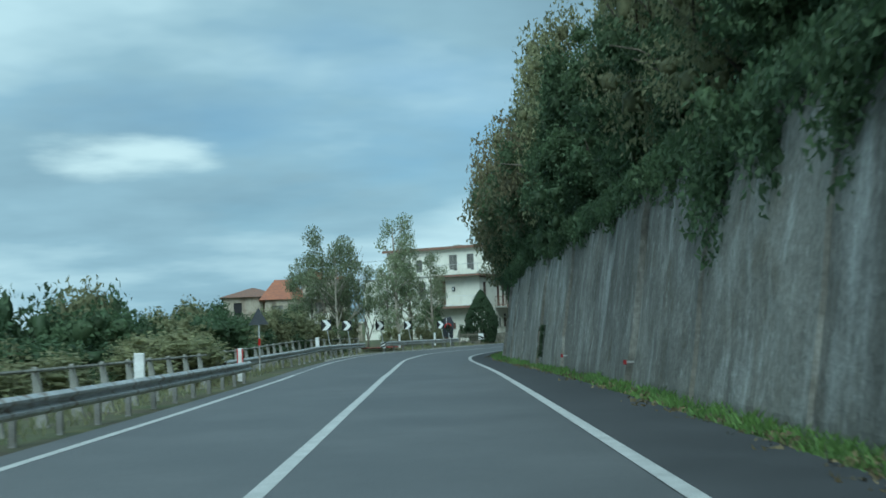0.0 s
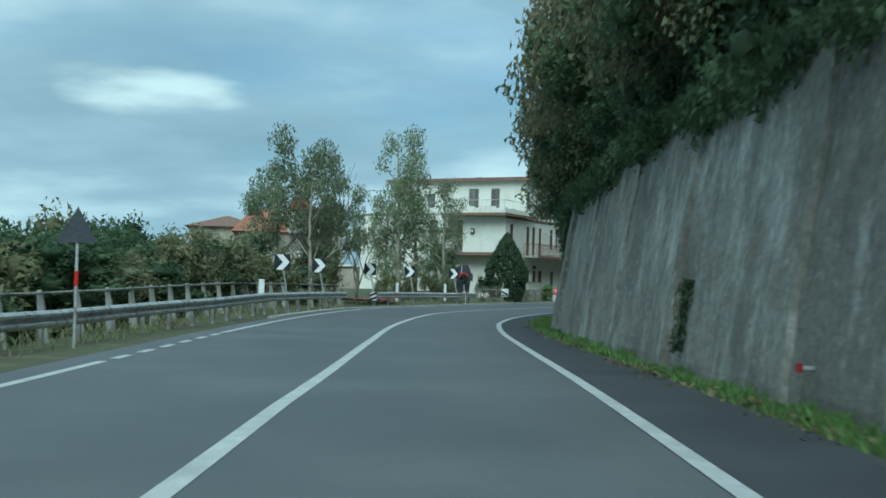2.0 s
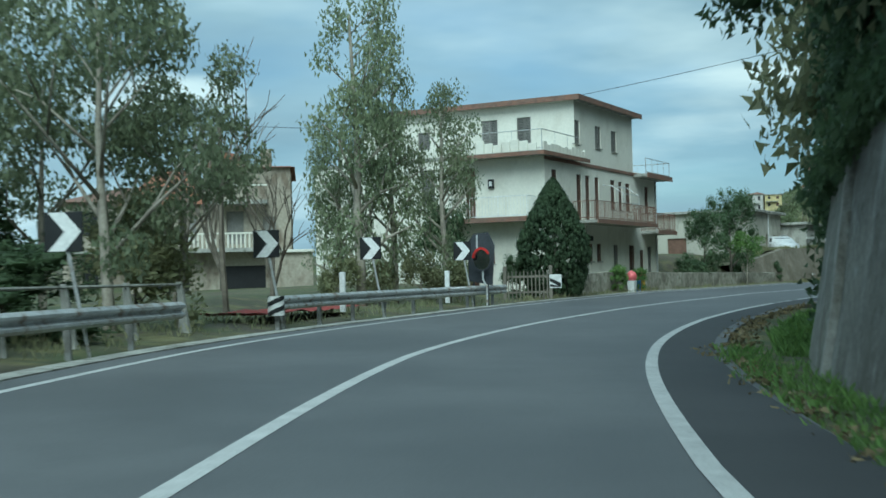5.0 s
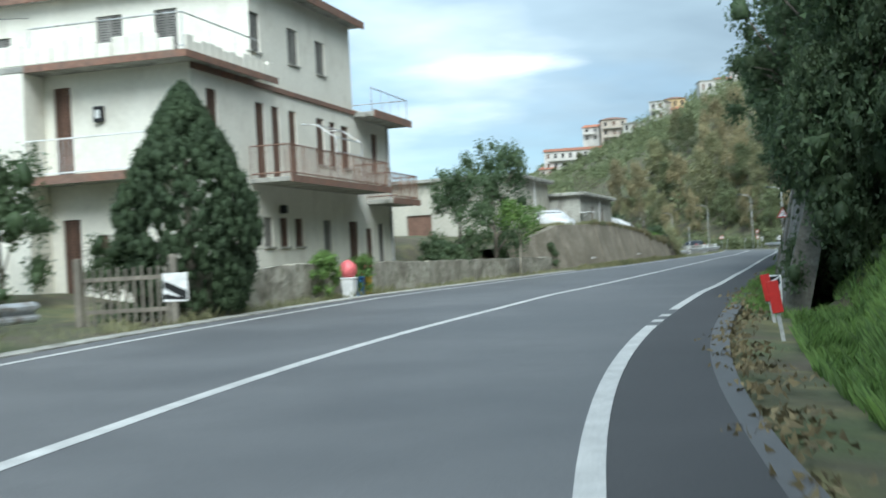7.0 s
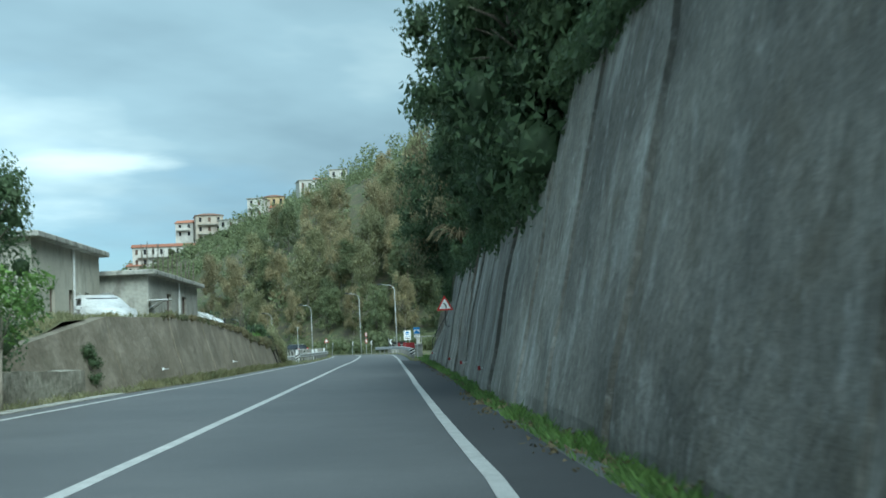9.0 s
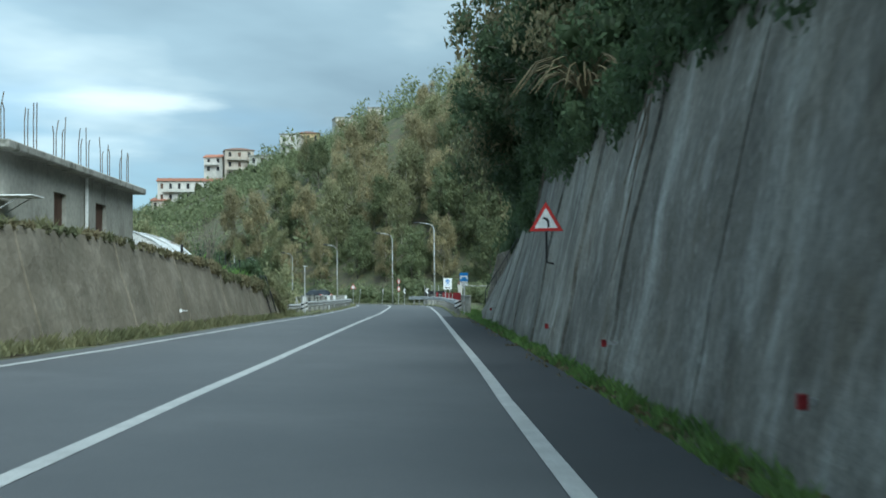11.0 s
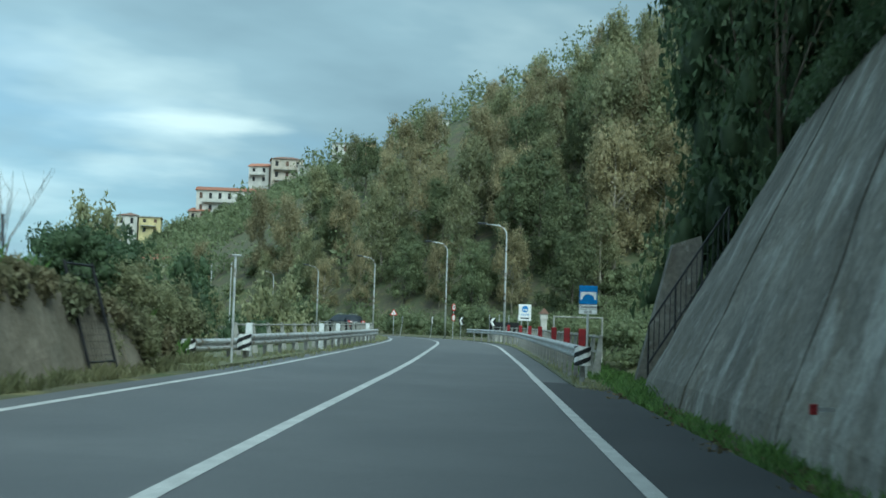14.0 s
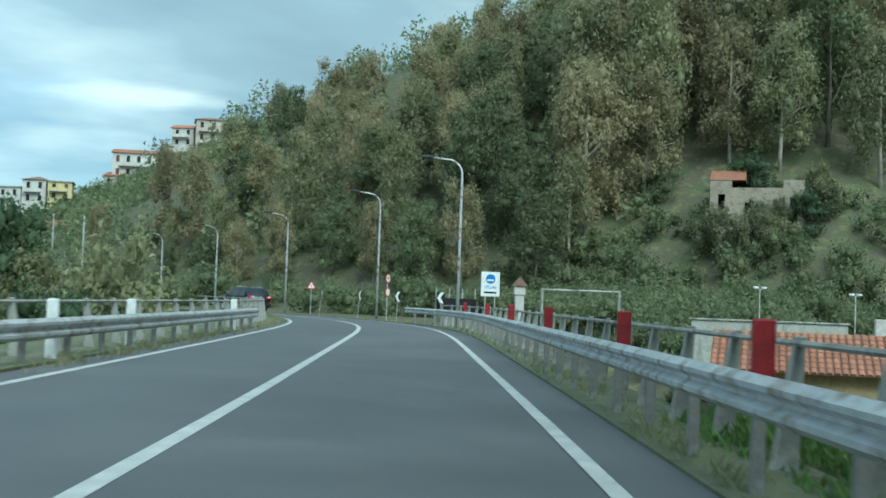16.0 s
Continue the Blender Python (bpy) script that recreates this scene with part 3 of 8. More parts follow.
def west_z(s, o):
    """Height of the earth behind the bank wall, or a very low number beside it."""
    q = -o - west_foot(s) - 0.28 * west_top(s) - 0.3
    if not 137 <= s <= 190.5 or q < 0 or q > 5.5:
        return -99.0
    return west_top(s) - 0.08 + 0.16 * noise.noise(Vector((s * 0.6, o * 0.6, 2))) - 0.05 * q


panel_wall("wall_west", 137, 186.6, west_foot, 6.5, west_top, 0.28, "low brownish rendered bank wall with flaking patches", 9, M_CONCRETE_WEST, -1, 0.25)



def cross_wall(name, s0, s1, outline, label):
    """A wall across the road's direction; outline: (offset, height) pairs."""
    wall = tagged(new(name), label, "retaining wall", kind="structure")
    n = len(outline)
    vs = [at(s, o, z) for s in (s0, s1) for o, z in outline]
    fs = [tuple(range(n))[::-1], tuple(range(n, 2 * n))] + [(i, (i + 1) % n, n + (i + 1) % n, n + i) for i in range(n)]
    linked("panel", mesh_of("panel", vs, fs), M_CONCRETE, wall)


cross_wall("wall_wing", 189.7, 190.1, [(5.75, -0.4), (5.8, 0.0), (6.6, 3.2), (7.25, 3.42), (7.3, 3.0), (6.75, -0.4)], "grey concrete wing wall beside the stair")
cross_wall("wall_end", 185.45, 185.8, [(5.75, -0.4), (5.8, 0.0), (8.6, 4.85), (13.0, 6.0), (13.0, -0.4)], "end face of the tall retaining wall")


# ================= banks above the walls =================
def wall_back(s):
    """Offset and height of the upper back edge of whatever holds the bank."""
    if s < 78:
        h = east_top(s)
        return wall_r(s) + 0.16 * h + 0.42, h - 0.12
    if s < 104.2:
        return float(np.interp(s, [78, 84, 93, 98, 104.2], [6.0, 5.7, 5.9, 6.5, 6.7])), -0.15
    if s > 189.6:
        return 7.7, float(np.interp(s, [189.6, 192, 200], [2.4, 0.8, -1.0]))
    if s < 109.5:
        h = float(np.interp(s, [104.2, 105.5, 107, 108.3, 109.5], [0.1, 0.5, 1.3, 2.8, 4.4]))
        return wall_r(s) + 0.23 * h + float(np.interp(s, [104.2, 107, 109.5], [0.9, 0.7, 0.42])), h - 0.12
    h = north_top(s) if s < 162.2 else far_top(s)
    return wall_r(s) + (0.23 if s < 162.2 else far_lean(s)) * h + 0.42, h - 0.12


def bank_z(s, o):
    """Height of the bank's earth, or a very low number beside it."""
    if s > 200:
        return -99.0
    o0, h = wall_back(s)
    if o < o0:
        return -99.0
    f = smooth01(203, 188, s)
    w = float(np.interp(s, [88, 96, 107, 108], [0, 1, 1, 0]))
    rise = float(np.interp(o - o0, [0, 1.2, 3, 7, 14, 30], [0, 0.35, 1.7, 4.8, 9.0, 17.0])) * (1 - w) + float(np.interp(o - o0, [0, 0.6, 1.2, 3, 7, 14, 30], [0, 0.75, 1.4, 2.7, 5.4, 9.3, 17.0])) * w
    return (h + rise + 0.3 * noise.noise(Vector((s * 0.5, o * 0.7, 3)))) * f - 1.5 * (1 - f) - bank(s) * 5.0


M_GRASS_BANK = material("green_bank_grass", (0.15, 0.22, 0.065), 0.95, second=(0.105, 0.16, 0.05), scale=0.8, fine=9, bump=0.8, third=(0.17, 0.17, 0.075), bump_d=0.08)


def bank_strip(name, s0, s1, label):
    vs, fs = [], []
    cols = [0, 0.6, 1.2, 2, 3, 4.5, 6, 8, 11, 15, 22, 30]
    n = int(s1 - s0) + 1
    for i in range(n):
        s = s0 + (s1 - s0) * i / (n - 1)
        o0, h = wall_back(s)
        for q in cols:
            p = at(s, o0 + q + 0.001)
            p.z = bank_z(s, o0 + q + 0.001)
            vs.append(p)
    m = len(cols)
    for i in range(n - 1):
        for j in range(m - 1):
            a = i * m + j
            fs.append((a, a + 1, a + m + 1, a + m))
    return tagged(linked(name, mesh_of(name, vs, fs), M_GRASS_BANK if s0 in (78.1, 104.3) else M_GRASS_SOIL, smooth=True), label, "bank", kind="structure")


def west_bank():
    vs, fs = [], []
    cols = (0.001, 0.6, 1.3, 2.4, 3.8, 5.49)
    for i in range(55):
        s = 137 + 53.5 * i / 54
        for q in cols:
            o = -(west_foot(s) + 0.28 * west_top(s) + 0.3 + q)
            p = at(s, o)
            p.z = west_z(s, o - 0.0005)
            vs.append(p)
    m = len(cols)
    for i in range(54):
        for j in range(m - 1):
            a = i * m + j
            fs.append((a, a + m, a + m + 1, a + 1))
    return tagged(linked("bank_west", mesh_of("bank_west", vs, fs), M_GRASS_SOIL, smooth=True), "grassy earth behind the low bank wall", "bank", kind="structure")


west_bank()
bank_strip("bank_east", -40, 77.9, "overgrown earth bank above the retaining wall")
bank_strip("bank_middle", 78.1, 104.1, "grassy bank between the two retaining walls")
bank_strip("bank_north", 104.3, 185.7, "overgrown earth bank above the retaining wall")


bank_strip("bank_end", 190.2, 202, "overgrown earth bank beside the bridge")


# ================= plants: shapes =================
def core_shape():
    bm = bmesh.new()
    bmesh.ops.create_icosphere(bm, subdivisions=1, radius=1.0)
    bm.verts.ensure_lookup_table()
    u = np.array([v.co[:] for v in bm.verts])
    f = np.array([[v.index for v in p.verts] for p in bm.faces])
    bm.free()
    return u, f


CORE = core_shape()


def leaf_mesh(name, centres, radii, count, size, seed, droop=0.0, hollow=0.55, flat=1.0, long=1.6, core=0.0):
    """Many small bent leaf sprays round the given cluster centres; uneven outline, gaps between the clusters."""
    r = np.random.RandomState(seed)
    c = np.array(centres, float)
    rad = np.array(radii, float)
    if rad.ndim == 1:
        rad = np.stack([rad, rad, rad * flat], 1)
    w = np.prod(rad, 1) ** (2 / 3)
    k = r.choice(len(c), count, p=w / w.sum())
    d = r.normal(size=(count, 3))
    d /= np.linalg.norm(d, axis=1)[:, None]
    q = hollow + (1.12 - hollow) * r.rand(count) ** 0.8
    p = c[k] + d * rad[k] * q[:, None] + r.normal(size=(count, 3)) * size * 0.5
    a = r.normal(size=(count, 3))
    a[:, 2] -= droop * 2.0
    a /= np.linalg.norm(a, axis=1)[:, None]
    b = np.cross(a, d + r.normal(size=(count, 3)) * 0.7)
    b /= np.linalg.norm(b, axis=1)[:, None] + 1e-9
    s = size * (0.6 + 0.8 * r.rand(count))[:, None]
    n = np.cross(a, b)
    s = s * 1.25
    v = np.stack([p - a * s * long * 0.5 - b * s * 0.3, p + b * s * 0.5 + n * s * 0.15, p + a * s * long * 0.5 - b * s * 0.2], 1).reshape(-1, 3)
    nv, loops, starts = 3 * count, np.arange(3 * count), np.arange(0, 3 * count, 3)
    if core > 0:
        # ragged inner masses of twigs and leaves, under the outer sprays
        u, f = CORE
        m = len(c)
        jag = 0.5 + 0.9 * r.rand(m, len(u), 1)
        cv = (c[:, None, :] + u[None] * rad[:, None, :] * core * jag).reshape(-1, 3)
        cf = (f[None] + (np.arange(m) * len(u))[:, None, None]).reshape(-1) + nv
        v = np.vstack([v, cv])
        starts = np.r_[starts, len(loops) + np.arange(0, len(cf), 3)]
        loops = np.r_[loops, cf]
    me = bpy.data.meshes.new(name)
    me.vertices.add(len(v))
    me.vertices.foreach_set("co", v.ravel())
    me.loops.add(len(loops))
    me.loops.foreach_set("vertex_index", loops.astype(np.int32))
    me.polygons.add(len(starts))
    me.polygons.foreach_set("loop_start", starts.astype(np.int32))
    me.update(calc_edges=True)
    return me


def limb_mesh(height, radius, seed, limbs=7, reach=0.35, first=0.35, lean=0.06, sides=7):
    """A tapered, slightly crooked trunk with limbs that fork once. Returns the bmesh and the limb ends."""
    r = random.Random(seed)
    bm = bmesh.new()
    pts, x, y = [], 0.0, 0.0
    N = 7
    for i in range(N):
        pts.append(Vector((x, y, height * i / (N - 1) - (0.3 if i == 0 else 0))))
        x += r.uniform(-lean, lean) * height / N
        y += r.uniform(-lean, lean) * height / N
    tube(bm, pts, [radius * (1 - 0.8 * i / (N - 1)) for i in range(N)], sides)
    ends = [pts[-1].copy()]
    for k in range(limbs):
        f = first + (0.97 - first) * (k + r.random() * 0.6) / limbs
        i = min(N - 2, int(f * (N - 1)))
        base = pts[i].lerp(pts[i + 1], f * (N - 1) - i)
        a = r.uniform(0, 2 * math.pi) + k * 2.4
        L = height * reach * (1.1 - 0.6 * f) * r.uniform(0.8, 1.2)
        mid = base + Vector((math.cos(a) * L * 0.5, math.sin(a) * L * 0.5, L * 0.45))
        end = base + Vector((math.cos(a) * L, math.sin(a) * L, L * r.uniform(0.6, 1.1)))
        rr = radius * (1 - 0.8 * f) * 0.55
        tube(bm, [base, mid, end], [rr, rr * 0.7, rr * 0.3], 5)
        e2 = mid + Vector((math.cos(a + 1.1) * L * 0.5, math.sin(a + 1.1) * L * 0.5, L * 0.6))
        tube(bm, [mid, (mid + e2) / 2 + Vector((0, 0, 0.05 * L)), e2], [rr * 0.6, rr * 0.4, rr * 0.2], 4)
        ends += [end, e2]
    return bm, ends


def tree_proto(name, label, height, trunk_r, crown_from, seed, leaves, size, leaf_mat, bark, wide=0.28, droop=0.3, limbs=8, reach=0.32, first=0.35, group="", blobs=0, fat=0.16, core=0.0, tall=1.0):
    t = thing(name, pose(0, 0, -500), label, "tree", group)
    bm, ends = limb_mesh(height * 0.93, trunk_r, seed, limbs, reach, first)
    part("trunk", bm, bark, t, smooth=True)
    r = random.Random(seed + 5)
    cs, rs = [], []
    for e in ends:
        cs.append(e)
        q = height * fat * r.uniform(0.65, 1.25)
        rs.append((q, q, q * tall))
    for _ in range(blobs):
        a, f = r.uniform(0, 2 * math.pi), r.random()
        z = height * (crown_from + (0.95 - crown_from) * f)
        q = height * wide * math.sqrt(r.random()) * (1.0 if f < 0.5 else 1.45 - 0.9 * f)
        cs.append(Vector((math.cos(a) * q, math.sin(a) * q, z)))
        q = height * fat * r.uniform(0.6, 1.2)
        rs.append((q, q, q * tall))
    linked("crown", leaf_mesh("crown", cs, rs, leaves, size, seed, droop, 0.45, core=core), leaf_mat, t)
    return t


def put(proto, x, y, z, turn=0.0, size=1.0, tall=1.0, label="", group=""):
    ob = copy_thing(proto, Matrix.Translation((x, y, z)) @ pose(0, 0, 0, 0, 0, turn) @ Matrix.Diagonal((size, size, size * tall, 1)))
    return tagged(ob, label, group=group)


def remove_thing(ob):
    for o in [*ob.children_recursive, ob]:
        bpy.data.objects.remove(o)


# ================= plants above the retaining walls =================
WALL_TREES = [
    tree_proto("tree", "dense dark evergreen tree overhanging the retaining wall", 6.5, 0.14, 0.05, 11, 12000, 0.082, M_LEAF_DARK, M_BARK, 0.36, 0.5, 9, 0.36, 0.15, "trees above the wall", 60, 0.095, 0.5, 1.25),
    tree_proto("oak", "dark green broad oak above the retaining wall", 5.5, 0.13, 0.0, 23, 12000, 0.08, M_LEAF_DARK, M_BARK, 0.40, 0.6, 9, 0.4, 0.1, "trees above the wall", 60, 0.095, 0.5, 1.2),
    tree_proto("acacia", "brownish olive acacia with thin drooping sprays above the wall", 8.0, 0.13, 0.2, 37, 7500, 0.10, M_LEAF_OLIVE, M_BARK, 0.36, 0.9, 10, 0.4, 0.2, "trees above the wall", 26, 0.09, 0.3, 1.5),
    tree_proto("shrub", "low dark shrub hanging over the wall's edge", 2.6, 0.06, -0.1, 43, 5200, 0.068, M_LEAF_DARK, M_BARK, 0.5, 0.9, 8, 0.5, 0.05, "shrubs above the wall", 26, 0.14, 0.6, 1.1),
]


def wall_greens():
    r = random.Random(41)
    rows = []

    def row(s0, s1, step, near, far, kinds, lo, hi):
        s = s0
        while s < s1:
            rows.append((s + r.uniform(-0.6, 0.6), r.uniform(near, far), r.choice(kinds), r.uniform(lo, hi)))
            s += step * r.uniform(0.85, 1.15)

    row(-24, 79, 2.4, 0.2, 0.8, (3, 3, 3, 1, 2), 0.6, 0.95)
    row(-22, 80, 3.4, 1.3, 2.4, (0, 1, 1), 0.75, 1.05)
    row(-8, 84, 4.6, 3.8, 6.0, (0, 0, 1, 2), 0.9, 1.3)
    row(40, 90, 6.0, 8.0, 11.0, (0, 2), 1.1, 1.5)
    row(80, 104, 2.6, 5.2, 6.6, (0, 1, 1), 0.75, 1.05)
    row(86, 112, 3.4, 6.0, 8.5, (0, 0, 1), 1.0, 1.3)
    row(105, 107.0, 1.0, 0.2, 0.6, (3, 3, 3, 1), 0.6, 0.85)
    row(117.5, 126, 2.6, 0.9, 1.4, (3, 3, 1), 0.5, 0.75)
    row(126.8, 182.5, 2.6, 0.2, 0.8, (3, 3, 3, 1), 0.6, 0.95)
    row(111, 181, 3.7, 1.9, 2.8, (0, 1, 1), 0.8, 1.1)
    row(110, 182, 4.4, 4.0, 6.5, (0, 0, 1), 0.95, 1.35)
    row(150, 183, 4.5, 7.0, 10.5, (0, 0), 1.2, 1.5)
    # larger crowns that lean out over the road
    rows += [(71.0, 1.4, 2, 1.0), (75.0, 2.2, 2, 1.15), (78.0, 2.0, 0, 0.95), (79.0, 3.4, 2, 1.35), (76.0, 3.5, 0, 1.35), (70.0, 2.6, 0, 1.3), (65.0, 1.8, 0, 1.2)]
    rows += [(108.0, 1.6, 0, 1.0), (112.0, 2.2, 0, 1.1), (116.5, 2.0, 0, 1.15), (122.0, 2.0, 0, 1.2), (128.5, 0.6, 0, 1.25), (131.0, 0.9, 0, 1.2), (105.0, 1.6, 1, 0.95), (105.5, 0.5, 1, 0.62, 1.3), (105.2, 1.0, 0, 0.6, 1.4), (106.9, 1.5, 1, 0.8, 1.3), (105.9, 2.0, 0, 1.0)]
    rows += [(152.0, 1.6, 0, 1.2), (157.0, 1.8, 0, 1.25), (162.0, 2.4, 0, 1.3), (167.0, 3.0, 0, 1.4), (172.5, 3.2, 0, 1.4), (178.0, 3.4, 0, 1.5), (181.5, 4.2, 0, 1.5), (191.6, 1.9, 0, 1.25, 1.7), (193.2, 2.0, 0, 1.35, 1.8), (195.0, 3.5, 0, 1.35, 1.8), (197.5, 4.4, 1, 1.2, 1.3), (190.0, 6.0, 0, 1.6, 1.7), (194.0, 7.5, 0, 1.6, 1.6), (199.0, 4.8, 2, 1.3, 1.5), (198.6, 1.8, 3, 0.7, 1.2), (197.4, 2.5, 3, 0.9, 1.3)]
    rows += [(101.6, 3.8, 1, 0.85, 1.2), (103.3, 3.0, 1, 0.9, 1.2), (103.0, 4.4, 0, 1.2, 1.2), (97.5, 3.0, 0, 0.9)]
    rows += [(83.0, 3.8, 2, 1.4), (80.5, 2.6, 2, 1.3), (86.0, 5.0, 0, 1.3), (60.0, 2.4, 2, 1.2)]
    for s, q, k, size, *tall in rows:
        o = wall_back(s)[0] + q
        p = at(s, o)
        put(WALL_TREES[k], p.x, p.y, max(ground_z(p.x, p.y), bank_z(s, o)) - 0.25, r.uniform(0, 360), size, tall[0] if tall else r.uniform(0.9, 1.1))


wall_greens()


def leaning_proto(name, label, seed, clumps, leaves, size, mat, core, spread, droop):
    """A tree rooted behind the wall's edge whose crown leans out over the road, towards local -x."""
    t = thing(name, pose(0, 0, -500), label, "tree", "trees leaning over the road")
    r = random.Random(seed)
    bm = bmesh.new()
    tube(bm, [(0.3, 0, -0.5), (-0.1, 0.1, 1.0), (-0.9, 0.05, 2.3), (-1.8, -0.05, 3.2)], [0.13, 0.11, 0.08, 0.04], 7)
    for _ in range(9):
        k = r.random()
        a = Vector((-0.1 - 1.5 * k, 0.05, 1.0 + 2.0 * k))
        e = a + Vector((r.uniform(-1.6, 0.1), r.uniform(-1.6, 1.6), r.uniform(0.1, 1.5)))
        tube(bm, [a, (a + e) / 2 + Vector((0, 0, 0.15)), e], [0.05, 0.03, 0.01], 5)
    part("trunk", bm, M_BARK, t, smooth=True)
    cs, rs = [], []
    for _ in range(clumps):
        k = r.random()
        cs.append((0.6 - 3.0 * k + r.gauss(0, 0.35), r.gauss(0, 1.0) * spread, 0.7 + 2.9 * k * r.uniform(0.55, 1.3) + r.gauss(0, 0.45)))
        q = r.uniform(0.28, 0.62)
        rs.append((q, q, q * r.uniform(0.8, 1.5)))
    linked("crown", leaf_mesh("crown", cs, rs, leaves, size, seed, droop, 0.35, core=core), mat, t)
    return t


M_LEAF_BROWN = material("brownish_leaf", (0.21, 0.175, 0.10), 0.65, second=(0.12, 0.13, 0.07), scale=0.4, fine=5, bump=0, island=0.25, rand=0.2, thin=0.4)
LEANING = [
    leaning_proto("tree", "dark evergreen tree leaning out over the road", 301, 60, 13000, 0.075, M_LEAF_DARK, 0.55, 1.15, 0.5),
    leaning_proto("tree", "dense dark green tree leaning out over the road", 307, 46, 11000, 0.075, M_LEAF_DARK, 0.55, 0.95, 0.7),
    leaning_proto("acacia", "airy brownish acacia with drooping sprays over the road", 313, 40, 4200, 0.085, M_LEAF_BROWN, 0.0, 1.3, 1.2),
]


def leaning_trees():
    r = random.Random(52)
    rows = [(s, 0 if k % 3 else 1, r.uniform(0.72, 0.92)) for k, s in enumerate((4, 11, 17, 24, 30, 36, 41, 46, 51, 56, 61, 66, 70))]
    rows += [(s, 2, z) for s, z in ((44, 1.1), (53, 1.2), (60, 1.05), (68, 0.9))]
    rows += [(s, 0 if k % 3 else 1, r.uniform(0.9, 1.15)) for k, s in enumerate((128.0, 130.5, 133.5, 136.5, 141.5, 153, 157.5, 162, 166.5, 171))]
    rows += [(s, 2, z) for s, z in ((151, 0.8), (160, 1.2), (168, 1.25), (174, 1.3), (179, 1.2))]
    for s, k, size in rows:
        o, h = wall_back(s)
        back = 0.35 if s > 126 or s > 40 and s < 80 else 0.9
        p = at(s, o + back)
        put(LEANING[k], p.x, p.y, bank_z(s, o + back) - 0.2, heading(s) + r.uniform(-28, 28), size, r.uniform(0.9, 1.1))


leaning_trees()


def creeper(name, s0, s1, n, seed, mat, label):
    """Sprays that hang over a wall's edge."""
    r = np.random.RandomState(seed)
    cs, rs = [], []
    s = s0
    while s < s1:
        o, h = wall_back(s)
        hang = r.rand() ** 2.0 * float(np.interp(s, [8, 11, 20, 23, 108, 126, 127, 162, 163, 176, 177], [0.7, 2.4, 2.2, 0.6, 0.35, 0.35, 1.0, 0.8, 0.4, 0.4, 0.3]))
        cs.append(at(s, o - 0.5 - 0.1 * hang, h + 0.15 - hang * 0.5))
        rs.append((0.42, 0.42, 0.28 + hang * 0.5))
        s += 0.55
    ob = linked(name, leaf_mesh(name, cs, rs, n, 0.07, seed, 0.9, 0.1), mat)
    return tagged(ob, label, "creeper", kind="stuff")


creeper("creeper", -25, 77.5, 56000, 5, M_LEAF_DARK, "dark creepers hanging over the top of the wall")
creeper("creeper", 113.0, 185, 40000, 6, M_LEAF_DARK, "dark creepers hanging over the top of the wall")


def west_growth():
    """Dry scrub that hangs over the edge of the bank wall."""
    r = np.random.RandomState(33)
    cs, rs = [], []
    s = 150.0
    while s < 186.5:
        k = float(np.interp(s, [150, 165, 172, 186], [0.06, 0.14, 0.4, 0.7]))
        hang = (0.25 + 1.0 * r.rand() ** 2) * k
        h = west_top(s)
        cs.append(at(s, -(west_foot(s) + 0.28 * (h - hang * 0.4)) + 0.02, h + 0.02 - hang * 0.4))
        rs.append((0.3 * k + 0.06, 0.3 * k + 0.06, 0.06 + hang * 0.5))
        s += 0.35 + 0.7 * r.rand()
    tagged(linked("scrub", leaf_mesh("scrub", cs, rs, 22000, 0.06, 35, 0.8, 0.1), M_LEAF_BROWN), "dry brown scrub hanging over the bank wall", "scrub", kind="stuff")


west_growth()


def bridge_left(s):
    return float(np.interp(s, [192, 204, 226, 262], [-3.98, -3.4, -3.25, -3.4]))


# ================= verges =================
def blades(name, places, count, size, seed, mat, label, tall=1.0):
    """Grass: thin upright bent blades spread over strips; places: (s0, s1, o0, o1) with o as functions."""
    r = np.random.RandomState(seed)
    tot = sum(b - a for a, b, _, _ in places)
    vs, fs = [], []
    for a, b, f0, f1 in places:
        m = int(count * (b - a) / tot)
        for _ in range(m):
            s = r.uniform(a, b)
            u = r.rand()
            clump = 0.5 + noise.noise(Vector((s * 0.8, u * 2, seed)))
            if clump < r.rand() * 0.7:
                continue
            o = f0(s) + (f1(s) - f0(s)) * u
            p = at(s, o, -0.06)
            p.z = max(ground_z(p.x, p.y), bank_z(s, o) if o > 0 else west_z(s, o))
            ang = r.uniform(0, 6.28)
            h = size * tall * r.uniform(0.5, 1.3) * (0.6 + clump)
            w = size * 0.07
            dx, dy = math.cos(ang), math.sin(ang)
            i = len(vs)
            vs += [(p.x - dy * w, p.y + dx * w, p.z), (p.x + dy * w, p.y - dx * w, p.z), (p.x + dx * h * 0.2 + dy * w * 0.7, p.y + dy * h * 0.2 - dx * w * 0.7, p.z + h * 0.6), (p.x + dx * h * 0.55, p.y + dy * h * 0.55, p.z + h)]
            fs += [(i, i + 1, i + 2), (i, i + 2, i + 3)]
    return tagged(linked(name, mesh_of(name, vs, fs), mat), label, "grass", kind="stuff")


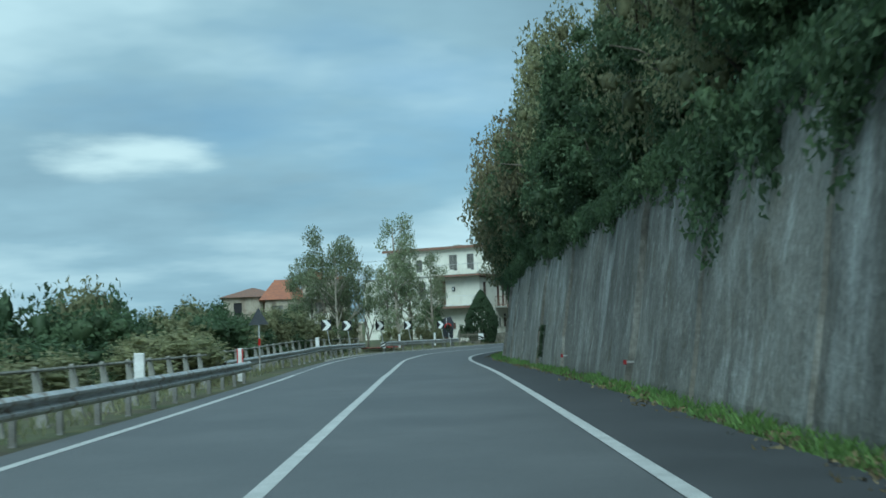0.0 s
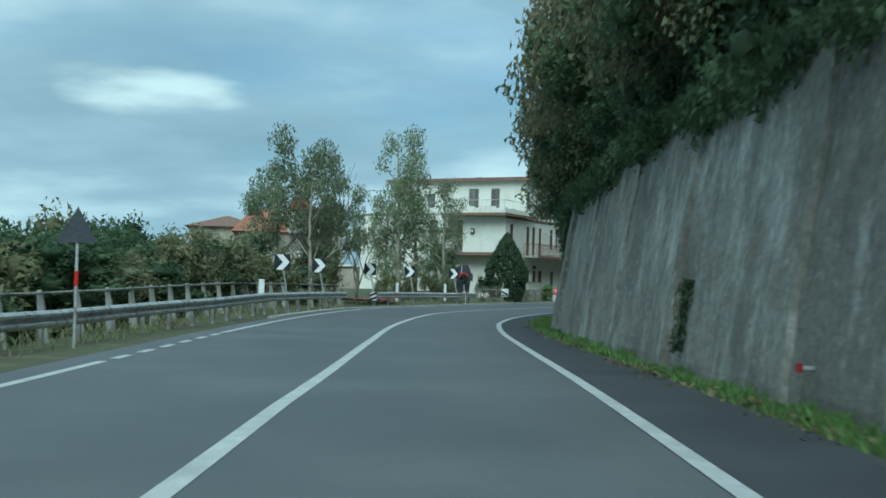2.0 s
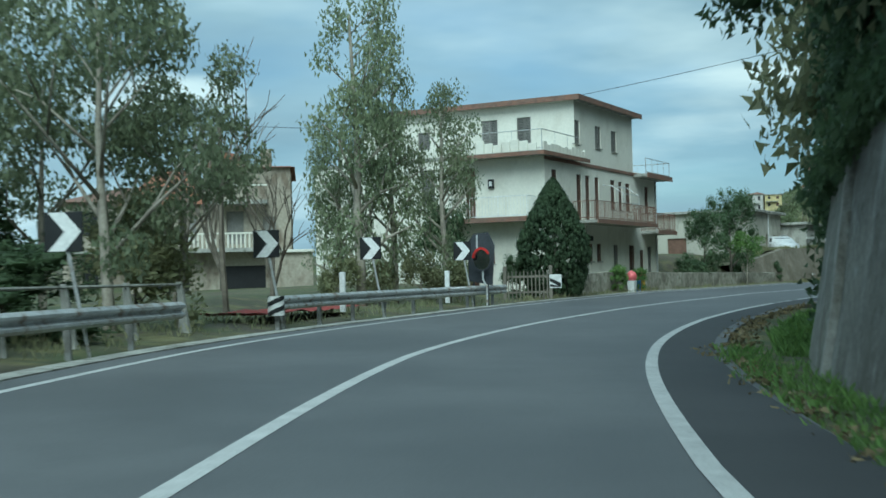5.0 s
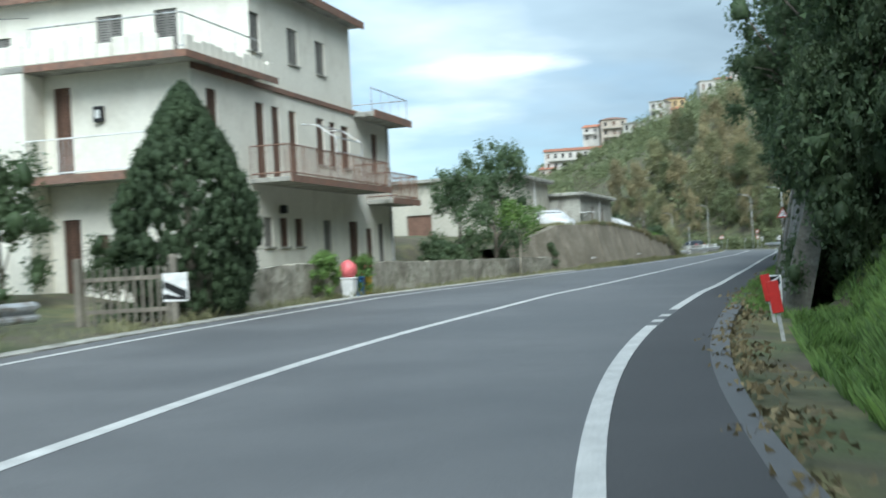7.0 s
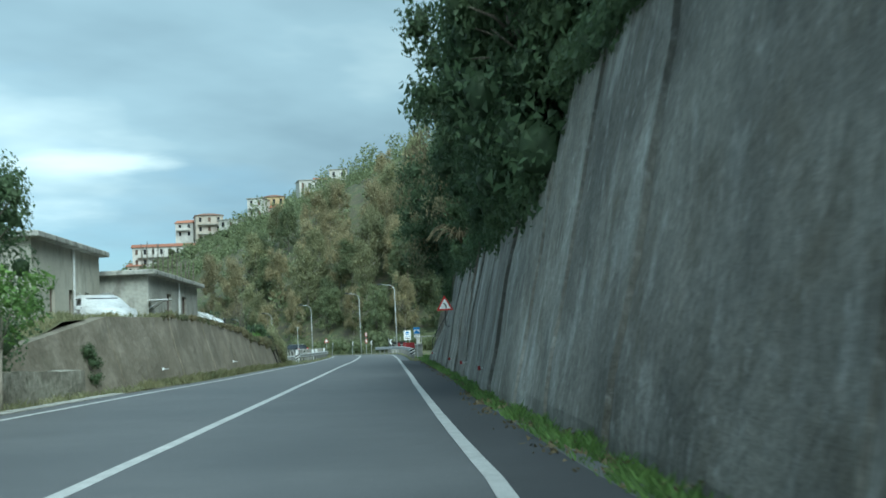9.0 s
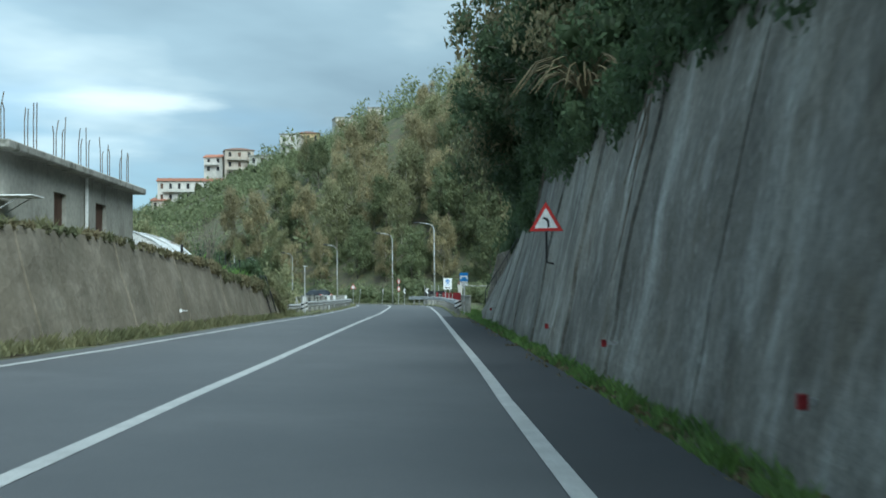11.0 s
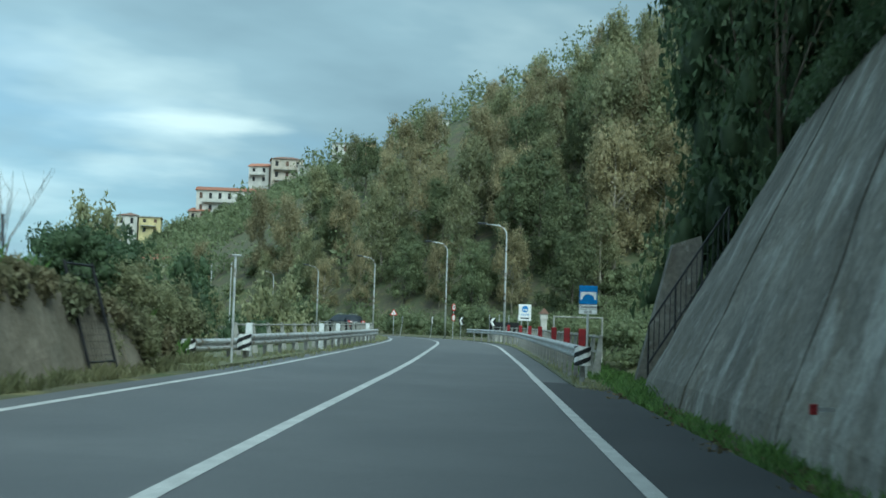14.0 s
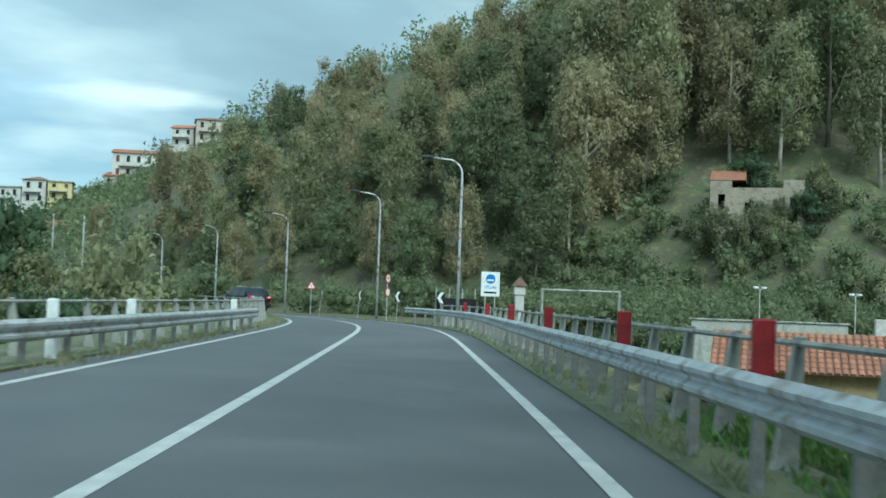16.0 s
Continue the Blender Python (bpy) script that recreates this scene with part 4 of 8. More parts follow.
blades("grass", [(-20, 78, lambda s: shoulder_edge(s) - 0.05, lambda s: wall_r(s) + 0.02), (103, 184, lambda s: shoulder_edge(s), lambda s: wall_r(s) + 0.02)], 34000, 0.13, 3, M_LEAF_FRESH, "bright green grass at the foot of the wall")
blades("grass", [(77, 104, lambda s: lane_r(s) + 1.9, lambda s: lane_r(s) + 8), (77, 104, lambda s: lane_r(s) + 1.9, lambda s: lane_r(s) + 4.5), (103.8, 107.4, lambda s: wall_back(s)[0] - 0.3, lambda s: wall_back(s)[0] + 4.0), (92, 104, lambda s: wall_back(s)[0], lambda s: wall_back(s)[0] + 4.0), (92, 104, lambda s: wall_back(s)[0], lambda s: wall_back(s)[0] + 5.0), (182, 200, lambda s: lane_r(s) + 1.6, lambda s: lane_r(s) + 5)], 100000, 0.19, 4, M_LEAF_FRESH, "tall green verge grass on the bank")
blades("grass", [(-20, 100, lambda s: -lane_l(s) - 3.5, lambda s: -lane_l(s) - 1.3), (100, 196, lambda s: -lane_l(s) - 1.6, lambda s: -lane_l(s) - 0.75), (186, 250, lambda s: bridge_left(s) - 0.3, lambda s: -edge_l(s) - 0.2), (186, 250, lambda s: lane_r(s) + 1.0, lambda s: lane_r(s) + 1.5)], 24000, 0.16, 8, M_LEAF_OLIVE, "dry greenish roadside grass and weeds")

blades("grass", [(144, 190, lambda s: -west_foot(s) - 0.12, lambda s: -west_foot(s) + 0.25)], 9000, 0.2, 19, M_LEAF_OLIVE, "dull overgrown weeds along the bank wall")
blades("grass", [(138, 172, lambda s: -west_foot(s) - 0.28 * west_top(s) - 0.35, lambda s: -west_foot(s) - 2.6)], 9000, 0.2, 29, M_LEAF_OLIVE, "short dry grass on top of the bank wall")
blades("grass", [(172, 190, lambda s: -west_foot(s) - 0.28 * west_top(s) - 0.35, lambda s: -west_foot(s) - 3.2)], 6000, 0.36, 9, M_LEAF_FRESH, "rank green grass on top of the bank wall")

# ================= left of the road: hedge and trees =================
BUSHES = [
    tree_proto("shrub", "dense green roadside shrub", 3.4, 0.07, 0.05, 51, 4600, 0.08, M_LEAF_DARK, M_BARK, 0.45, 0.2, 8, 0.42, 0.08, "roadside shrubs", 24, 0.15, 0.55, 1.2),
    tree_proto("shrub", "green leafy bramble shrub", 3.0, 0.06, 0.05, 57, 3400, 0.10, M_LEAF_FRESH, M_BARK, 0.5, 0.2, 8, 0.45, 0.08, "roadside shrubs", 24, 0.15, 0.55, 1.2),
    tree_proto("shrub", "brownish dry shrub with thin twigs", 3.2, 0.06, 0.05, 63, 3200, 0.09, M_LEAF_OLIVE, M_BARK, 0.42, 0.1, 10, 0.45, 0.08, "roadside shrubs", 18, 0.13, 0.4, 1.4),
]


def hedge():
    r = random.Random(77)
    s = -14.0
    while s < 76:
        for _ in range(2):
            o = -lane_l(s) - r.uniform(3.2, 10)
            p = at(s + r.uniform(-1, 1), o)
            g = ground_z(p.x, p.y)
            top = float(np.interp(s, [0, 20, 30, 45, 66, 90], [0.9, 0.95, 1.2, 1.8, 2.4, 2.3])) * r.uniform(0.75, 1.1) + max(0, -o - 9) * 0.12
            k = r.choice((0, 0, 0, 2))
            put(BUSHES[k], p.x, p.y, g - 0.1, r.uniform(0, 360), r.uniform(1.0, 1.3), max(0.35, (top - g) / 4.0))
        s += r.uniform(1.8, 2.6)
    for _ in range(26):
        s = r.uniform(62, 83)
        p = at(s, -lane_l(s) - r.uniform(2.8, 9))
        put(BUSHES[r.choice((0, 2, 2))], p.x, p.y, ground_z(p.x, p.y) - 0.1, r.uniform(0, 360), r.uniform(0.6, 0.95), r.uniform(0.7, 1.0))


hedge()
M_LEAF_EUC = material("eucalyptus_leaf", (0.29, 0.32, 0.19), 0.55, second=(0.2, 0.24, 0.14), scale=0.3, fine=5, bump=0, island=0.3, rand=0.15, thin=0.5)
EUCALYPTUS = [
    tree_proto("eucalyptus", "tall grey-green eucalyptus with drooping leaves", 11.0, 0.2, 0.1, 71, 6500, 0.085, M_LEAF_EUC, M_BARK_PALE, 0.13, 1.5, 18, 0.2, 0.12, "", 34, 0.055),
    tree_proto("eucalyptus", "many-stemmed eucalyptus with clumps of grey-green leaves", 9.0, 0.17, 0.3, 83, 7500, 0.09, M_LEAF_EUC, M_BARK_PALE, 0.2, 1.3, 12, 0.36, 0.3, "", 6, 0.078),
]
put(EUCALYPTUS[1], -7.2, 80.5, -0.8, 20, 0.86, 1.05)
put(EUCALYPTUS[1], -6.3, 82.5, -0.4, 200, 0.62, 1.0)
put(EUCALYPTUS[1], -9.2, 82.5, -0.8, 110, 0.72, 1.05)
put(EUCALYPTUS[0], -3.9, 98.0, 0.0, 0, 0.98, 1.02)
put(EUCALYPTUS[0], -2.9, 100.0, 0.0, 140, 0.8, 1.0)
put(EUCALYPTUS[0], -1.0, 99.5, 0.1, 70, 0.72, 1.0)
put(EUCALYPTUS[0], -4.9, 99.8, 0.0, 200, 0.62, 1.0)
for x, y, sz in ((-4.6, 97.6, 0.5), (-3.3, 98.6, 0.45), (-1.9, 98.6, 0.5), (-0.6, 99.2, 0.45)):
    put(BUSHES[2], x, y, 0.1, x * 70, sz, 1.0)


def bare_tree(name, x, y, z, height, seed, label):
    t = thing(name, pose(x, y, z), label, "tree")
    r = random.Random(seed)
    bm = bmesh.new()

    def grow(p, d, L, rad, depth):
        e = p + d * L
        m = (p + e) / 2 + Vector((r.uniform(-1, 1), r.uniform(-1, 1), 0)) * L * 0.06
        tube(bm, [p, m, e], [rad, rad * 0.8, rad * 0.62], 5 if depth < 2 else 3, cap=False)
        if depth < 4:
            for _ in range(3 if depth < 3 else 2):
                nd = (d + Vector((r.uniform(-1, 1), r.uniform(-1, 1), r.uniform(-0.1, 0.5))) * 0.55).normalized()
                grow(e.lerp(p, r.uniform(0, 0.45)), nd, L * r.uniform(0.6, 0.85), rad * 0.6, depth + 1)

    grow(Vector((0, 0, -0.2)), Vector((r.uniform(-0.1, 0.1), 0, 1)).normalized(), height * 0.34, height * 0.014, 0)
    part("trunk", bm, M_BARK, t)
    return t


bare_tree("tree", -7.2, 91.6, -0.3, 8.5, 3, "leafless grey tree with thin upright branches")
bare_tree("tree", -6.0, 92.6, -0.3, 7.0, 9, "leafless grey tree with thin upright branches")
bare_tree("tree", -8.6, 91.0, -0.6, 7.5, 15, "leafless grey tree with thin upright branches")

# cypress and garden shrubs beside the house


M_LEAF_CYPRESS = material("cypress_leaf", (0.05, 0.08, 0.036), 0.75, second=(0.036, 0.06, 0.028), scale=1.2, fine=8, bump=0, island=0.1, thin=0.2)


def cypress(x, y, z, height, radius, seed, label):
    t = thing("cypress", pose(x, y, z), label, "tree")
    bm = bmesh.new()
    tube(bm, [(0, 0, -0.2), (0.02, 0, height * 0.5), (0, 0.02, height * 0.85)], [0.14, 0.09, 0.03], 7)
    part("trunk", bm, M_BARK, t)
    r = random.Random(seed)
    cs, rs = [], []
    for i in range(1700):
        f = (i + r.random()) / 1700
        w = radius * min(1.0, 1.6 * (1 - f) ** 0.75) * (0.72 + 0.28 * min(1, f * 3.5))
        a = r.uniform(0, 6.28)
        q = w * 0.93 * r.random() ** 0.13
        cs.append((math.cos(a) * q, math.sin(a) * q, 0.25 + f * (height - 0.35)))
        rs.append((0.10, 0.10, 0.18))
    linked("crown", leaf_mesh("crown", cs, rs, 80000, 0.03, seed, -1.0, 0.3, core=0.7), M_LEAF_CYPRESS, t)
    return t


cypress(3.15, 104.9, 0.15, 4.8, 1.55, 7, "broad dark green cypress in front of the house")
put(BUSHES[0], -1.3, 110.0, 0.7, 70, 0.8, 1.15, "rounded dark garden tree near the house")
put(BUSHES[0], 1.75, 104.9, 0.1, 10, 0.42, 1.15, "slim dark green bush beside the wooden gate")
for k, (x, y, sz) in enumerate(((6.3, 110.5, 0.34), (7.4, 112.0, 0.3), (11.2, 121.5, 0.4), (12.3, 123.2, 0.35), (20.2, 138, 0.35))):
    put(BUSHES[1 if k < 2 else 0], x, y, 0.4, k * 60, sz, 0.9, "low green garden shrub behind the wall")
GARDEN_TREE = tree_proto("tree", "dark conifer in the yard beside the shed", 4.6, 0.1, 0.15, 91, 9000, 0.06, M_LEAF_DARK, M_BARK, 0.3, -0.6, 13, 0.42, 0.15, "", 18, 0.09, 0.4, 1.25)
put(GARDEN_TREE, 13.6, 128.0, 0.5, 0, 0.85, 0.95)
put(GARDEN_TREE, 15.6, 130.2, 0.5, 120, 0.95, 1.1)
FIG = tree_proto("tree", "small light green fruit tree in the yard", 2.9, 0.06, 0.4, 95, 1500, 0.085, M_LEAF_FRESH, M_BARK_PALE, 0.34, 0.2, 7, 0.5, 0.42, "", 3, 0.12)
put(FIG, 15.9, 127.2, 0.5, 40, 0.8, 1.05)


def litter():
    """Dry leaves and bits swept to the edges of the asphalt."""
    r = np.random.RandomState(12)
    cs, rs = [], []
    for a, b, f in ((-15, 78, 0.0), (78, 104, 0.25), (104, 186, 0.0)):
        s = a
        while s < b:
            e = shoulder_edge(s)
            cs.append(on_road(s, e + f + r.uniform(-0.12, 0.35), 0.0))
            rs.append((0.35, 0.35, 0.012))
            s += r.uniform(0.3, 1.4)
    ob = linked("leaf_litter", leaf_mesh("leaf_litter", cs, rs, 9000, 0.045, 3, 0.0, 0.0), M_LEAF_DRY)
    tagged(ob, "dry brown leaves and twigs along the asphalt's edge", "leaf litter", kind="stuff")


litter()


def hanging_vine(s, z0, z1, seed, label, leafy):
    """Bare stems, or a tuft of leaves, growing down a wall's face."""
    o, h = wall_back(s)
    t = thing("hanging_vine", Matrix.Translation(at(s, wall_r(s), 0)), label, "vine")
    base = at(s, wall_r(s), 0)
    r = random.Random(seed)
    lean = (o - 0.42 - wall_r(s)) / h
    for _ in range(2 if leafy else 5):
        ds, pts = r.uniform(-0.1, 0.1) if leafy else r.uniform(-0.4, 0.4), []
        zt = z0 + r.uniform(0.0, 1.0) * (z1 - z0) * 0.5
        for k in range(7):
            z = z1 + (zt - z1) * k / 6
            ds += r.uniform(-0.12, 0.12)
            pts.append(at(s + ds, wall_r(s + ds) + lean * z - 0.16 - r.uniform(0, 0.05), z) - base)
        part("stem", tube(bmesh.new(), pts, [0.022, 0.02, 0.018, 0.015, 0.012, 0.01, 0.006], 4, cap=False), M_BARK, t)
    if leafy:
        cs = [at(s + r.uniform(-0.1, 0.1), wall_r(s) + lean * z - 0.08, z) - base for z in np.linspace(z0, z1, 9)]
        linked("foliage", leaf_mesh("foliage", cs, [0.1] * len(cs), 500, 0.045, seed, 0.8, 0.1), M_LEAF_DARK, t)


hanging_vine(143.4, 1.2, 4.6, 3, "bare dark vine stems on the wall", False)
hanging_vine(108.8, 3.2, 5.0, 4, "bare hanging roots over the wall's top", False)
hanging_vine(111.6, 3.5, 5.1, 5, "bare hanging roots over the wall's top", False)
hanging_vine(160.0, 3.0, 5.2, 6, "bare dark vine stems on the wall", False)
hanging_vine(41.8, 0.35, 1.35, 7, "small leafy bush growing out of the wall", True)
hanging_vine(62.5, 2.6, 4.0, 8, "bare hanging stems on the wall", False)

# ================= guard rails and parapets =================
WAVE = [(0.0, 0.0), (0.03, 0.02), (0.08, 0.055), (0.08, 0.095), (0.01, 0.14), (0.01, 0.17), (0.08, 0.215), (0.08, 0.255), (0.03, 0.29), (0.0, 0.31)]


def guard_rail(s0, s1, off, side, label, spacing=2.0, top=0.62, flare=False):
    """A wavy steel beam on posts; off: offset from the centre line as a function of s; side: +1 on the right of the road."""
    origin = at(s0, off(s0), 0)
    t = thing("guard_rail", Matrix.Translation(origin), label, "guard rail", "guard rails")
    s = s0
    while s < s1 - 0.1:
        e = min(s1, s + 4.0)
        vs, fs = [], []
        n = 5
        for i in range(n):
            u = s + (e - s + 0.04) * i / (n - 1)
            ring = [(x, z) for x, z in WAVE] + [(x - 0.012, z) for x, z in WAVE[::-1]]
            for x, z in ring:
                vs.append(at(u, off(u) - side * x, top - 0.31 + z) - origin)
        m = 2 * len(WAVE)
        for i in range(n - 1):
            for k in range(m):
                fs.append((i * m + k, i * m + (k + 1) % m, (i + 1) * m + (k + 1) % m, (i + 1) * m + k))
        fs += [tuple(range(m)), tuple(range((n - 1) * m, n * m))[::-1]]
        linked("beam", mesh_of("beam", vs, fs), M_STEEL, t)
        s = e
    me = None
    s = s0 + 0.3
    while s < s1:
        if me is None:
            bm = boxed((-0.05, -0.03, -0.5), (0.05, 0.03, top - 0.05), 0.008)
            box(bm, (-0.02, -0.05, top - 0.28), (0.06, 0.05, top - 0.12), 0.006)
            me = bpy.data.meshes.new("post")
            bm.to_mesh(me)
            bm.free()
        p = linked("post", me, M_POST, t)
        p.matrix_basis = Matrix.Translation(at(s, off(s) + side * 0.07) - origin) @ pose(0, 0, 0, 0, 0, heading(s) + (180 if side < 0 else 0))
        s += spacing
    return t


def rail_end(s, o, turn, label="black and white striped rail end panel", up=0.0):
    """The striped curved plate that closes a rail."""
    t = thing("rail_end", Matrix.Translation(at(s, o, up)) @ pose(0, 0, 0, 0, 0, heading(s) + turn), label, "rail end", "striped rail ends")
    bm = bmesh.new()
    n = 7
    for k in range(n - 1):
        a0, a1 = math.pi * k / (n - 1), math.pi * (k + 1) / (n - 1)
        q = [(0.17 * math.cos(a0), -0.15 * math.sin(a0)), (0.17 * math.cos(a1), -0.15 * math.sin(a1))]
        v = [bm.verts.new((x, y, z)) for z in (0.2, 0.62) for x, y in q]
        bm.faces.new((v[0], v[1], v[3], v[2]))
    bmesh.ops.remove_doubles(bm, verts=bm.verts, dist=0.001)
    bmesh.ops.solidify(bm, geom=bm.faces[:], thickness=0.012)
    part("plate", bm, M_WHITE, t)
    G = 24
    for k in range(3):
        bm = bmesh.new()
        for i in range(G):
            for j in range(G):
                q = 0.55 * (i + 0.5) / G + (j + 0.5) / G - 0.12
                if int(q / 0.25) != 1 + 2 * k:
                    continue
                vs = []
                for di, dj in ((0, 0), (1, 0), (1, 1), (0, 1)):
                    a = math.pi * (i + di) / G
                    vs.append(bm.verts.new((0.187 * math.cos(a), -0.167 * math.sin(a), 0.2 + 0.42 * (j + dj) / G)))
                bm.faces.new(vs)
        bmesh.ops.remove_doubles(bm, verts=bm.verts, dist=0.0005)
        part("stripe", bm, M_BLACK, t)
    part("post", boxed((-0.05, 0.05, -0.5), (0.05, 0.12, 0.5), 0.006), M_POST, t)
    return t


def parapet(s0, s1, off, side, label, spacing=2.0, height=1.0):
    """Slanting concrete posts carrying a pipe."""
    origin = at(s0, off(s0), 0)
    t = thing("railing", Matrix.Translation(origin), label, "railing", "concrete post railings")
    bm = bmesh.new()
    prism(bm, [(-0.13, -0.4), (0.13, -0.4), (0.17, height * 0.6), (0.19, height), (0.11, height), (0.03, height * 0.6)], -0.055, 0.055)
    bmesh.ops.bevel(bm, geom=bm.edges[:], offset=0.012, segments=1, affect="EDGES")
    me = bpy.data.meshes.new("post")
    bm.to_mesh(me)
    bm.free()
    s = s0
    while s <= s1:
        p = linked("post", me, M_KERBSTONE, t)
        p.matrix_basis = Matrix.Translation(at(s, off(s)) - origin) @ pose(0, 0, 0, 0, 0, heading(s) + (180 if side < 0 else 0))
        s += spacing
    for z in (height - 0.06, height * 0.56):
        bm = bmesh.new()
        n = max(2, int((s1 - s0) / 2))
        tube(bm, [at(s0 + (s1 - s0) * i / n, off(s0 + (s1 - s0) * i / n) + side * 0.12, z) - origin for i in range(n + 1)], 0.032, 6)
        part("pipe", bm, M_KERBSTONE, t)
        if height < 0.95:
            break
    return t


def left_near(s):
    return -lane_l(s) - 1.05


guard_rail(-30, 37.2, left_near, -1, "galvanised steel guard rail on posts beside the road")
guard_rail(38.0, 78, lambda s: -lane_l(s) - float(np.interp(s, [38, 46, 56, 78], [2.3, 1.9, 1.05, 0.9])), -1, "galvanised steel guard rail curving along the bend")
guard_rail(82.4, 97.6, lambda s: -lane_l(s) - 0.85, -1, "galvanised steel guard rail in the bend")
rail_end(82.2, -lane_l(82) - 0.85, 10)
rail_end(36.9, -lane_l(37) - 1.9, 10)
parapet(-30, 35, lambda s: -lane_l(s) - 1.9, -1, "old concrete posts with a steel pipe rail", 2.0, 0.94)
parapet(40, 80, lambda s: -lane_l(s) - float(np.interp(s, [38, 50, 80], [3.0, 2.2, 1.8])), -1, "old concrete posts with a steel pipe rail", 2.0, 0.94)
guard_rail(188.3, 250, lambda s: lane_r(s) + 1.1, 1, "galvanised steel guard rail on the bridge", top=0.78)
rail_end(188.0, lane_r(188) + 1.1, 0, up=0.16)
parapet(192.0, 246, lambda s: lane_r(s) + 1.75, 1, "concrete bridge railing with two steel pipes", 2.0, 1.02)
guard_rail(192.8, 226, bridge_left, -1, "galvanised steel guard rail on the bridge", top=0.74)
rail_end(192.5, bridge_left(192.5), 0, up=0.12)
guard_rail(190.2, 192.9, lambda s: -4.75 + 0.2 * (s - 190.2), -1, "short galvanised steel guard rail before the bridge")
rail_end(190.0, -4.8, 0)
parapet(194.5, 262, lambda s: bridge_left(s) - 0.62, -1, "concrete bridge railing with two steel pipes", 2.0, 1.02)

# bridge deck edges
M_BRIDGE_EDGE = material("mossy_concrete", (0.17, 0.165, 0.12), 0.95, second=(0.12, 0.135, 0.06), scale=1.2, fine=9, bump=0.6, third=(0.09, 0.10, 0.05))
for sgn, lane in ((1, lane_r), (-1, lane_l)):
    ob = ribbon("bridge_edge", 187, 262, lambda s, sg=sgn, f=lane: sg * (f(s) + (0.9 if sg > 0 else 2.1)), lambda s, sg=sgn, f=lane: sg * (f(s) + (2.1 if sg > 0 else 0.15)), 0.03, M_BRIDGE_EDGE, drop=0.9)
    tagged(ob, "mossy concrete edge of the bridge deck", "bridge edge", kind="structure")


def marker(name, s, o, z, w, h, mat, label, group, d=0.09, m=None):
    """A roadside marker post."""
    t = thing(name, Matrix.Translation(at(s, o, z)) @ pose(0, 0, 0, 0, 0, heading(s)), label, "marker post", group)
    part("body", boxed((-w / 2, -d / 2, 0), (w / 2, d / 2, h), 0.015), mat, t)
    return t


for s in (23.4, 64.2):
    t = marker("marker_post", s, left_near(s) - 0.12, 0.3, 0.2, 0.78, M_WHITE, "white delineator post behind the guard rail", "white marker posts")
for s, o in ((86.5, -lane_l(86) - 1.1), (93.6, -lane_l(93) - 1.1)):
    marker("marker_post", s, o, 0.1, 0.15, 1.02, M_WHITE, "slim white delineator post behind the guard rail", "white marker posts")
t = marker("marker_post", 37.6, left_near(37) - 0.35, 0.0, 0.18, 1.02, M_WHITE, "white marker post with red edges", "")
for k in (-1, 1):
    part("stripe", boxed((k * 0.075 - 0.017, -0.052, 0.25), (k * 0.075 + 0.017, 0.052, 1.0)), M_RED, t)
for s in (193.6, 204.6, 209.5, 222):
    marker("marker_post", s, bridge_left(s) - 0.16, 0.0, 0.18, 1.02, M_WHITE, "white delineator post on the bridge", "white marker posts")
for s in (189.6, 194.7, 200.6, 209.0, 218.0, 228.0, 237.0):
    t = marker("marker_post", s, lane_r(s) + 1.22, 0.45, 0.17, 0.71, M_CRIMSON, "dark red painted marker post on the bridge rail", "red marker posts", 0.07)
for x, y, tilt in ((10.72, 94.6, -8), (12.08, 97.55, -9)):
    t = thing("marker_post", pose(x, y, 0.0, 0, tilt, heading(97)), "bright red leaning marker plate on a short stake", "marker post", "red marker posts")
    part("plate", boxed((-0.072, -0.02, 0.22), (0.072, 0.02, 0.64), 0.008), M_RED, t)
    part("stake", boxed((-0.025, 0.02, -0.5), (0.025, 0.05, 0.6)), M_STEEL, t)
for s, o, z, side in ((25.3, wall_r(25.3) - 0.06, 0.5, 1), (36.0, wall_r(36) - 0.06, 0.45, 1), (134.2, wall_r(134.2) - 0.04, 0.5, 1), (142.8, wall_r(142.8) - 0.04, 0.48, 1), (150.3, wall_r(150.3) - 0.04, 0.5, 1), (172.9, wall_r(172.9) - 0.04, 0.52, 1), (147.6, -west_foot(147.6) - 0.09, 0.7, -1), (163, -west_foot(163) - 0.09, 0.7, -1)):
    t = thing("reflector", Matrix.Translation(at(s, o, z)) @ pose(0, 0, 0, 0, 0, heading(s)), "small red reflector fixed to the wall" if side > 0 else "small white reflector fixed to the wall", "reflector", "wall reflectors")
    part("plate", boxed((-0.035, -0.02, -0.05), (0.035, 0.02, 0.05), 0.006), M_CRIMSON if side > 0 else M_WHITE, t)
    part("bracket", boxed((0.0, 0.02, -0.02), (0.2, 0.04, 0.02)), M_STEEL, t)


# ================= signs =================
def post(bm, h, r=0.03, x=0.0, y=0.03, z0=-0.3):
    return tube(bm, [(x, y, z0), (x, y, h)], r, 8)


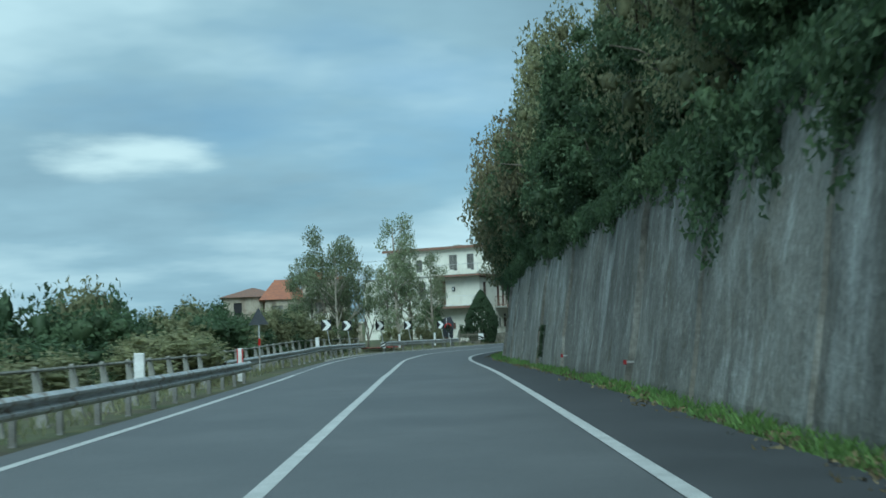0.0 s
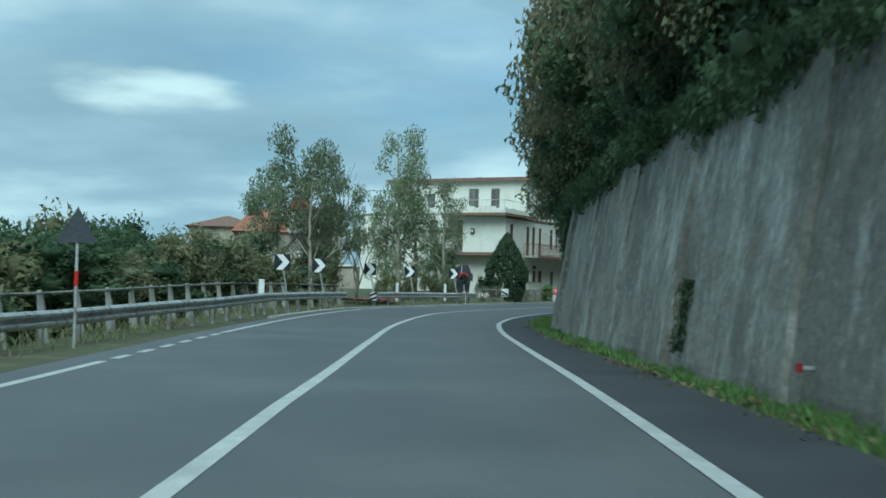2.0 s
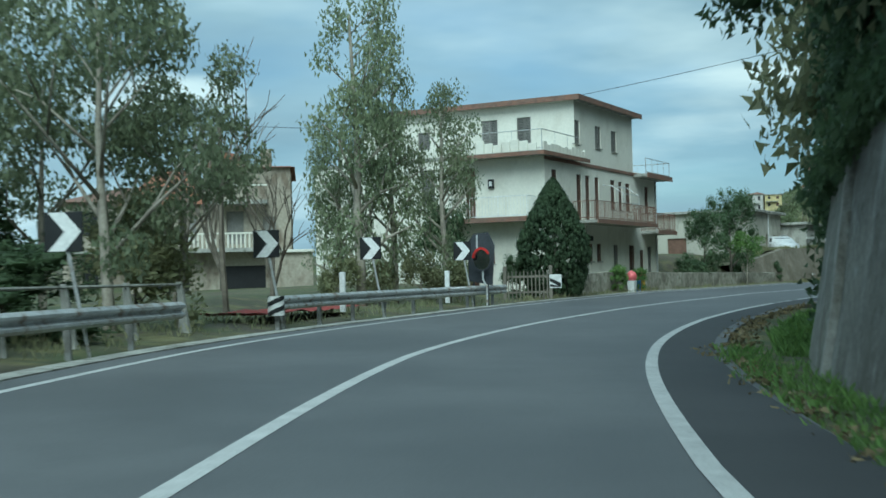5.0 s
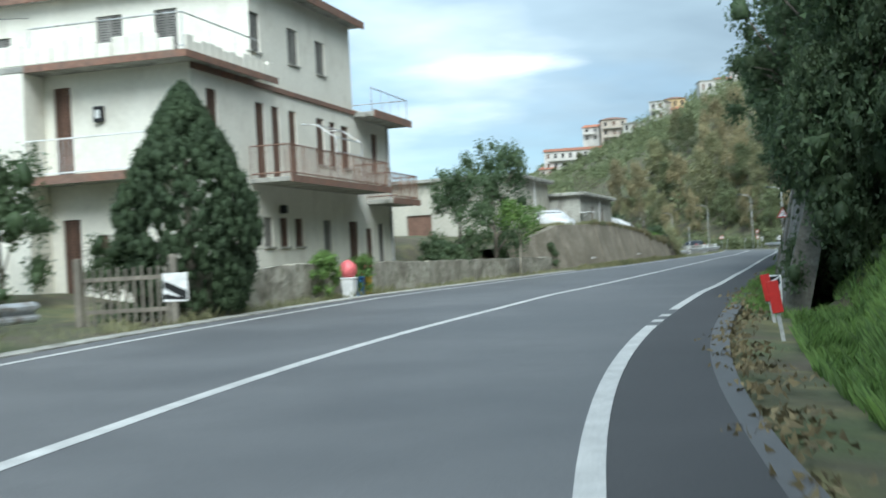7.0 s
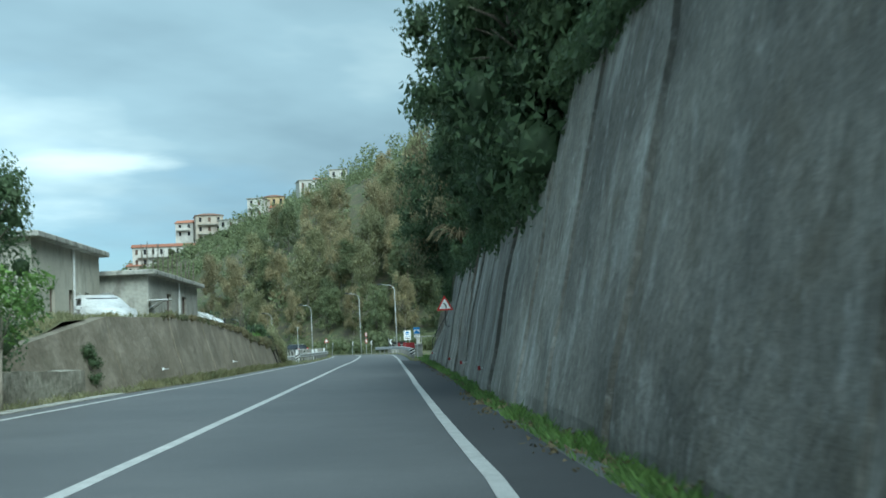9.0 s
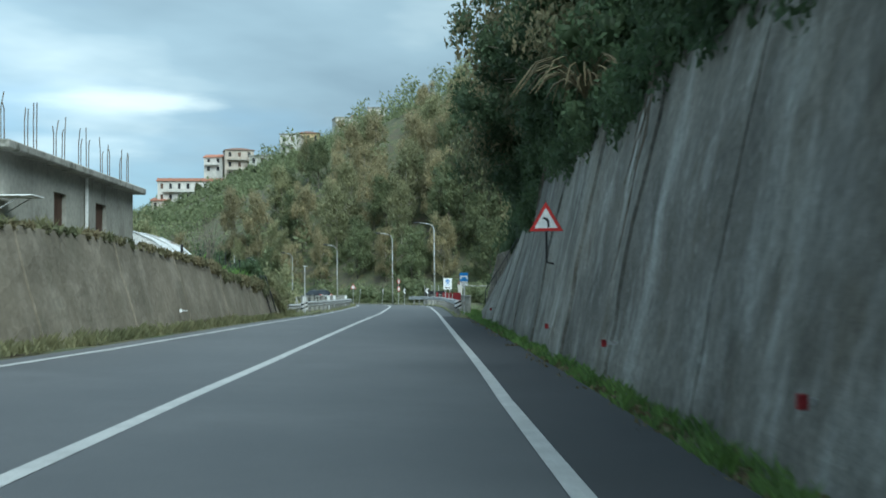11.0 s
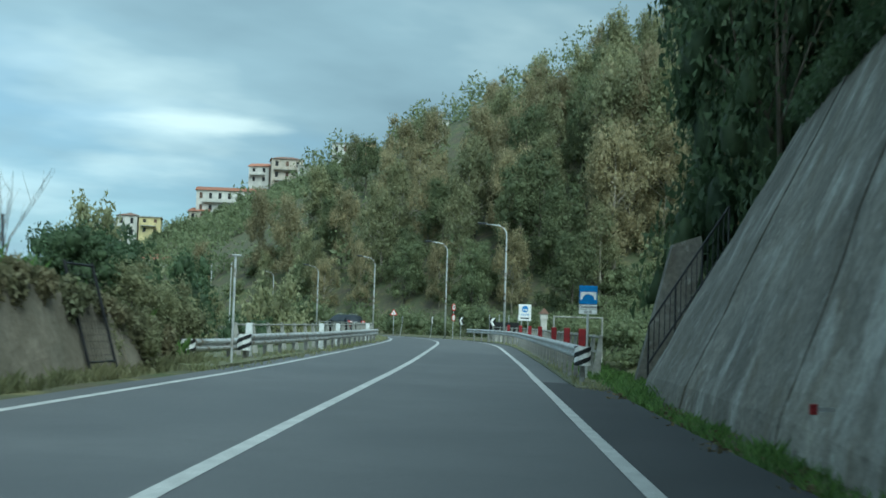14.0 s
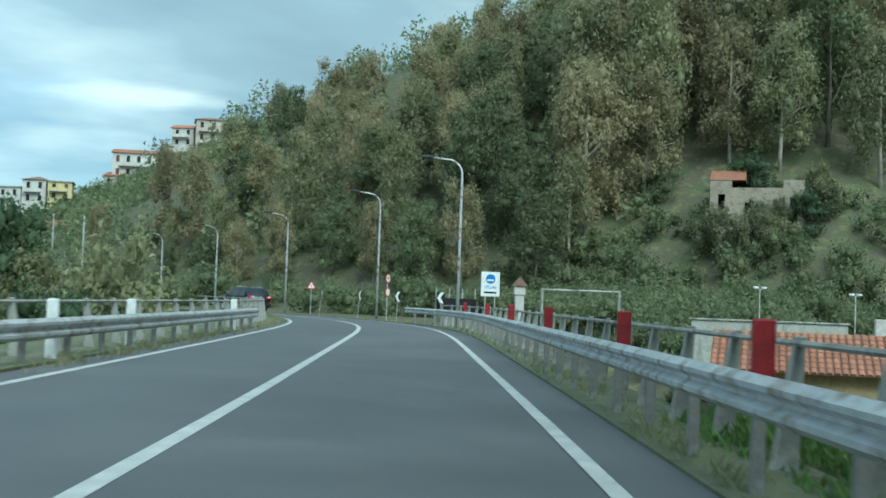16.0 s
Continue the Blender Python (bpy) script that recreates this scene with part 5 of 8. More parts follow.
def chevron(s, o, turn, flip, z=1.45, w=0.6, label="black sign with a white chevron"):
    t = thing("chevron_sign", Matrix.Translation(at(s, o)) @ pose(0, 0, 0, 0, 0, heading(s) + turn), label, "road sign", "chevron signs")
    part("panel", boxed((-w / 2, -0.012, z), (w / 2, 0.012, z + w), 0.008), M_BLACK, t)
    f = -1 if flip else 1
    a, q = w * 0.485, w / 2
    pts = [(-0.39 * w, q + a), (0.04 * w, q + a), (0.46 * w, q), (0.04 * w, q - a), (-0.39 * w, q - a), (0.03 * w, q)]
    pts = [(x * f, z + y) for x, y in pts]
    bm = bmesh.new()
    prism(bm, pts, -0.02, -0.013)
    part("arrow", bm, M_WHITE, t)
    bm = bmesh.new()
    tube(bm, [(0.05, 0.04, z + w * 0.9), (0.05, 0.04, z), (0.32, 0.25, -0.4)], 0.03, 8)
    part("post", bm, M_STEEL, t)
    return t


for s, o in ((68.0, -lane_l(68) - 1.2), (74.5, -lane_l(74) - 1.15), (82.3, -lane_l(82) - 1.1), (88.3, -lane_l(88) - 1.1), (94.8, -lane_l(95) - 1.1)):
    chevron(s, o, 4, False)
for s, o, turn in ((248.7, 6.0, 26), (255.3, 6.0, 34), (260.5, 6.0, 44), (265.2, 6.0, 54)):
    chevron(s, o, turn, True, 1.05)


def letters(text, size, mat, parent, m, name="lettering"):
    cu = bpy.data.curves.new(name, "FONT")
    cu.body, cu.size, cu.align_x, cu.align_y, cu.extrude, cu.offset = text, size, "CENTER", "CENTER", 0.001, size * 0.02
    tmp = bpy.data.objects.new(name, cu)
    scene.collection.objects.link(tmp)
    bpy.context.view_layer.update()
    me = bpy.data.meshes.new_from_object(tmp.evaluated_get(bpy.context.evaluated_depsgraph_get()))
    bpy.data.objects.remove(tmp)
    me.materials.clear()
    ob = linked(name, me, mat, parent)
    ob.matrix_basis = m
    return ob


def triangle_sign(m, size, z, label, front=True, down=0.0, bend=False, on_wall=False):
    t = thing("warning_sign", m, label, "road sign")
    h = size * 0.866

    def tri(k):
        return [(-size / 2 * k, z + h / 3 - h / 3 * k), (size / 2 * k, z + h / 3 - h / 3 * k), (0, z + h / 3 + h * 2 / 3 * k)]

    part("panel", prism(bmesh.new(), tri(1.0), -0.008, 0.008), M_BACK, t)
    if front:
        part("border", prism(bmesh.new(), tri(0.98), -0.012, -0.0085), M_RED, t)
        part("field", prism(bmesh.new(), tri(0.68), -0.016, -0.0125), M_WHITE, t)
        bm = bmesh.new()
        if bend:
            pts = [(0.07 * size, z + 0.12 * size), (0.07 * size, z + 0.28 * size), (0.02 * size, z + 0.36 * size), (-0.09 * size, z + 0.40 * size)]
            out = [(x + 0.035 * size, y + 0.01 * size) for x, y in pts] + [(x - 0.03 * size, y - 0.03 * size) for x, y in pts[::-1]]
            prism(bm, out, -0.02, -0.0165)
        else:
            prism(bm, [(-0.03 * size, z + 0.15 * size), (0.03 * size, z + 0.15 * size), (0.04 * size, z + 0.4 * size), (-0.04 * size, z + 0.4 * size)], -0.02, -0.0165)
        part("symbol", bm, M_BLACK, t)
    bm = bmesh.new()
    if on_wall:
        tube(bm, [(0, 0.03, z + 0.3), (0, 0.03, z - 0.58), (0.1, 0.22, z - 0.6)], 0.022, 8)
    else:
        tube(bm, [(0, 0.035, z + h * 0.9), (0, 0.035, -0.5 + down)], 0.03, 8)
    part("post", bm, M_DARK if on_wall else M_STEEL, t)
    return t


back_sign = triangle_sign(Matrix.Translation(at(44.5, -4.9, 0)) @ pose(0, 0, 0, 0, 0, heading(44)), 0.73, 1.82, "grey back of a triangular sign on a steel post", False)
part("band", tube(bmesh.new(), [(0, 0.035, 1.06), (0, 0.035, 1.32)], 0.04, 8), M_RED, back_sign, "red reflective band")
triangle_sign(Matrix.Translation(at(148.9, 4.93, 0)) @ pose(0, 0, 0, 0, 0, heading(149) - 12), 0.65, 2.31, "red-edged triangular bend warning sign on the wall", bend=True, on_wall=True)
triangle_sign(Matrix.Translation(at(268, 7.0, 0)) @ pose(0, 0, 0, 0, 0, -22), 0.7, 1.7, "red-edged triangular warning sign on a post")
t = thing("steel_post", Matrix.Translation(at(189.4, -3.62, 0)), "slim grey steel post with a small flat cap", "post")
part("shaft", tube(bmesh.new(), [(0, 0, -0.3), (0, 0, 2.6)], 0.03, 8), M_STEEL, t)
part("cap", boxed((-0.14, -0.05, 2.6), (0.14, 0.05, 2.64), 0.01), M_STEEL, t)


def bridge_sign(s, o):
    t = thing("bridge_sign", Matrix.Translation(at(s, o)) @ pose(0, 0, 0, 0, 0, heading(s)), "blue bridge sign with a white name plate", "road sign")
    w, z = 0.46, 1.78
    panel = part("panel", boxed((-w / 2, -0.01, z), (w / 2, 0.01, z + 0.47), 0.01), M_BLUE, t)
    arch = [(-0.2, z + 0.11), (-0.155, z + 0.11)]
    for i in range(1, 12):
        a = math.pi * (1 - i / 12)
        arch.append((0.155 * math.cos(a), z + 0.11 + 0.145 * math.sin(a)))
    arch += [(0.155, z + 0.11), (0.2, z + 0.11), (0.2, z + 0.31), (-0.2, z + 0.31)]
    part("symbol", prism(bmesh.new(), arch, -0.014, -0.0105), M_WHITE, panel)
    name = part("name_plate", boxed((-w / 2, -0.01, z - 0.13), (w / 2, 0.01, z - 0.015), 0.006), M_WHITE, t)
    letters("BONGIORNO", 0.088, M_BLACK, name, Matrix.Translation((0, -0.013, z - 0.073)) @ pose(0, 0, 0, 90, 0, 0))
    length = part("length_plate", boxed((-w / 2, -0.01, z - 0.25), (w / 2, 0.01, z - 0.14), 0.006), M_WHITE, t)
    letters("62 m", 0.095, M_BLACK, length, Matrix.Translation((0, -0.013, z - 0.197)) @ pose(0, 0, 0, 90, 0, 0))
    part("post", post(bmesh.new(), z + 0.4), M_STEEL, t)
    return t


bridge_sign(192.0, lane_r(192) + 1.55)


def notice_board(s, o):
    t = thing("notice_board", Matrix.Translation(at(s, o)) @ pose(0, 0, 0, 0, 0, heading(s)), "white notice board with a blue round emblem", "sign")
    w, z, h = 0.78, 1.45, 1.02
    panel = part("panel", boxed((-w / 2, -0.015, z), (w / 2, 0.015, z + h), 0.01), M_WHITE, t)
    ring = [(0.2 * math.cos(2 * math.pi * k / 20), z + 0.72 + 0.2 * math.sin(2 * math.pi * k / 20)) for k in range(20)]
    part("emblem", prism(bmesh.new(), ring, -0.019, -0.0155), M_BLUE, panel)
    part("emblem_wave", boxed((-0.14, -0.022, z + 0.64), (0.14, -0.0195, z + 0.71)), M_WHITE, panel)
    letters("VILLAS", 0.17, M_BLUE, panel, Matrix.Translation((0, -0.018, z + 0.38)) @ pose(0, 0, 0, 90, 0, 0))
    part("text_bar", boxed((-0.25, -0.018, z + 0.12), (0.25, -0.0155, z + 0.2)), M_BLACK, panel)
    for x in (-0.2, 0.2):
        part("post", post(bmesh.new(), z + 0.8, 0.025, x), M_STEEL, t)
    return t


notice_board(235.0, lane_r(235) + 2.0)


def round_signs(s, o, turn):
    t = thing("speed_sign", Matrix.Translation(at(s, o)) @ pose(0, 0, 0, 0, 0, heading(s) + turn), "two round red-edged signs on one post", "road sign")
    for z in (2.45, 1.6):
        def disc(r):
            return [(r * math.cos(2 * math.pi * k / 20), z + r * math.sin(2 * math.pi * k / 20)) for k in range(20)]
        p = part("disc", prism(bmesh.new(), disc(0.3), -0.008, 0.008), M_RED, t)
        part("field", prism(bmesh.new(), disc(0.22), -0.012, -0.0085), M_WHITE, p)
        if z > 2:
            letters("70", 0.26, M_BLACK, p, Matrix.Translation((0, -0.0135, z)) @ pose(0, 0, 0, 90, 0, 0))
    part("post", post(bmesh.new(), 2.7), M_STEEL, t)
    return t


round_signs(257.2, 6.2, 36)


def street_lamp(x, y, toward, h=8.2, z=0.0):
    t = thing("street_lamp", pose(x, y, z, 0, 0, toward), "tall steel street lamp with a curved arm", "street lamp", "street lamps")
    bm = bmesh.new()
    pts = [(0, 0, -0.4), (0, 0, h * 0.5), (0, 0, h * 0.9)]
    for k in range(1, 6):
        a = math.pi / 2 * k / 5
        pts.append((0, 0.75 * (1 - math.cos(a)), h * 0.9 + 0.7 * math.sin(a)))
    pts.append((0, 1.5, h * 0.9 + 0.78))
    tube(bm, pts, [0.085, 0.07, 0.055, 0.05, 0.045, 0.042, 0.04, 0.038, 0.035], 8)
    part("pole", bm, M_STEEL, t, smooth=True)
    bm = boxed((-0.12, 1.4, h * 0.9 + 0.74), (0.12, 2.0, h * 0.9 + 0.86), 0.04)
    part("head", bm, M_BACK, t)
    return t


for s, o, a, h in ((241.4, 5.0, 55, 8.0), (260.1, 7.0, 80, 8.0), (270.9, 7.0, 100, 7.0), (278.6, 7.0, 115, 6.2), (284.6, 7.0, 125, 5.6)):
    p = at(s, o)
    street_lamp(p.x, p.y, a, h)
for x, y, z, h in ((61.5, 243, -1.0, 6.3), (63.5, 244.5, -1.0, 6.4)):
    t = thing("pole", pose(x, y, z), "plain thin steel pole beyond the bridge", "pole", "plain poles")
    part("shaft", tube(bmesh.new(), [(0, 0, -0.3), (0, 0, h)], [0.06, 0.045], 8), M_STEEL, t)

# mirror, and the dark board behind it
t = thing("traffic_mirror", pose(0.2, 96.15, 0.1, 0, 0, -18), "round traffic mirror with a red hood on a bent post", "mirror")
ring = [(0.3 * math.cos(2 * math.pi * k / 24), 1.6 + 0.38 * math.sin(2 * math.pi * k / 24)) for k in range(24)]
rim = part("rim", prism(bmesh.new(), ring, -0.03, 0.03), M_BACK, t)
M_MIRROR = material("mirror_glass", (0.75, 0.77, 0.78), 0.14, 1.0, scale=1, fine=4, bump=0)
part("mirror", prism(bmesh.new(), [(x * 0.9, 1.6 + (z - 1.6) * 0.9) for x, z in ring], -0.036, -0.031), M_MIRROR, rim)
hood = [(0.31 * math.cos(a), 1.6 + 0.39 * math.sin(a)) for a in np.linspace(0.5, 3.0, 12)] + [(0.25 * math.cos(a), 1.6 + 0.32 * math.sin(a)) for a in np.linspace(3.0, 0.5, 12)]
part("hood", prism(bmesh.new(), hood, -0.12, -0.04), M_RED, rim)
part("post", tube(bmesh.new(), [(0, 0.06, 1.7), (0, 0.06, 0.95), (0.12, 0.08, 0.7), (0.12, 0.08, -0.4)], 0.035, 8), M_STEEL, t)
t = thing("sign_board", pose(0.14, 96.6, 0.25, 0, 0, -20), "dark grey back of a large road sign", "road sign")
bm = bmesh.new()
prism(bm, [(-0.4, 0.75), (0.42, 0.6), (0.52, 1.9), (0.3, 2.35), (-0.2, 2.3), (-0.42, 2.0)], -0.015, 0.015)
part("panel", bm, M_BACK, t)
part("stripe", boxed((-0.12, -0.022, 1.5), (-0.06, -0.016, 2.25)), M_STEEL, t)
for x in (-0.25, 0.25):
    part("post", post(bmesh.new(), 2.2, 0.025, x, 0.05), M_BACK, t)
t = thing("hazard_board", Matrix.Translation(at(103.9, 5.5, 0.05)) @ pose(0, 0, 0, 0, 0, heading(104) - 50) @ Matrix.Diagonal((0.7, 1, 0.76, 1)), "black and white diagonal hazard board by the wall", "road sign")
part("panel", boxed((-0.3, -0.012, 0.3), (0.3, 0.012, 0.95), 0.006), M_WHITE, t)
for k in (-1, 0, 1):
    part("stripe", prism(bmesh.new(), [(-0.28, 0.45 + k * 0.3 if k > -1 else 0.32), (0.28, 0.75 + k * 0.3 if k < 1 else 0.93), (0.28, min(0.93, 0.9 + k * 0.3)), (-0.28, min(0.93, 0.6 + k * 0.3))], -0.017, -0.013), M_BLACK, t)
part("post", post(bmesh.new(), 0.9, 0.03, 0, 0.04), M_STEEL, t)
t = thing("hazard_board", pose(2.95, 101.5, 0.3, 0, 0, -28), "small black and white hazard board on the wall end", "road sign")
part("panel", boxed((-0.24, -0.03, 0.35), (0.24, -0.01, 0.85), 0.006), M_WHITE, t)
for k in (0, 1):
    part("stripe", prism(bmesh.new(), [(-0.22, 0.72 - k * 0.22), (-0.22, 0.60 - k * 0.2), (0.22, 0.38), (0.22, 0.38 + 0.14 * (1 - k) + 0.02)], -0.036, -0.031), M_BLACK, t)

# ================= the house =================
HU, HV = Vector((0.45, 0.893, 0)).normalized(), Vector((-0.893, 0.45, 0)).normalized()
HOUSE_M = Matrix(((HU.x, HV.x, 0, 5.0), (HU.y, HV.y, 0, 115.2), (0, 0, 1, 0.15), (0, 0, 0, 1)))


def pierced(bm, axis, plane, a0, a1, z0, z1, holes, thick):
    """A wall in the plane axis = plane (0: u, 1: v), between a0 and a1, thick metres inwards (+), with holes (a, b, c, d)."""
    xs = sorted({a0, a1, *[h[0] for h in holes], *[h[1] for h in holes]})
    zs = sorted({z0, z1, *[h[2] for h in holes], *[h[3] for h in holes]})

    def v(a, z, d):
        return bm.verts.new((plane + d, a, z) if axis == 0 else (a, plane + d, z))

    def solid(i, j):
        if not (0 <= i < len(xs) - 1 and 0 <= j < len(zs) - 1):
            return False
        m, q = (xs[i] + xs[i + 1]) / 2, (zs[j] + zs[j + 1]) / 2
        return not any(h[0] < m < h[1] and h[2] < q < h[3] for h in holes)

    for i in range(len(xs) - 1):
        for j in range(len(zs) - 1):
            if not solid(i, j):
                continue
            p = [(xs[i], zs[j]), (xs[i + 1], zs[j]), (xs[i + 1], zs[j + 1]), (xs[i], zs[j + 1])]
            f, b = [v(a, z, 0) for a, z in p], [v(a, z, thick) for a, z in p]
            bm.faces.new(f)
            bm.faces.new(b[::-1])
            for k, (di, dj) in enumerate(((0, -1), (1, 0), (0, 1), (-1, 0))):
                if not solid(i + di, j + dj):
                    n = (k + 1) % 4
                    bm.faces.new((f[k], f[n], b[n], b[k]))
    bmesh.ops.remove_doubles(bm, verts=bm.verts, dist=0.0005)
    bmesh.ops.recalc_face_normals(bm, faces=bm.faces)
    return bm


def shutter(house, axis, plane, a, b, c, d, mat, name="window", out=-1):
    """Slatted double shutters in a frame, a little behind the wall's face."""
    w = part(name, bmesh.new(), None, house)
    me = w.data
    bm = bmesh.new()

    def bx(lo_a, hi_a, lo_z, hi_z, d0, d1):
        lo = (plane + d0, lo_a, lo_z) if axis == 0 else (lo_a, plane + d0, lo_z)
        hi = (plane + d1, hi_a, hi_z) if axis == 0 else (hi_a, plane + d1, hi_z)
        return box(bm, lo, hi)

    # black sheet painted in for the unlit room behind the slats
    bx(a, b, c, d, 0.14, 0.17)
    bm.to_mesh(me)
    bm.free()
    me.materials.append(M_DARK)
    mid = (a + b) / 2
    for lo, hi in ((a + 0.01, mid - 0.008), (mid + 0.008, b - 0.01)):
        bm = bmesh.new()

        def bx2(lo_a, hi_a, lo_z, hi_z, d0, d1):
            l = (plane + d0, lo_a, lo_z) if axis == 0 else (lo_a, plane + d0, lo_z)
            h = (plane + d1, hi_a, hi_z) if axis == 0 else (hi_a, plane + d1, hi_z)
            box(bm, l, h)

        bx2(lo, lo + 0.05, c, d, 0.05, 0.09)
        bx2(hi - 0.05, hi, c, d, 0.05, 0.09)
        z = c
        while z < d - 0.03:
            bx2(lo + 0.05, hi - 0.05, z, z + 0.055, 0.06, 0.085)
            z += 0.08
        part("shutter", bm, mat, w)
    bm = bmesh.new()
    l = (plane - 0.06, a - 0.06, c - 0.06) if axis == 0 else (a - 0.06, plane - 0.06, c - 0.06)
    h = (plane + 0.1, b + 0.06, c - 0.004) if axis == 0 else (b + 0.06, plane + 0.1, c - 0.004)
    if c > 0.6:
        part("sill", boxed(l, h, 0.008), M_KERBSTONE, w)
    else:
        bm.free()
    return w


def railing_bars(house, pts, z, h, mat, step=0.13, name="balcony_rail"):
    """An iron railing along the corner points pts (u, v)."""
    r = part(name, bmesh.new(), mat, house)
    bm = bmesh.new()
    for (u0, v0), (u1, v1) in zip(pts, pts[1:]):
        for zz in (z + h, z + 0.1):
            tube(bm, [(u0, v0, zz), (u1, v1, zz)], 0.022, 5)
        n = max(1, int(math.hypot(u1 - u0, v1 - v0) / step))
        for i in range(n + 1):
            u, v = u0 + (u1 - u0) * i / n, v0 + (v1 - v0) * i / n
            tube(bm, [(u, v, z), (u, v, z + h)], 0.02 if i % 9 == 0 else 0.009, 4, cap=False)
    bm.to_mesh(r.data)
    bm.free()
    return r


def build_house():
    house = thing("house", HOUSE_M, "three-storey cream plastered house with balconies and peeling red-brown trim", "house")
    F = -3.8
    # openings of the road side: (from, to, low, high)
    low = [(0.32, 0.94, 1.6, 2.48), (1.49, 2.1, 1.6, 2.48), (2.65, 3.3, 1.6, 2.48), (5.09, 5.8, 0.3, 2.46), (7.5, 8.4, 0.3, 2.46), (9.3, 9.95, 0.2, 2.22), (10.65, 11.3, 0.2, 2.42)]
    mid = [(-2.98, -2.33, 4.4, 5.88), (0.12, 0.75, 3.62, 5.85), (1.28, 1.87, 3.62, 5.85), (2.58, 3.18, 3.62, 5.85), (4.89, 5.55, 4.3, 5.85), (6.09, 6.65, 4.3, 5.83), (7.2, 7.95, 4.3, 5.8), (10.38, 11.05, 4.3, 5.8)]
    up = [(0.0 + 0.02, 0.72, 7.35, 8.5), (2.8, 3.63, 7.35, 8.48), (5.15, 5.96, 7.35, 8.45)]
    part("wall", pierced(bmesh.new(), 1, 0.0, F, 12.3, -0.3, 6.5, low + mid, 0.3), M_PLASTER, house)
    part("wall", pierced(bmesh.new(), 1, 0.0, 0.0, 8.5, 6.5, 9.45, up, 0.3), M_PLASTER, house)
    lowf = [(3.45, 3.98, -0.1, 2.55), (2.62, 2.92, 1.55, 2.1)]
    midf = [(3.56, 4.08, 3.65, 6.1)]
    upf = [(2.3, 3.05, 6.75, 8.82), (4.12, 5.0, 6.75, 8.82), (8.0, 8.7, 7.3, 8.5)]
    B = F - 0.95
    part("wall", pierced(bmesh.new(), 0, F, 0.3, 4.35, -0.3, 6.5, lowf + midf, 0.3), M_PLASTER, house)
    part("wall", pierced(bmesh.new(), 0, B, 4.35, 12.0, -0.3, 6.42, [(5.2, 5.95, 4.5, 6.05)], 0.3), M_PLASTER, house)
    part("wall", boxed((B + 0.3, 4.35, -0.3), (F + 0.3, 4.6, 6.42)), M_PLASTER, house)
    shutter(house, 0, B, 5.2, 5.95, 4.5, 6.05, M_SHUTTER_GREY)
    part("wall", pierced(bmesh.new(), 0, 0.0, 0.3, 12.0, 6.5, 9.45, upf, 0.3), M_PLASTER, house)
    part("wall", boxed((12.0, 0.3, -0.3), (12.3, 12.0, 6.5)), M_PLASTER, house)
    part("wall", boxed((F + 0.3, 11.7, -0.3), (12.0, 12.0, 6.5)), M_PLASTER, house)
    part("wall", boxed((8.2, 0.3, 6.5), (8.5, 12.0, 9.45)), M_PLASTER, house)
    part("wall", boxed((0.3, 11.7, 6.5), (8.2, 12.0, 9.45)), M_PLASTER, house)
    for z in (3.3, 6.38):
        part("floor_slab", boxed((F + 0.3, 0.3, z), (12.0, 11.7, z + 0.18)), M_KERBSTONE, house)
    for k, (a, b, c, d) in enumerate(low + mid + up):
        shutter(house, 1, 0.0, a, b, c, d, M_SHUTTER if d < 6.4 and (k % 3 or d > 5.7) else M_SHUTTER_GREY, "door" if c < 0.5 or (3.4 < c < 3.6) else "window")
    for a, b, c, d in lowf + midf:
        shutter(house, 0, F, a, b, c, d, M_SHUTTER, "window" if c > 1 and d < 3 else "door")
    for a, b, c, d in upf:
        shutter(house, 0, 0.0, a, b, c, d, M_SHUTTER_GREY)
    # roof with a red-brown eave
    roof = part("roof", boxed((-0.4, -0.4, 9.45), (8.9, 12.3, 9.62), 0.02), M_KERBSTONE, house)
    part("eave", boxed((-0.45, -0.45, 9.4), (8.95, -0.4, 9.66)), M_RED_TRIM, roof)
    part("eave", boxed((-0.45, -0.4, 9.4), (-0.4, 12.3, 9.66)), M_RED_TRIM, roof)
    part("chimney", boxed((2.5, 5.0, 9.62), (3.6, 5.7, 10.0), 0.02), M_KERBSTONE, roof)
    # string course
    part("string_course", boxed((F - 0.02, -0.07, 6.28), (12.35, -0.002, 6.44), 0.01), M_RED_TRIM, house)
    # terrace over the lower storeys
    terrace = part("terrace", boxed((F - 0.9, -0.35, 6.45), (0.0, 4.3, 6.62), 0.02), M_KERBSTONE, house)
    part("edge", boxed((F - 0.95, -0.4, 6.42), (F - 0.9, 4.3, 6.6)), M_RED_TRIM, terrace)
    part("terrace", boxed((B, 4.3, 6.43), (0.0, 12.0, 6.6), 0.02), M_KERBSTONE, house)
    part("edge", boxed((F - 0.9, -0.4, 6.42), (1.0, -0.35, 6.6)), M_RED_TRIM, terrace)
    r = random.Random(4)
    z0 = 6.62
    v = 0.0
    while v < 10.3:
        hgt = 0.34 + 0.3 * abs(math.sin(v * 1.7)) * r.uniform(0.6, 1.0)
        part("parapet_block", boxed((F - 0.86, v, z0), (F - 0.76, v + 0.42, z0 + hgt), 0.02), M_PLASTER, terrace)
        v += 0.44
    u = F - 0.7
    while u < 0.6:
        part("parapet_block", boxed((u, -0.3, z0), (u + 0.4, -0.2, z0 + 0.28 + 0.16 * r.random()), 0.02), M_PLASTER, terrace)
        u += 0.42
    railing_bars(terrace, [(F - 0.81, 4.2), (F - 0.81, -0.25), (0.0, -0.25)], 6.62, 0.95, M_STEEL, 1.2, "terrace_rail")
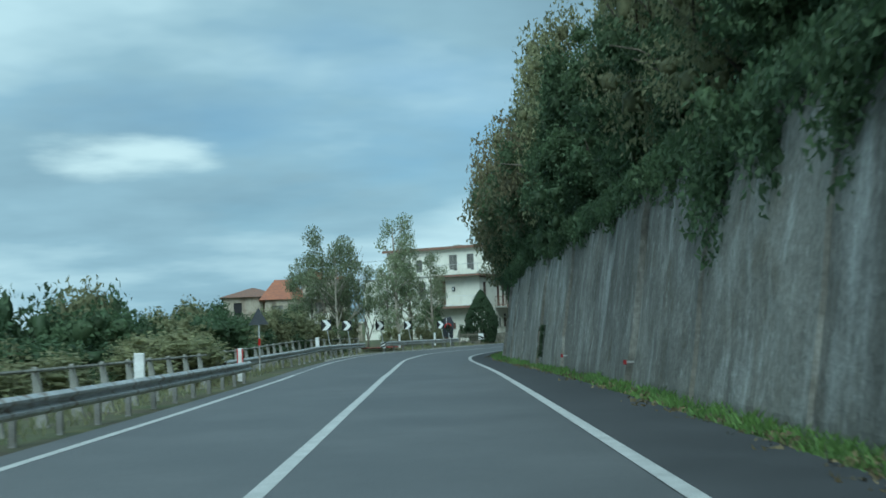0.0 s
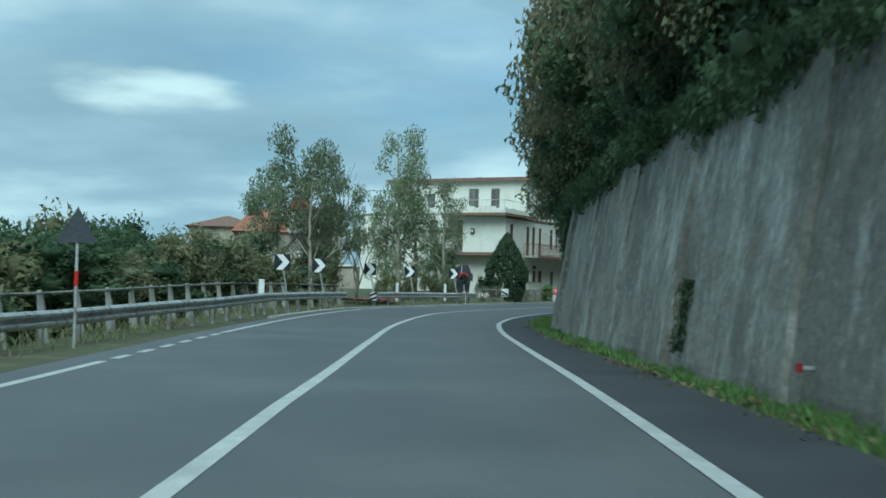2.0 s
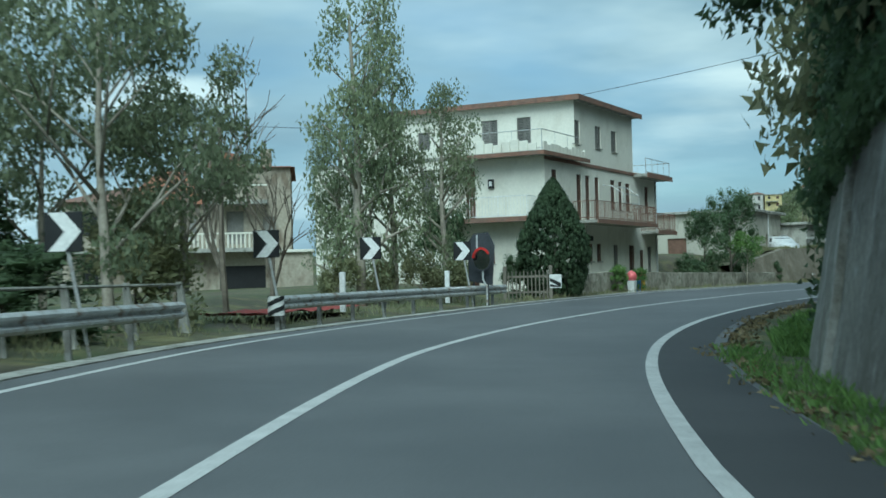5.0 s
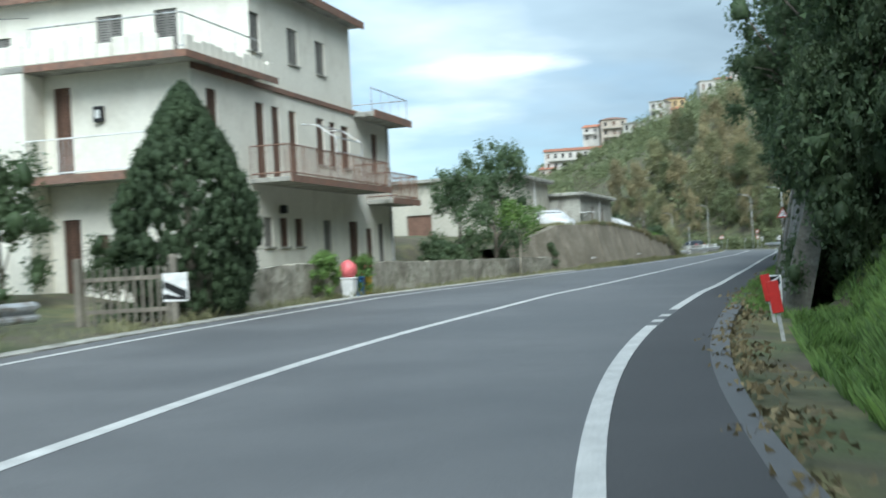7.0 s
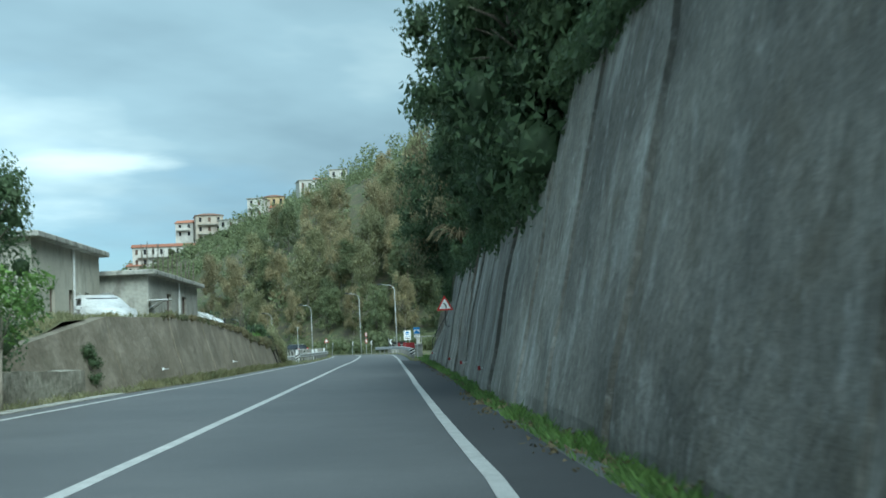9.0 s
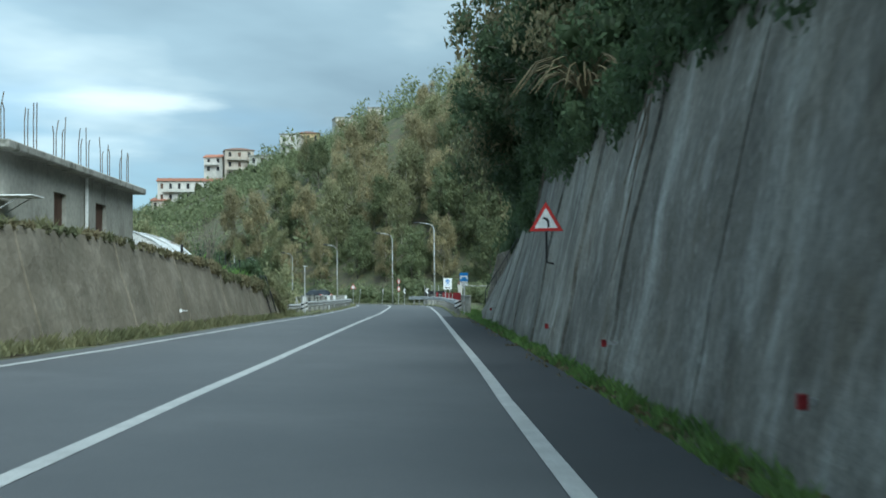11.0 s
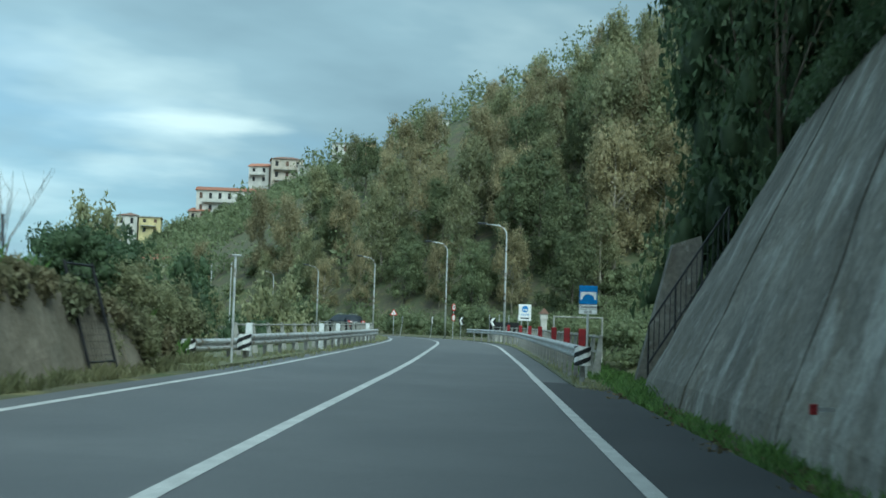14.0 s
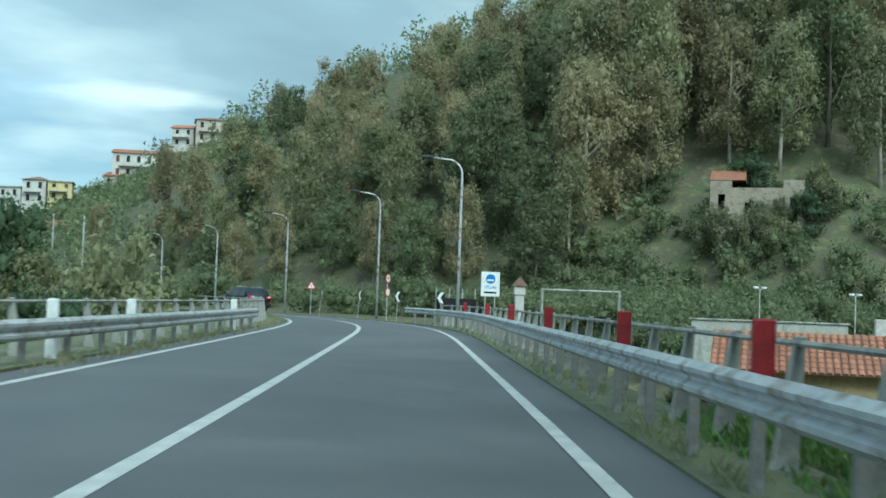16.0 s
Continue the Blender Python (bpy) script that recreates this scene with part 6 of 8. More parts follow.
    # second terrace at the far end
    terrace2 = part("terrace", boxed((8.5, -0.8, 6.2), (12.9, 8.0, 6.38), 0.02), M_KERBSTONE, house)
    part("edge", boxed((8.5, -0.85, 6.16), (12.95, -0.8, 6.42)), M_RED_TRIM, terrace2)
    railing_bars(terrace2, [(8.6, -0.7), (12.8, -0.7), (12.8, 6)], 6.38, 0.85, M_STEEL, 0.9, "terrace_rail")
    # road-side balcony
    balc = part("balcony", boxed((-0.45, -1.25, 3.42), (8.55, 0.0, 3.56), 0.015), M_KERBSTONE, house)
    part("edge", boxed((-0.47, -1.3, 3.4), (8.57, -1.25, 3.6)), M_RED_TRIM, balc)
    railing_bars(balc, [(-0.4, 0), (-0.4, -1.2), (8.5, -1.2), (8.5, 0)], 3.58, 0.9, M_RED_TRIM, 0.12)
    balc = part("balcony", boxed((9.6, -1.0, 3.1), (12.9, 0.0, 3.26), 0.015), M_KERBSTONE, house)
    part("edge", boxed((9.58, -1.05, 3.08), (12.92, -1.0, 3.3)), M_RED_TRIM, balc)
    railing_bars(balc, [(9.65, 0), (9.65, -0.95), (12.85, -0.95), (12.85, 0)], 3.28, 0.95, M_RED_TRIM, 0.12)
    # canopy frame above the balcony
    bm = bmesh.new()
    for u in (3.6, 6.0):
        tube(bm, [(u, -1.15, 3.4), (u, -1.15, 5.0), (u, -0.5, 5.45), (u, -0.02, 5.5)], 0.025, 5)
    for v, z in ((-1.15, 5.0), (-0.5, 5.45), (-1.15, 4.55)):
        tube(bm, [(3.6, v, z), (6.0, v, z)], 0.02, 5)
    part("canopy_frame", bm, M_STEEL, house)
    # front balcony
    balc = part("balcony", boxed((F - 1.1, 0.4, 3.46), (F, 4.34, 3.62), 0.015), M_KERBSTONE, house)
    part("edge", boxed((F - 1.14, 0.4, 3.44), (F - 1.1, 4.34, 3.66)), M_RED_TRIM, balc)
    railing_bars(balc, [(F, 0.45), (F - 1.05, 0.45), (F - 1.05, 4.3)], 3.62, 0.98, M_WHITE, 0.16)
    lamp = part("wall_lamp", boxed((F - 0.14, 2.55, 5.08), (F, 2.83, 5.5), 0.02), M_BLACK, house)
    part("glass", boxed((F - 0.16, 2.62, 5.18), (F - 0.141, 2.76, 5.4)), M_WHITE, lamp)
    part("wall_lamp", boxed((1.5, -0.2, 2.6), (1.7, 0.0, 2.85), 0.03), M_BLACK, house)
    part("drain_pipe", tube(bmesh.new(), [(12.15, -0.06, 0), (12.15, -0.06, 6.2)], 0.05, 8), M_STEEL, house)
    return house


build_house()


# ================= yard wall, gate, bins =================
def yard_wall():
    wall = tagged(new("wall_yard"), "low rough stone and mortar wall with weathered patches along the yard", "wall", kind="structure")
    r = random.Random(12)
    s = 103.2
    M_RUBBLE = material("rubble_mortar", (0.42, 0.395, 0.33), 0.95, second=(0.22, 0.20, 0.16), scale=1.6, fine=7, bump=0.8, third=(0.17, 0.165, 0.12), rand=0.05, bump_d=0.05)
    while s < 138:
        e = s + r.uniform(1.4, 2.4)
        h = 0.92 + 0.1 * noise.noise(Vector((s * 0.7, 0, 2)))
        vs = []
        n = 3
        for back in (0, 1):
            for j in range(4):
                for i in range(n):
                    u = s + (e - s - 0.004) * i / (n - 1)
                    o = -lane_l(u) - 1.5 - back * 0.35 + (0 if back else 0.05 * noise.noise(Vector((u * 0.9, j * 0.6, 5))))
                    vs.append(at(u, o, -0.2 + (h + 0.2 + r.uniform(-0.03, 0.03) * (j == 3)) * j / 3))
        N = 4 * n
        fs = []
        for j in range(3):
            for i in range(n - 1):
                a = j * n + i
                fs += [(a, a + n, a + n + 1, a + 1), (N + a, N + a + 1, N + a + n + 1, N + a + n)]
        for i in range(n - 1):
            a = 3 * n + i
            fs.append((a, N + a, N + a + 1, a + 1))
        for j in range(3):
            a, b = j * n, j * n + n - 1
            fs += [(a, N + a, N + a + n, a + n), (b, b + n, N + b + n, N + b)]
        linked("stone", mesh_of("stone", vs, fs), M_RUBBLE, wall)
        s = e


yard_wall()
gp = Vector((2.0, 103.2, 0.15))
gate = thing("gate", Matrix.Translation(gp) @ pose(0, 0, 0, 0, 0, heading(99) + 15), "weathered grey wooden picket gate", "gate")
bm0 = boxed((-0.022, -0.015, 0.05), (0.022, 0.015, 1.12), 0.005)
me0 = bpy.data.meshes.new("picket")
bm0.to_mesh(me0)
bm0.free()
M_OLDWOOD = material("old_wood", (0.25, 0.225, 0.185), 0.85, second=(0.16, 0.145, 0.12), scale=3, fine=20, bump=0.3, streak=0.6, rand=0.15)
for k in range(11):
    ob = linked("picket", me0, M_OLDWOOD, gate)
    ob.matrix_basis = pose(-0.75 + k * 0.15, 0, (k * 7 % 5) * 0.012)
for z in (0.3, 0.9):
    part("rail", boxed((-0.8, 0.02, z), (0.8, 0.05, z + 0.08), 0.006), M_OLDWOOD, gate)
part("post", boxed((-0.95, -0.08, -0.2), (-0.82, 0.06, 1.35), 0.012), M_OLDWOOD, gate)
part("post", boxed((0.82, -0.08, -0.2), (0.95, 0.06, 1.35), 0.012), M_OLDWOOD, gate)
for s, mat, bag, label in ((111.7, M_WHITE, True, "white bin with a pink bag on top"), (112.25, M_BLUE, False, "dark blue bin by the yard wall"), (112.8, M_YELLOW, True, "yellow bin with pink bags on top")):
    t = thing("bin", Matrix.Translation(at(s, -lane_l(s) - 1.12)) @ pose(0, 0, 0, 0, 0, heading(s)), label, "bin", "waste bins")
    bm = boxed((-0.17, -0.2, 0), (0.17, 0.2, 0.5), 0.025)
    for v in bm.verts:
        k = 0.82 + 0.18 * v.co.z / 0.5
        v.co.x, v.co.y = v.co.x * k, v.co.y * k
    part("body", bm, mat, t)
    part("lid", boxed((-0.185, -0.215, 0.5), (0.185, 0.215, 0.55), 0.02), mat, t)
    if bag:
        M_BAG = material("pink_bag", (0.75, 0.16, 0.17), 0.4, scale=6, fine=14, bump=0.5)
        cs = bmesh.new()
        bmesh.ops.create_icosphere(cs, subdivisions=3, radius=0.22)
        for v in cs.verts:
            v.co *= 1 + 0.22 * noise.noise(v.co * 7 + Vector((s, 0, 0)))
            v.co.z = v.co.z * 1.05 + 0.76
        part("bag", cs, M_BAG, t, smooth=True)

# ================= sheds and yard things =================


def shed(m, length, depth, height, label, mat, doors, windows, rebar=False):
    """A flat-roofed outbuilding. Local x runs along its road side, y goes away from the road; the gable to the left holds a door."""
    t = thing("shed", m, label, "shed")
    part("wall", pierced(bmesh.new(), 1, 0.0, 0.0, length, -0.4, height, windows, 0.25), mat, t)
    part("wall", pierced(bmesh.new(), 0, 0.0, 0.25, depth, -0.4, height, doors, 0.25), mat, t)
    part("wall", boxed((length - 0.25, 0.25, -0.4), (length, depth, height)), mat, t)
    part("wall", boxed((0.25, depth - 0.25, -0.4), (length - 0.25, depth, height)), mat, t)
    part("roof", boxed((-0.35, -0.35, height), (length + 0.35, depth + 0.35, height + 0.2), 0.03), M_KERBSTONE, t)
    for a, b, c, d in windows:
        w = part("window", boxed((a, 0.12, c), (b, 0.16, d)), M_SHUTTER, t)
        part("sill", boxed((a - 0.05, -0.05, c - 0.07), (b + 0.05, 0.1, c - 0.004)), M_KERBSTONE, w)
    for a, b, c, d in doors:
        part("door", boxed((0.1, a, c), (0.15, b, d)), M_SHUTTER, t)
    part("drain_pipe", tube(bmesh.new(), [(length * 0.55, -0.06, 0), (length * 0.55, -0.06, height)], 0.05, 6), M_WHITE, t)
    if rebar:
        r = random.Random(8)
        for i in range(6):
            x = 0.4 + (length - 0.8) * i / 5
            for k in range(4):
                bm = bmesh.new()
                px, py = x + (k % 2) * 0.22, 0.1 + (k // 2) * 0.22
                tube(bm, [(px, py, height + 0.1), (px + r.uniform(-0.03, 0.03), py, height + 1.0), (px + r.uniform(-0.08, 0.08), py + r.uniform(-0.05, 0.05), height + r.uniform(1.1, 1.5))], 0.014, 4)
                part("rebar", bm, M_BARK, t)
    return t


M_SHED = material("beige_render", (0.50, 0.475, 0.40), 0.92, second=(0.42, 0.40, 0.335), scale=0.6, fine=7, bump=0.25, streak=0.5, third=(0.34, 0.325, 0.27), grit=0.08)


def side_frame(x, y, z):
    return Matrix(((0.47, -0.883, 0, x), (0.883, 0.47, 0, y), (0, 0, 1, z), (0, 0, 0, 1)))


shed(side_frame(19.4, 141.2, 0.3), 8.9, 9.5, 4.9, "pale beige rendered shed with a flat roof and dark door", M_SHED, [(4.6, 6.0, 0.2, 3.2)], [(2.0, 2.6, 2.2, 3.4), (4.4, 5.0, 2.2, 3.4), (6.6, 7.2, 2.2, 3.4)])
shed(side_frame(25.46, 148.8, 1.7), 12.0, 8.0, 2.75, "unfinished grey block building with rusty rebar on the roof", M_PLASTER_GREY, [(2.5, 4.2, 1.0, 2.2)], [(3.9, 4.95, 0.7, 2.15), (7.7, 8.85, 0.7, 2.15)], True)
t = thing("canopy", side_frame(25.46, 148.8, 3.4), "small white corrugated canopy fixed to the grey wall", "canopy")
wave = [(-0.4 + k * 0.05, 0.02 * (k % 2)) for k in range(19)]
bm = prism(bmesh.new(), wave + [(x, z - 0.012) for x, z in wave[::-1]], -0.85, -0.03)
part("sheet", bm, M_WHITE, t)
for x in (-0.3, 0.4):
    part("bracket", tube(bmesh.new(), [(x, -0.02, -0.35), (x, -0.6, 0.0)], 0.015, 5), M_STEEL, t)


def tunnel(x, y, z, turn, length, width, h):
    t = thing("greenhouse", pose(x, y, z, 0, 0, turn), "white plastic tunnel greenhouse", "greenhouse", "plastic greenhouses")
    bm = bmesh.new()
    n = 12
    pts = [(width / 2 * math.cos(math.pi * k / n), h * math.sin(math.pi * k / n) ** 0.8) for k in range(n + 1)]
    prism(bm, pts, 0, length)
    part("cover", bm, M_WHITE, t)
    for y0 in np.arange(0, length + 0.1, 2.0):
        b2 = bmesh.new()
        tube(b2, [(px * 1.01, float(y0), pz * 1.01) for px, pz in pts], 0.03, 5)
        part("hoop", b2, M_STEEL, t)
    return t


p = at(167.5, -8.7)
tunnel(p.x, p.y, 1.3, -28, 5.0, 6.0, 2.25)
# dark post beside the greenhouse
t = thing("fence_post", Matrix.Translation(at(168.9, -5.9, 2.2)), "dark square post beside the greenhouse", "post")
part("post", boxed((-0.04, -0.04, -0.6), (0.04, 0.04, 0.75), 0.01), M_DARK, t)
# torn white netting on thin stakes along the top of the bank
t = thing("net_fence", Matrix.Translation(at(171.5, -5.6, 1.6)), "torn white garden netting on thin dark stakes", "fence")
base = at(171.5, -5.6, 1.6)
r = random.Random(91)
vs, fs = [], []
n = 40
for i in range(n + 1):
    q = 171.5 + 9.8 * i / n
    for j in range(5):
        sag = 0.12 * noise.noise(Vector((i * 0.35, j * 0.5, 4)))
        top = 0.95 - 0.35 * i / n + 0.16 * noise.noise(Vector((i * 0.4, 0, 9)))
        vs.append(at(q, -5.6 - 0.5 * j / 4 + sag, 1.6 + top * (0.15 + 0.85 * math.sin(j / 4 * 1.57)) - 0.15) - base)
for i in range(n):
    for j in range(4):
        if r.random() > 0.12:
            a = i * 5 + j
            fs.append((a, a + 5, a + 6, a + 1))
net = linked("net", mesh_of("net", vs, fs), M_WHITE, t)
net.modifiers.new("thick", "SOLIDIFY").thickness = 0.01
for k in range(8):
    q = 171.7 + k * 1.35
    part("stake", tube(bmesh.new(), [at(q, -5.7, 1.3) - base, at(q + r.uniform(-0.15, 0.15), -5.75, 2.5 + r.uniform(0, 0.5)) - base], 0.022, 5), M_DARK, t)


def small_car(name, m, paint, label, scale=1.0, lights=True):
    """A compact five-door crossover; local +y is ahead, the rear faces -y."""
    t = thing(name, m, label, "car")
    L, W, H = 4.35, 1.78, 1.6
    side = [(-2.12, 0.42), (-2.17, 0.62), (-2.12, 0.98), (-1.98, 1.08), (-1.70, 1.52), (-1.2, 1.60), (0.2, 1.58), (0.75, 1.42), (1.25, 1.05), (1.85, 0.95), (2.1, 0.72), (2.15, 0.42), (1.9, 0.28), (-1.95, 0.28)]
    bm = bmesh.new()

    def half(y, z):
        w = W / 2
        if z > 1.0:
            w -= (z - 1.0) * 0.36
        if abs(y) > 1.7:
            w -= (abs(y) - 1.7) * 0.22
        if z < 0.45:
            w -= 0.04
        return w

    l = [bm.verts.new((-half(y, z), y, z)) for y, z in side]
    r = [bm.verts.new((half(y, z), y, z)) for y, z in side]
    bm.faces.new(l)
    bm.faces.new(r[::-1])
    for i in range(len(side)):
        j = (i + 1) % len(side)
        bm.faces.new((l[i], r[i], r[j], l[j]))
    bmesh.ops.recalc_face_normals(bm, faces=bm.faces)
    bmesh.ops.bevel(bm, geom=bm.edges[:], offset=0.05, segments=2, affect="EDGES", clamp_overlap=True)
    body = part("body", bm, paint, t, smooth=True)
    glass = M_CARGLASS
    part("rear_window", prism(bmesh.new(), [(-0.66, 0), (0.66, 0), (0.56, 0.42), (-0.56, 0.42)], -0.012, 0.012), glass, t).matrix_basis = pose(0, -1.93, 1.11, -35, 0, 0)
    part("windscreen", prism(bmesh.new(), [(-0.7, 0), (0.7, 0), (0.58, 0.56), (-0.58, 0.56)], -0.012, 0.012), glass, t).matrix_basis = pose(0, 1.16, 1.10, 54, 0, 0)
    for sx in (-1, 1):
        b2 = bmesh.new()
        for y0, y1, y2, y3 in ((-1.55, -0.72, -0.78, -1.4), (-0.66, 0.25, 0.2, -0.7), (0.31, 0.98, 0.62, 0.28)):
            v = [b2.verts.new((sx * (half(y, z) + 0.006), y, z)) for y, z in ((y0, 1.04), (y1, 1.04), (y2, 1.44), (y3, 1.44))]
            b2.faces.new(v)
        part("side_window", b2, glass, t)
        part("mirror", boxed((sx * 0.86 - 0.08, 0.75, 1.0), (sx * 0.86 + 0.12 * sx + 0.08, 0.9, 1.16), 0.03), paint, t)
        b3 = bmesh.new()
        prism(b3, [(0.44, 0.9), (0.8, 0.92), (0.84, 1.02), (0.74, 1.1), (0.5, 1.0)], -2.2, -2.0)
        for v in b3.verts:
            v.co.x *= sx
        bmesh.ops.recalc_face_normals(b3, faces=b3.faces)
        tl = part("tail_light", b3, M_RED, t)
        part("lens", boxed((sx * 0.62 - 0.09, -2.215, 0.97), (sx * 0.62 + 0.09, -2.195, 1.03), 0.01), M_WHITE, tl)
        part("reflector", boxed((sx * 0.68 - 0.07, -2.2, 0.58), (sx * 0.68 + 0.07, -2.17, 0.64), 0.01), M_RED, t)
        part("roof_rail", tube(bmesh.new(), [(sx * 0.6, -1.3, 1.58), (sx * 0.6, -1.2, 1.66), (sx * 0.6, 0.1, 1.65), (sx * 0.6, 0.25, 1.57)], 0.02, 6), M_STEEL, t)
        for y in (-1.3, 1.32):
            b4 = bmesh.new()
            bmesh.ops.create_cone(b4, cap_ends=True, segments=24, radius1=0.34, radius2=0.34, depth=0.22, matrix=pose(sx * 0.76, y, 0.34, 0, 90, 0))
            bmesh.ops.bevel(b4, geom=[e for e in b4.edges if e.is_boundary or len(e.link_faces[0].verts) > 4 or len(e.link_faces[-1].verts) > 4], offset=0.04, segments=2, affect="EDGES")
            wheel = part("wheel", b4, M_TYRE, t)
            b5 = bmesh.new()
            bmesh.ops.create_cone(b5, cap_ends=True, segments=20, radius1=0.21, radius2=0.19, depth=0.03, matrix=pose(sx * 0.875, y, 0.34, 0, 90, 0))
            part("rim", b5, M_STEEL, wheel)
    bump_ = part("bumper", boxed((-0.82, -2.2, 0.34), (0.82, -2.02, 0.66), 0.06), M_BLACK, t)
    plate = part("number_plate", boxed((-0.26, -2.21, 0.78), (0.26, -2.17, 0.9), 0.008), M_WHITE, t)
    part("text_bar", boxed((-0.19, -2.216, 0.815), (0.19, -2.211, 0.865)), M_BLACK, plate)
    part("emblem", boxed((-0.05, -2.19, 0.96), (0.05, -2.13, 1.02), 0.01), M_STEEL, t)
    return t


M_CARPAINT = material("black_car_paint", (0.018, 0.022, 0.028), 0.25, 0.0, scale=1.5, fine=20, bump=0.0, spec=0.7)
M_CARWHITE = material("white_car_paint", (0.75, 0.76, 0.76), 0.3, scale=1.5, fine=20, bump=0.0, spec=0.6)
M_CARGLASS = material("car_glass", (0.012, 0.014, 0.016), 0.08, 0.0, scale=1, fine=5, bump=0.0, spec=0.8)
M_TYRE = material("tyre_rubber", (0.02, 0.02, 0.02), 0.85, scale=4, fine=30, bump=0.2)
small_car("car", Matrix.Translation(at(268, 1.75, 0.004)) @ pose(0, 0, 0, 0, 0, heading(268)), M_CARPAINT, "black compact crossover car seen from behind on the road")
small_car("car", side_frame(22.6, 146.0, 1.95) @ pose(0, 0, 0, 0, 0, 125), M_CARWHITE, "white car parked in the yard between the sheds")


# ================= stair between the walls =================
stair = thing("stair", Matrix.Translation(at(187.75, 6.4)) @ pose(0, 0, 0, 0, 0, heading(187)), "narrow concrete stair climbing between the walls", "stair")
for k in range(18):
    part("step", boxed((k * 0.3, -1.9, k * 0.19 - 0.6), (k * 0.3 + 0.34, 1.9, k * 0.19 + 0.19), 0.01), M_CONCRETE, stair)
railing = thing("railing", Matrix.Translation(at(188.0, 5.84, 0.25)) @ pose(0, 0, 0, 0, 0, heading(188)), "black iron stair railing with thin bars", "railing")
slope_bar = lambda z: tube(bmesh.new(), [(0, 0, z), (1.7, 0, z + 2.65)], 0.025, 6)
for z in (1.05, 0.2):
    part("rail", slope_bar(z), M_BLACK, railing)
for k in range(16):
    x = k * 1.7 / 15
    part("bar", tube(bmesh.new(), [(x, 0, x * 1.56 + (0.2 if k % 5 else -0.1)), (x, 0, x * 1.56 + 1.05)], 0.012 if k % 5 else 0.025, 5), M_BLACK, railing)

# ================= far houses =================
M_YELLOW_WALL = material("yellow_plaster", (0.62, 0.52, 0.27), 0.9, scale=0.6, fine=6, bump=0.15, streak=0.5, third=(0.45, 0.38, 0.22))
M_ORANGE_WALL = material("ochre_plaster", (0.56, 0.43, 0.24), 0.9, scale=0.6, fine=6, bump=0.15, streak=0.5)
M_BEIGE_WALL = material("beige_plaster", (0.54, 0.475, 0.40), 0.9, scale=0.6, fine=6, bump=0.15, streak=0.5, third=(0.38, 0.3, 0.23))
M_BROWN_WALL = material("weathered_brown_plaster", (0.43, 0.385, 0.31), 0.92, second=(0.33, 0.29, 0.23), scale=0.5, fine=6, bump=0.25, streak=0.5, third=(0.2, 0.16, 0.12))
M_WHITE_WALL = material("white_plaster", (0.62, 0.59, 0.54), 0.9, scale=0.5, fine=6, bump=0.15, streak=0.5, third=(0.48, 0.46, 0.42))
WALLS = {"Y": M_YELLOW_WALL, "O": M_ORANGE_WALL, "B": M_BEIGE_WALL, "W": M_WHITE_WALL, "G": M_PLASTER_GREY, "R": M_BROWN_WALL}


def tiled(w, d, z, rise, hip=0.0, over=0.4):
    """A pitched roof with its ridge along x."""
    bm = bmesh.new()
    x, y = w / 2 + over, d / 2 + over
    a = [bm.verts.new(p) for p in ((-x, -y, z), (x, -y, z), (x, y, z), (-x, y, z))]
    r = [bm.verts.new((-x + hip, 0, z + rise)), bm.verts.new((x - hip, 0, z + rise))]
    for f in ((a[0], a[1], r[1], r[0]), (a[2], a[3], r[0], r[1]), (a[1], a[2], r[1]), (a[3], a[0], r[0]), (a[3], a[2], a[1], a[0])):
        bm.faces.new(f)
    return bm


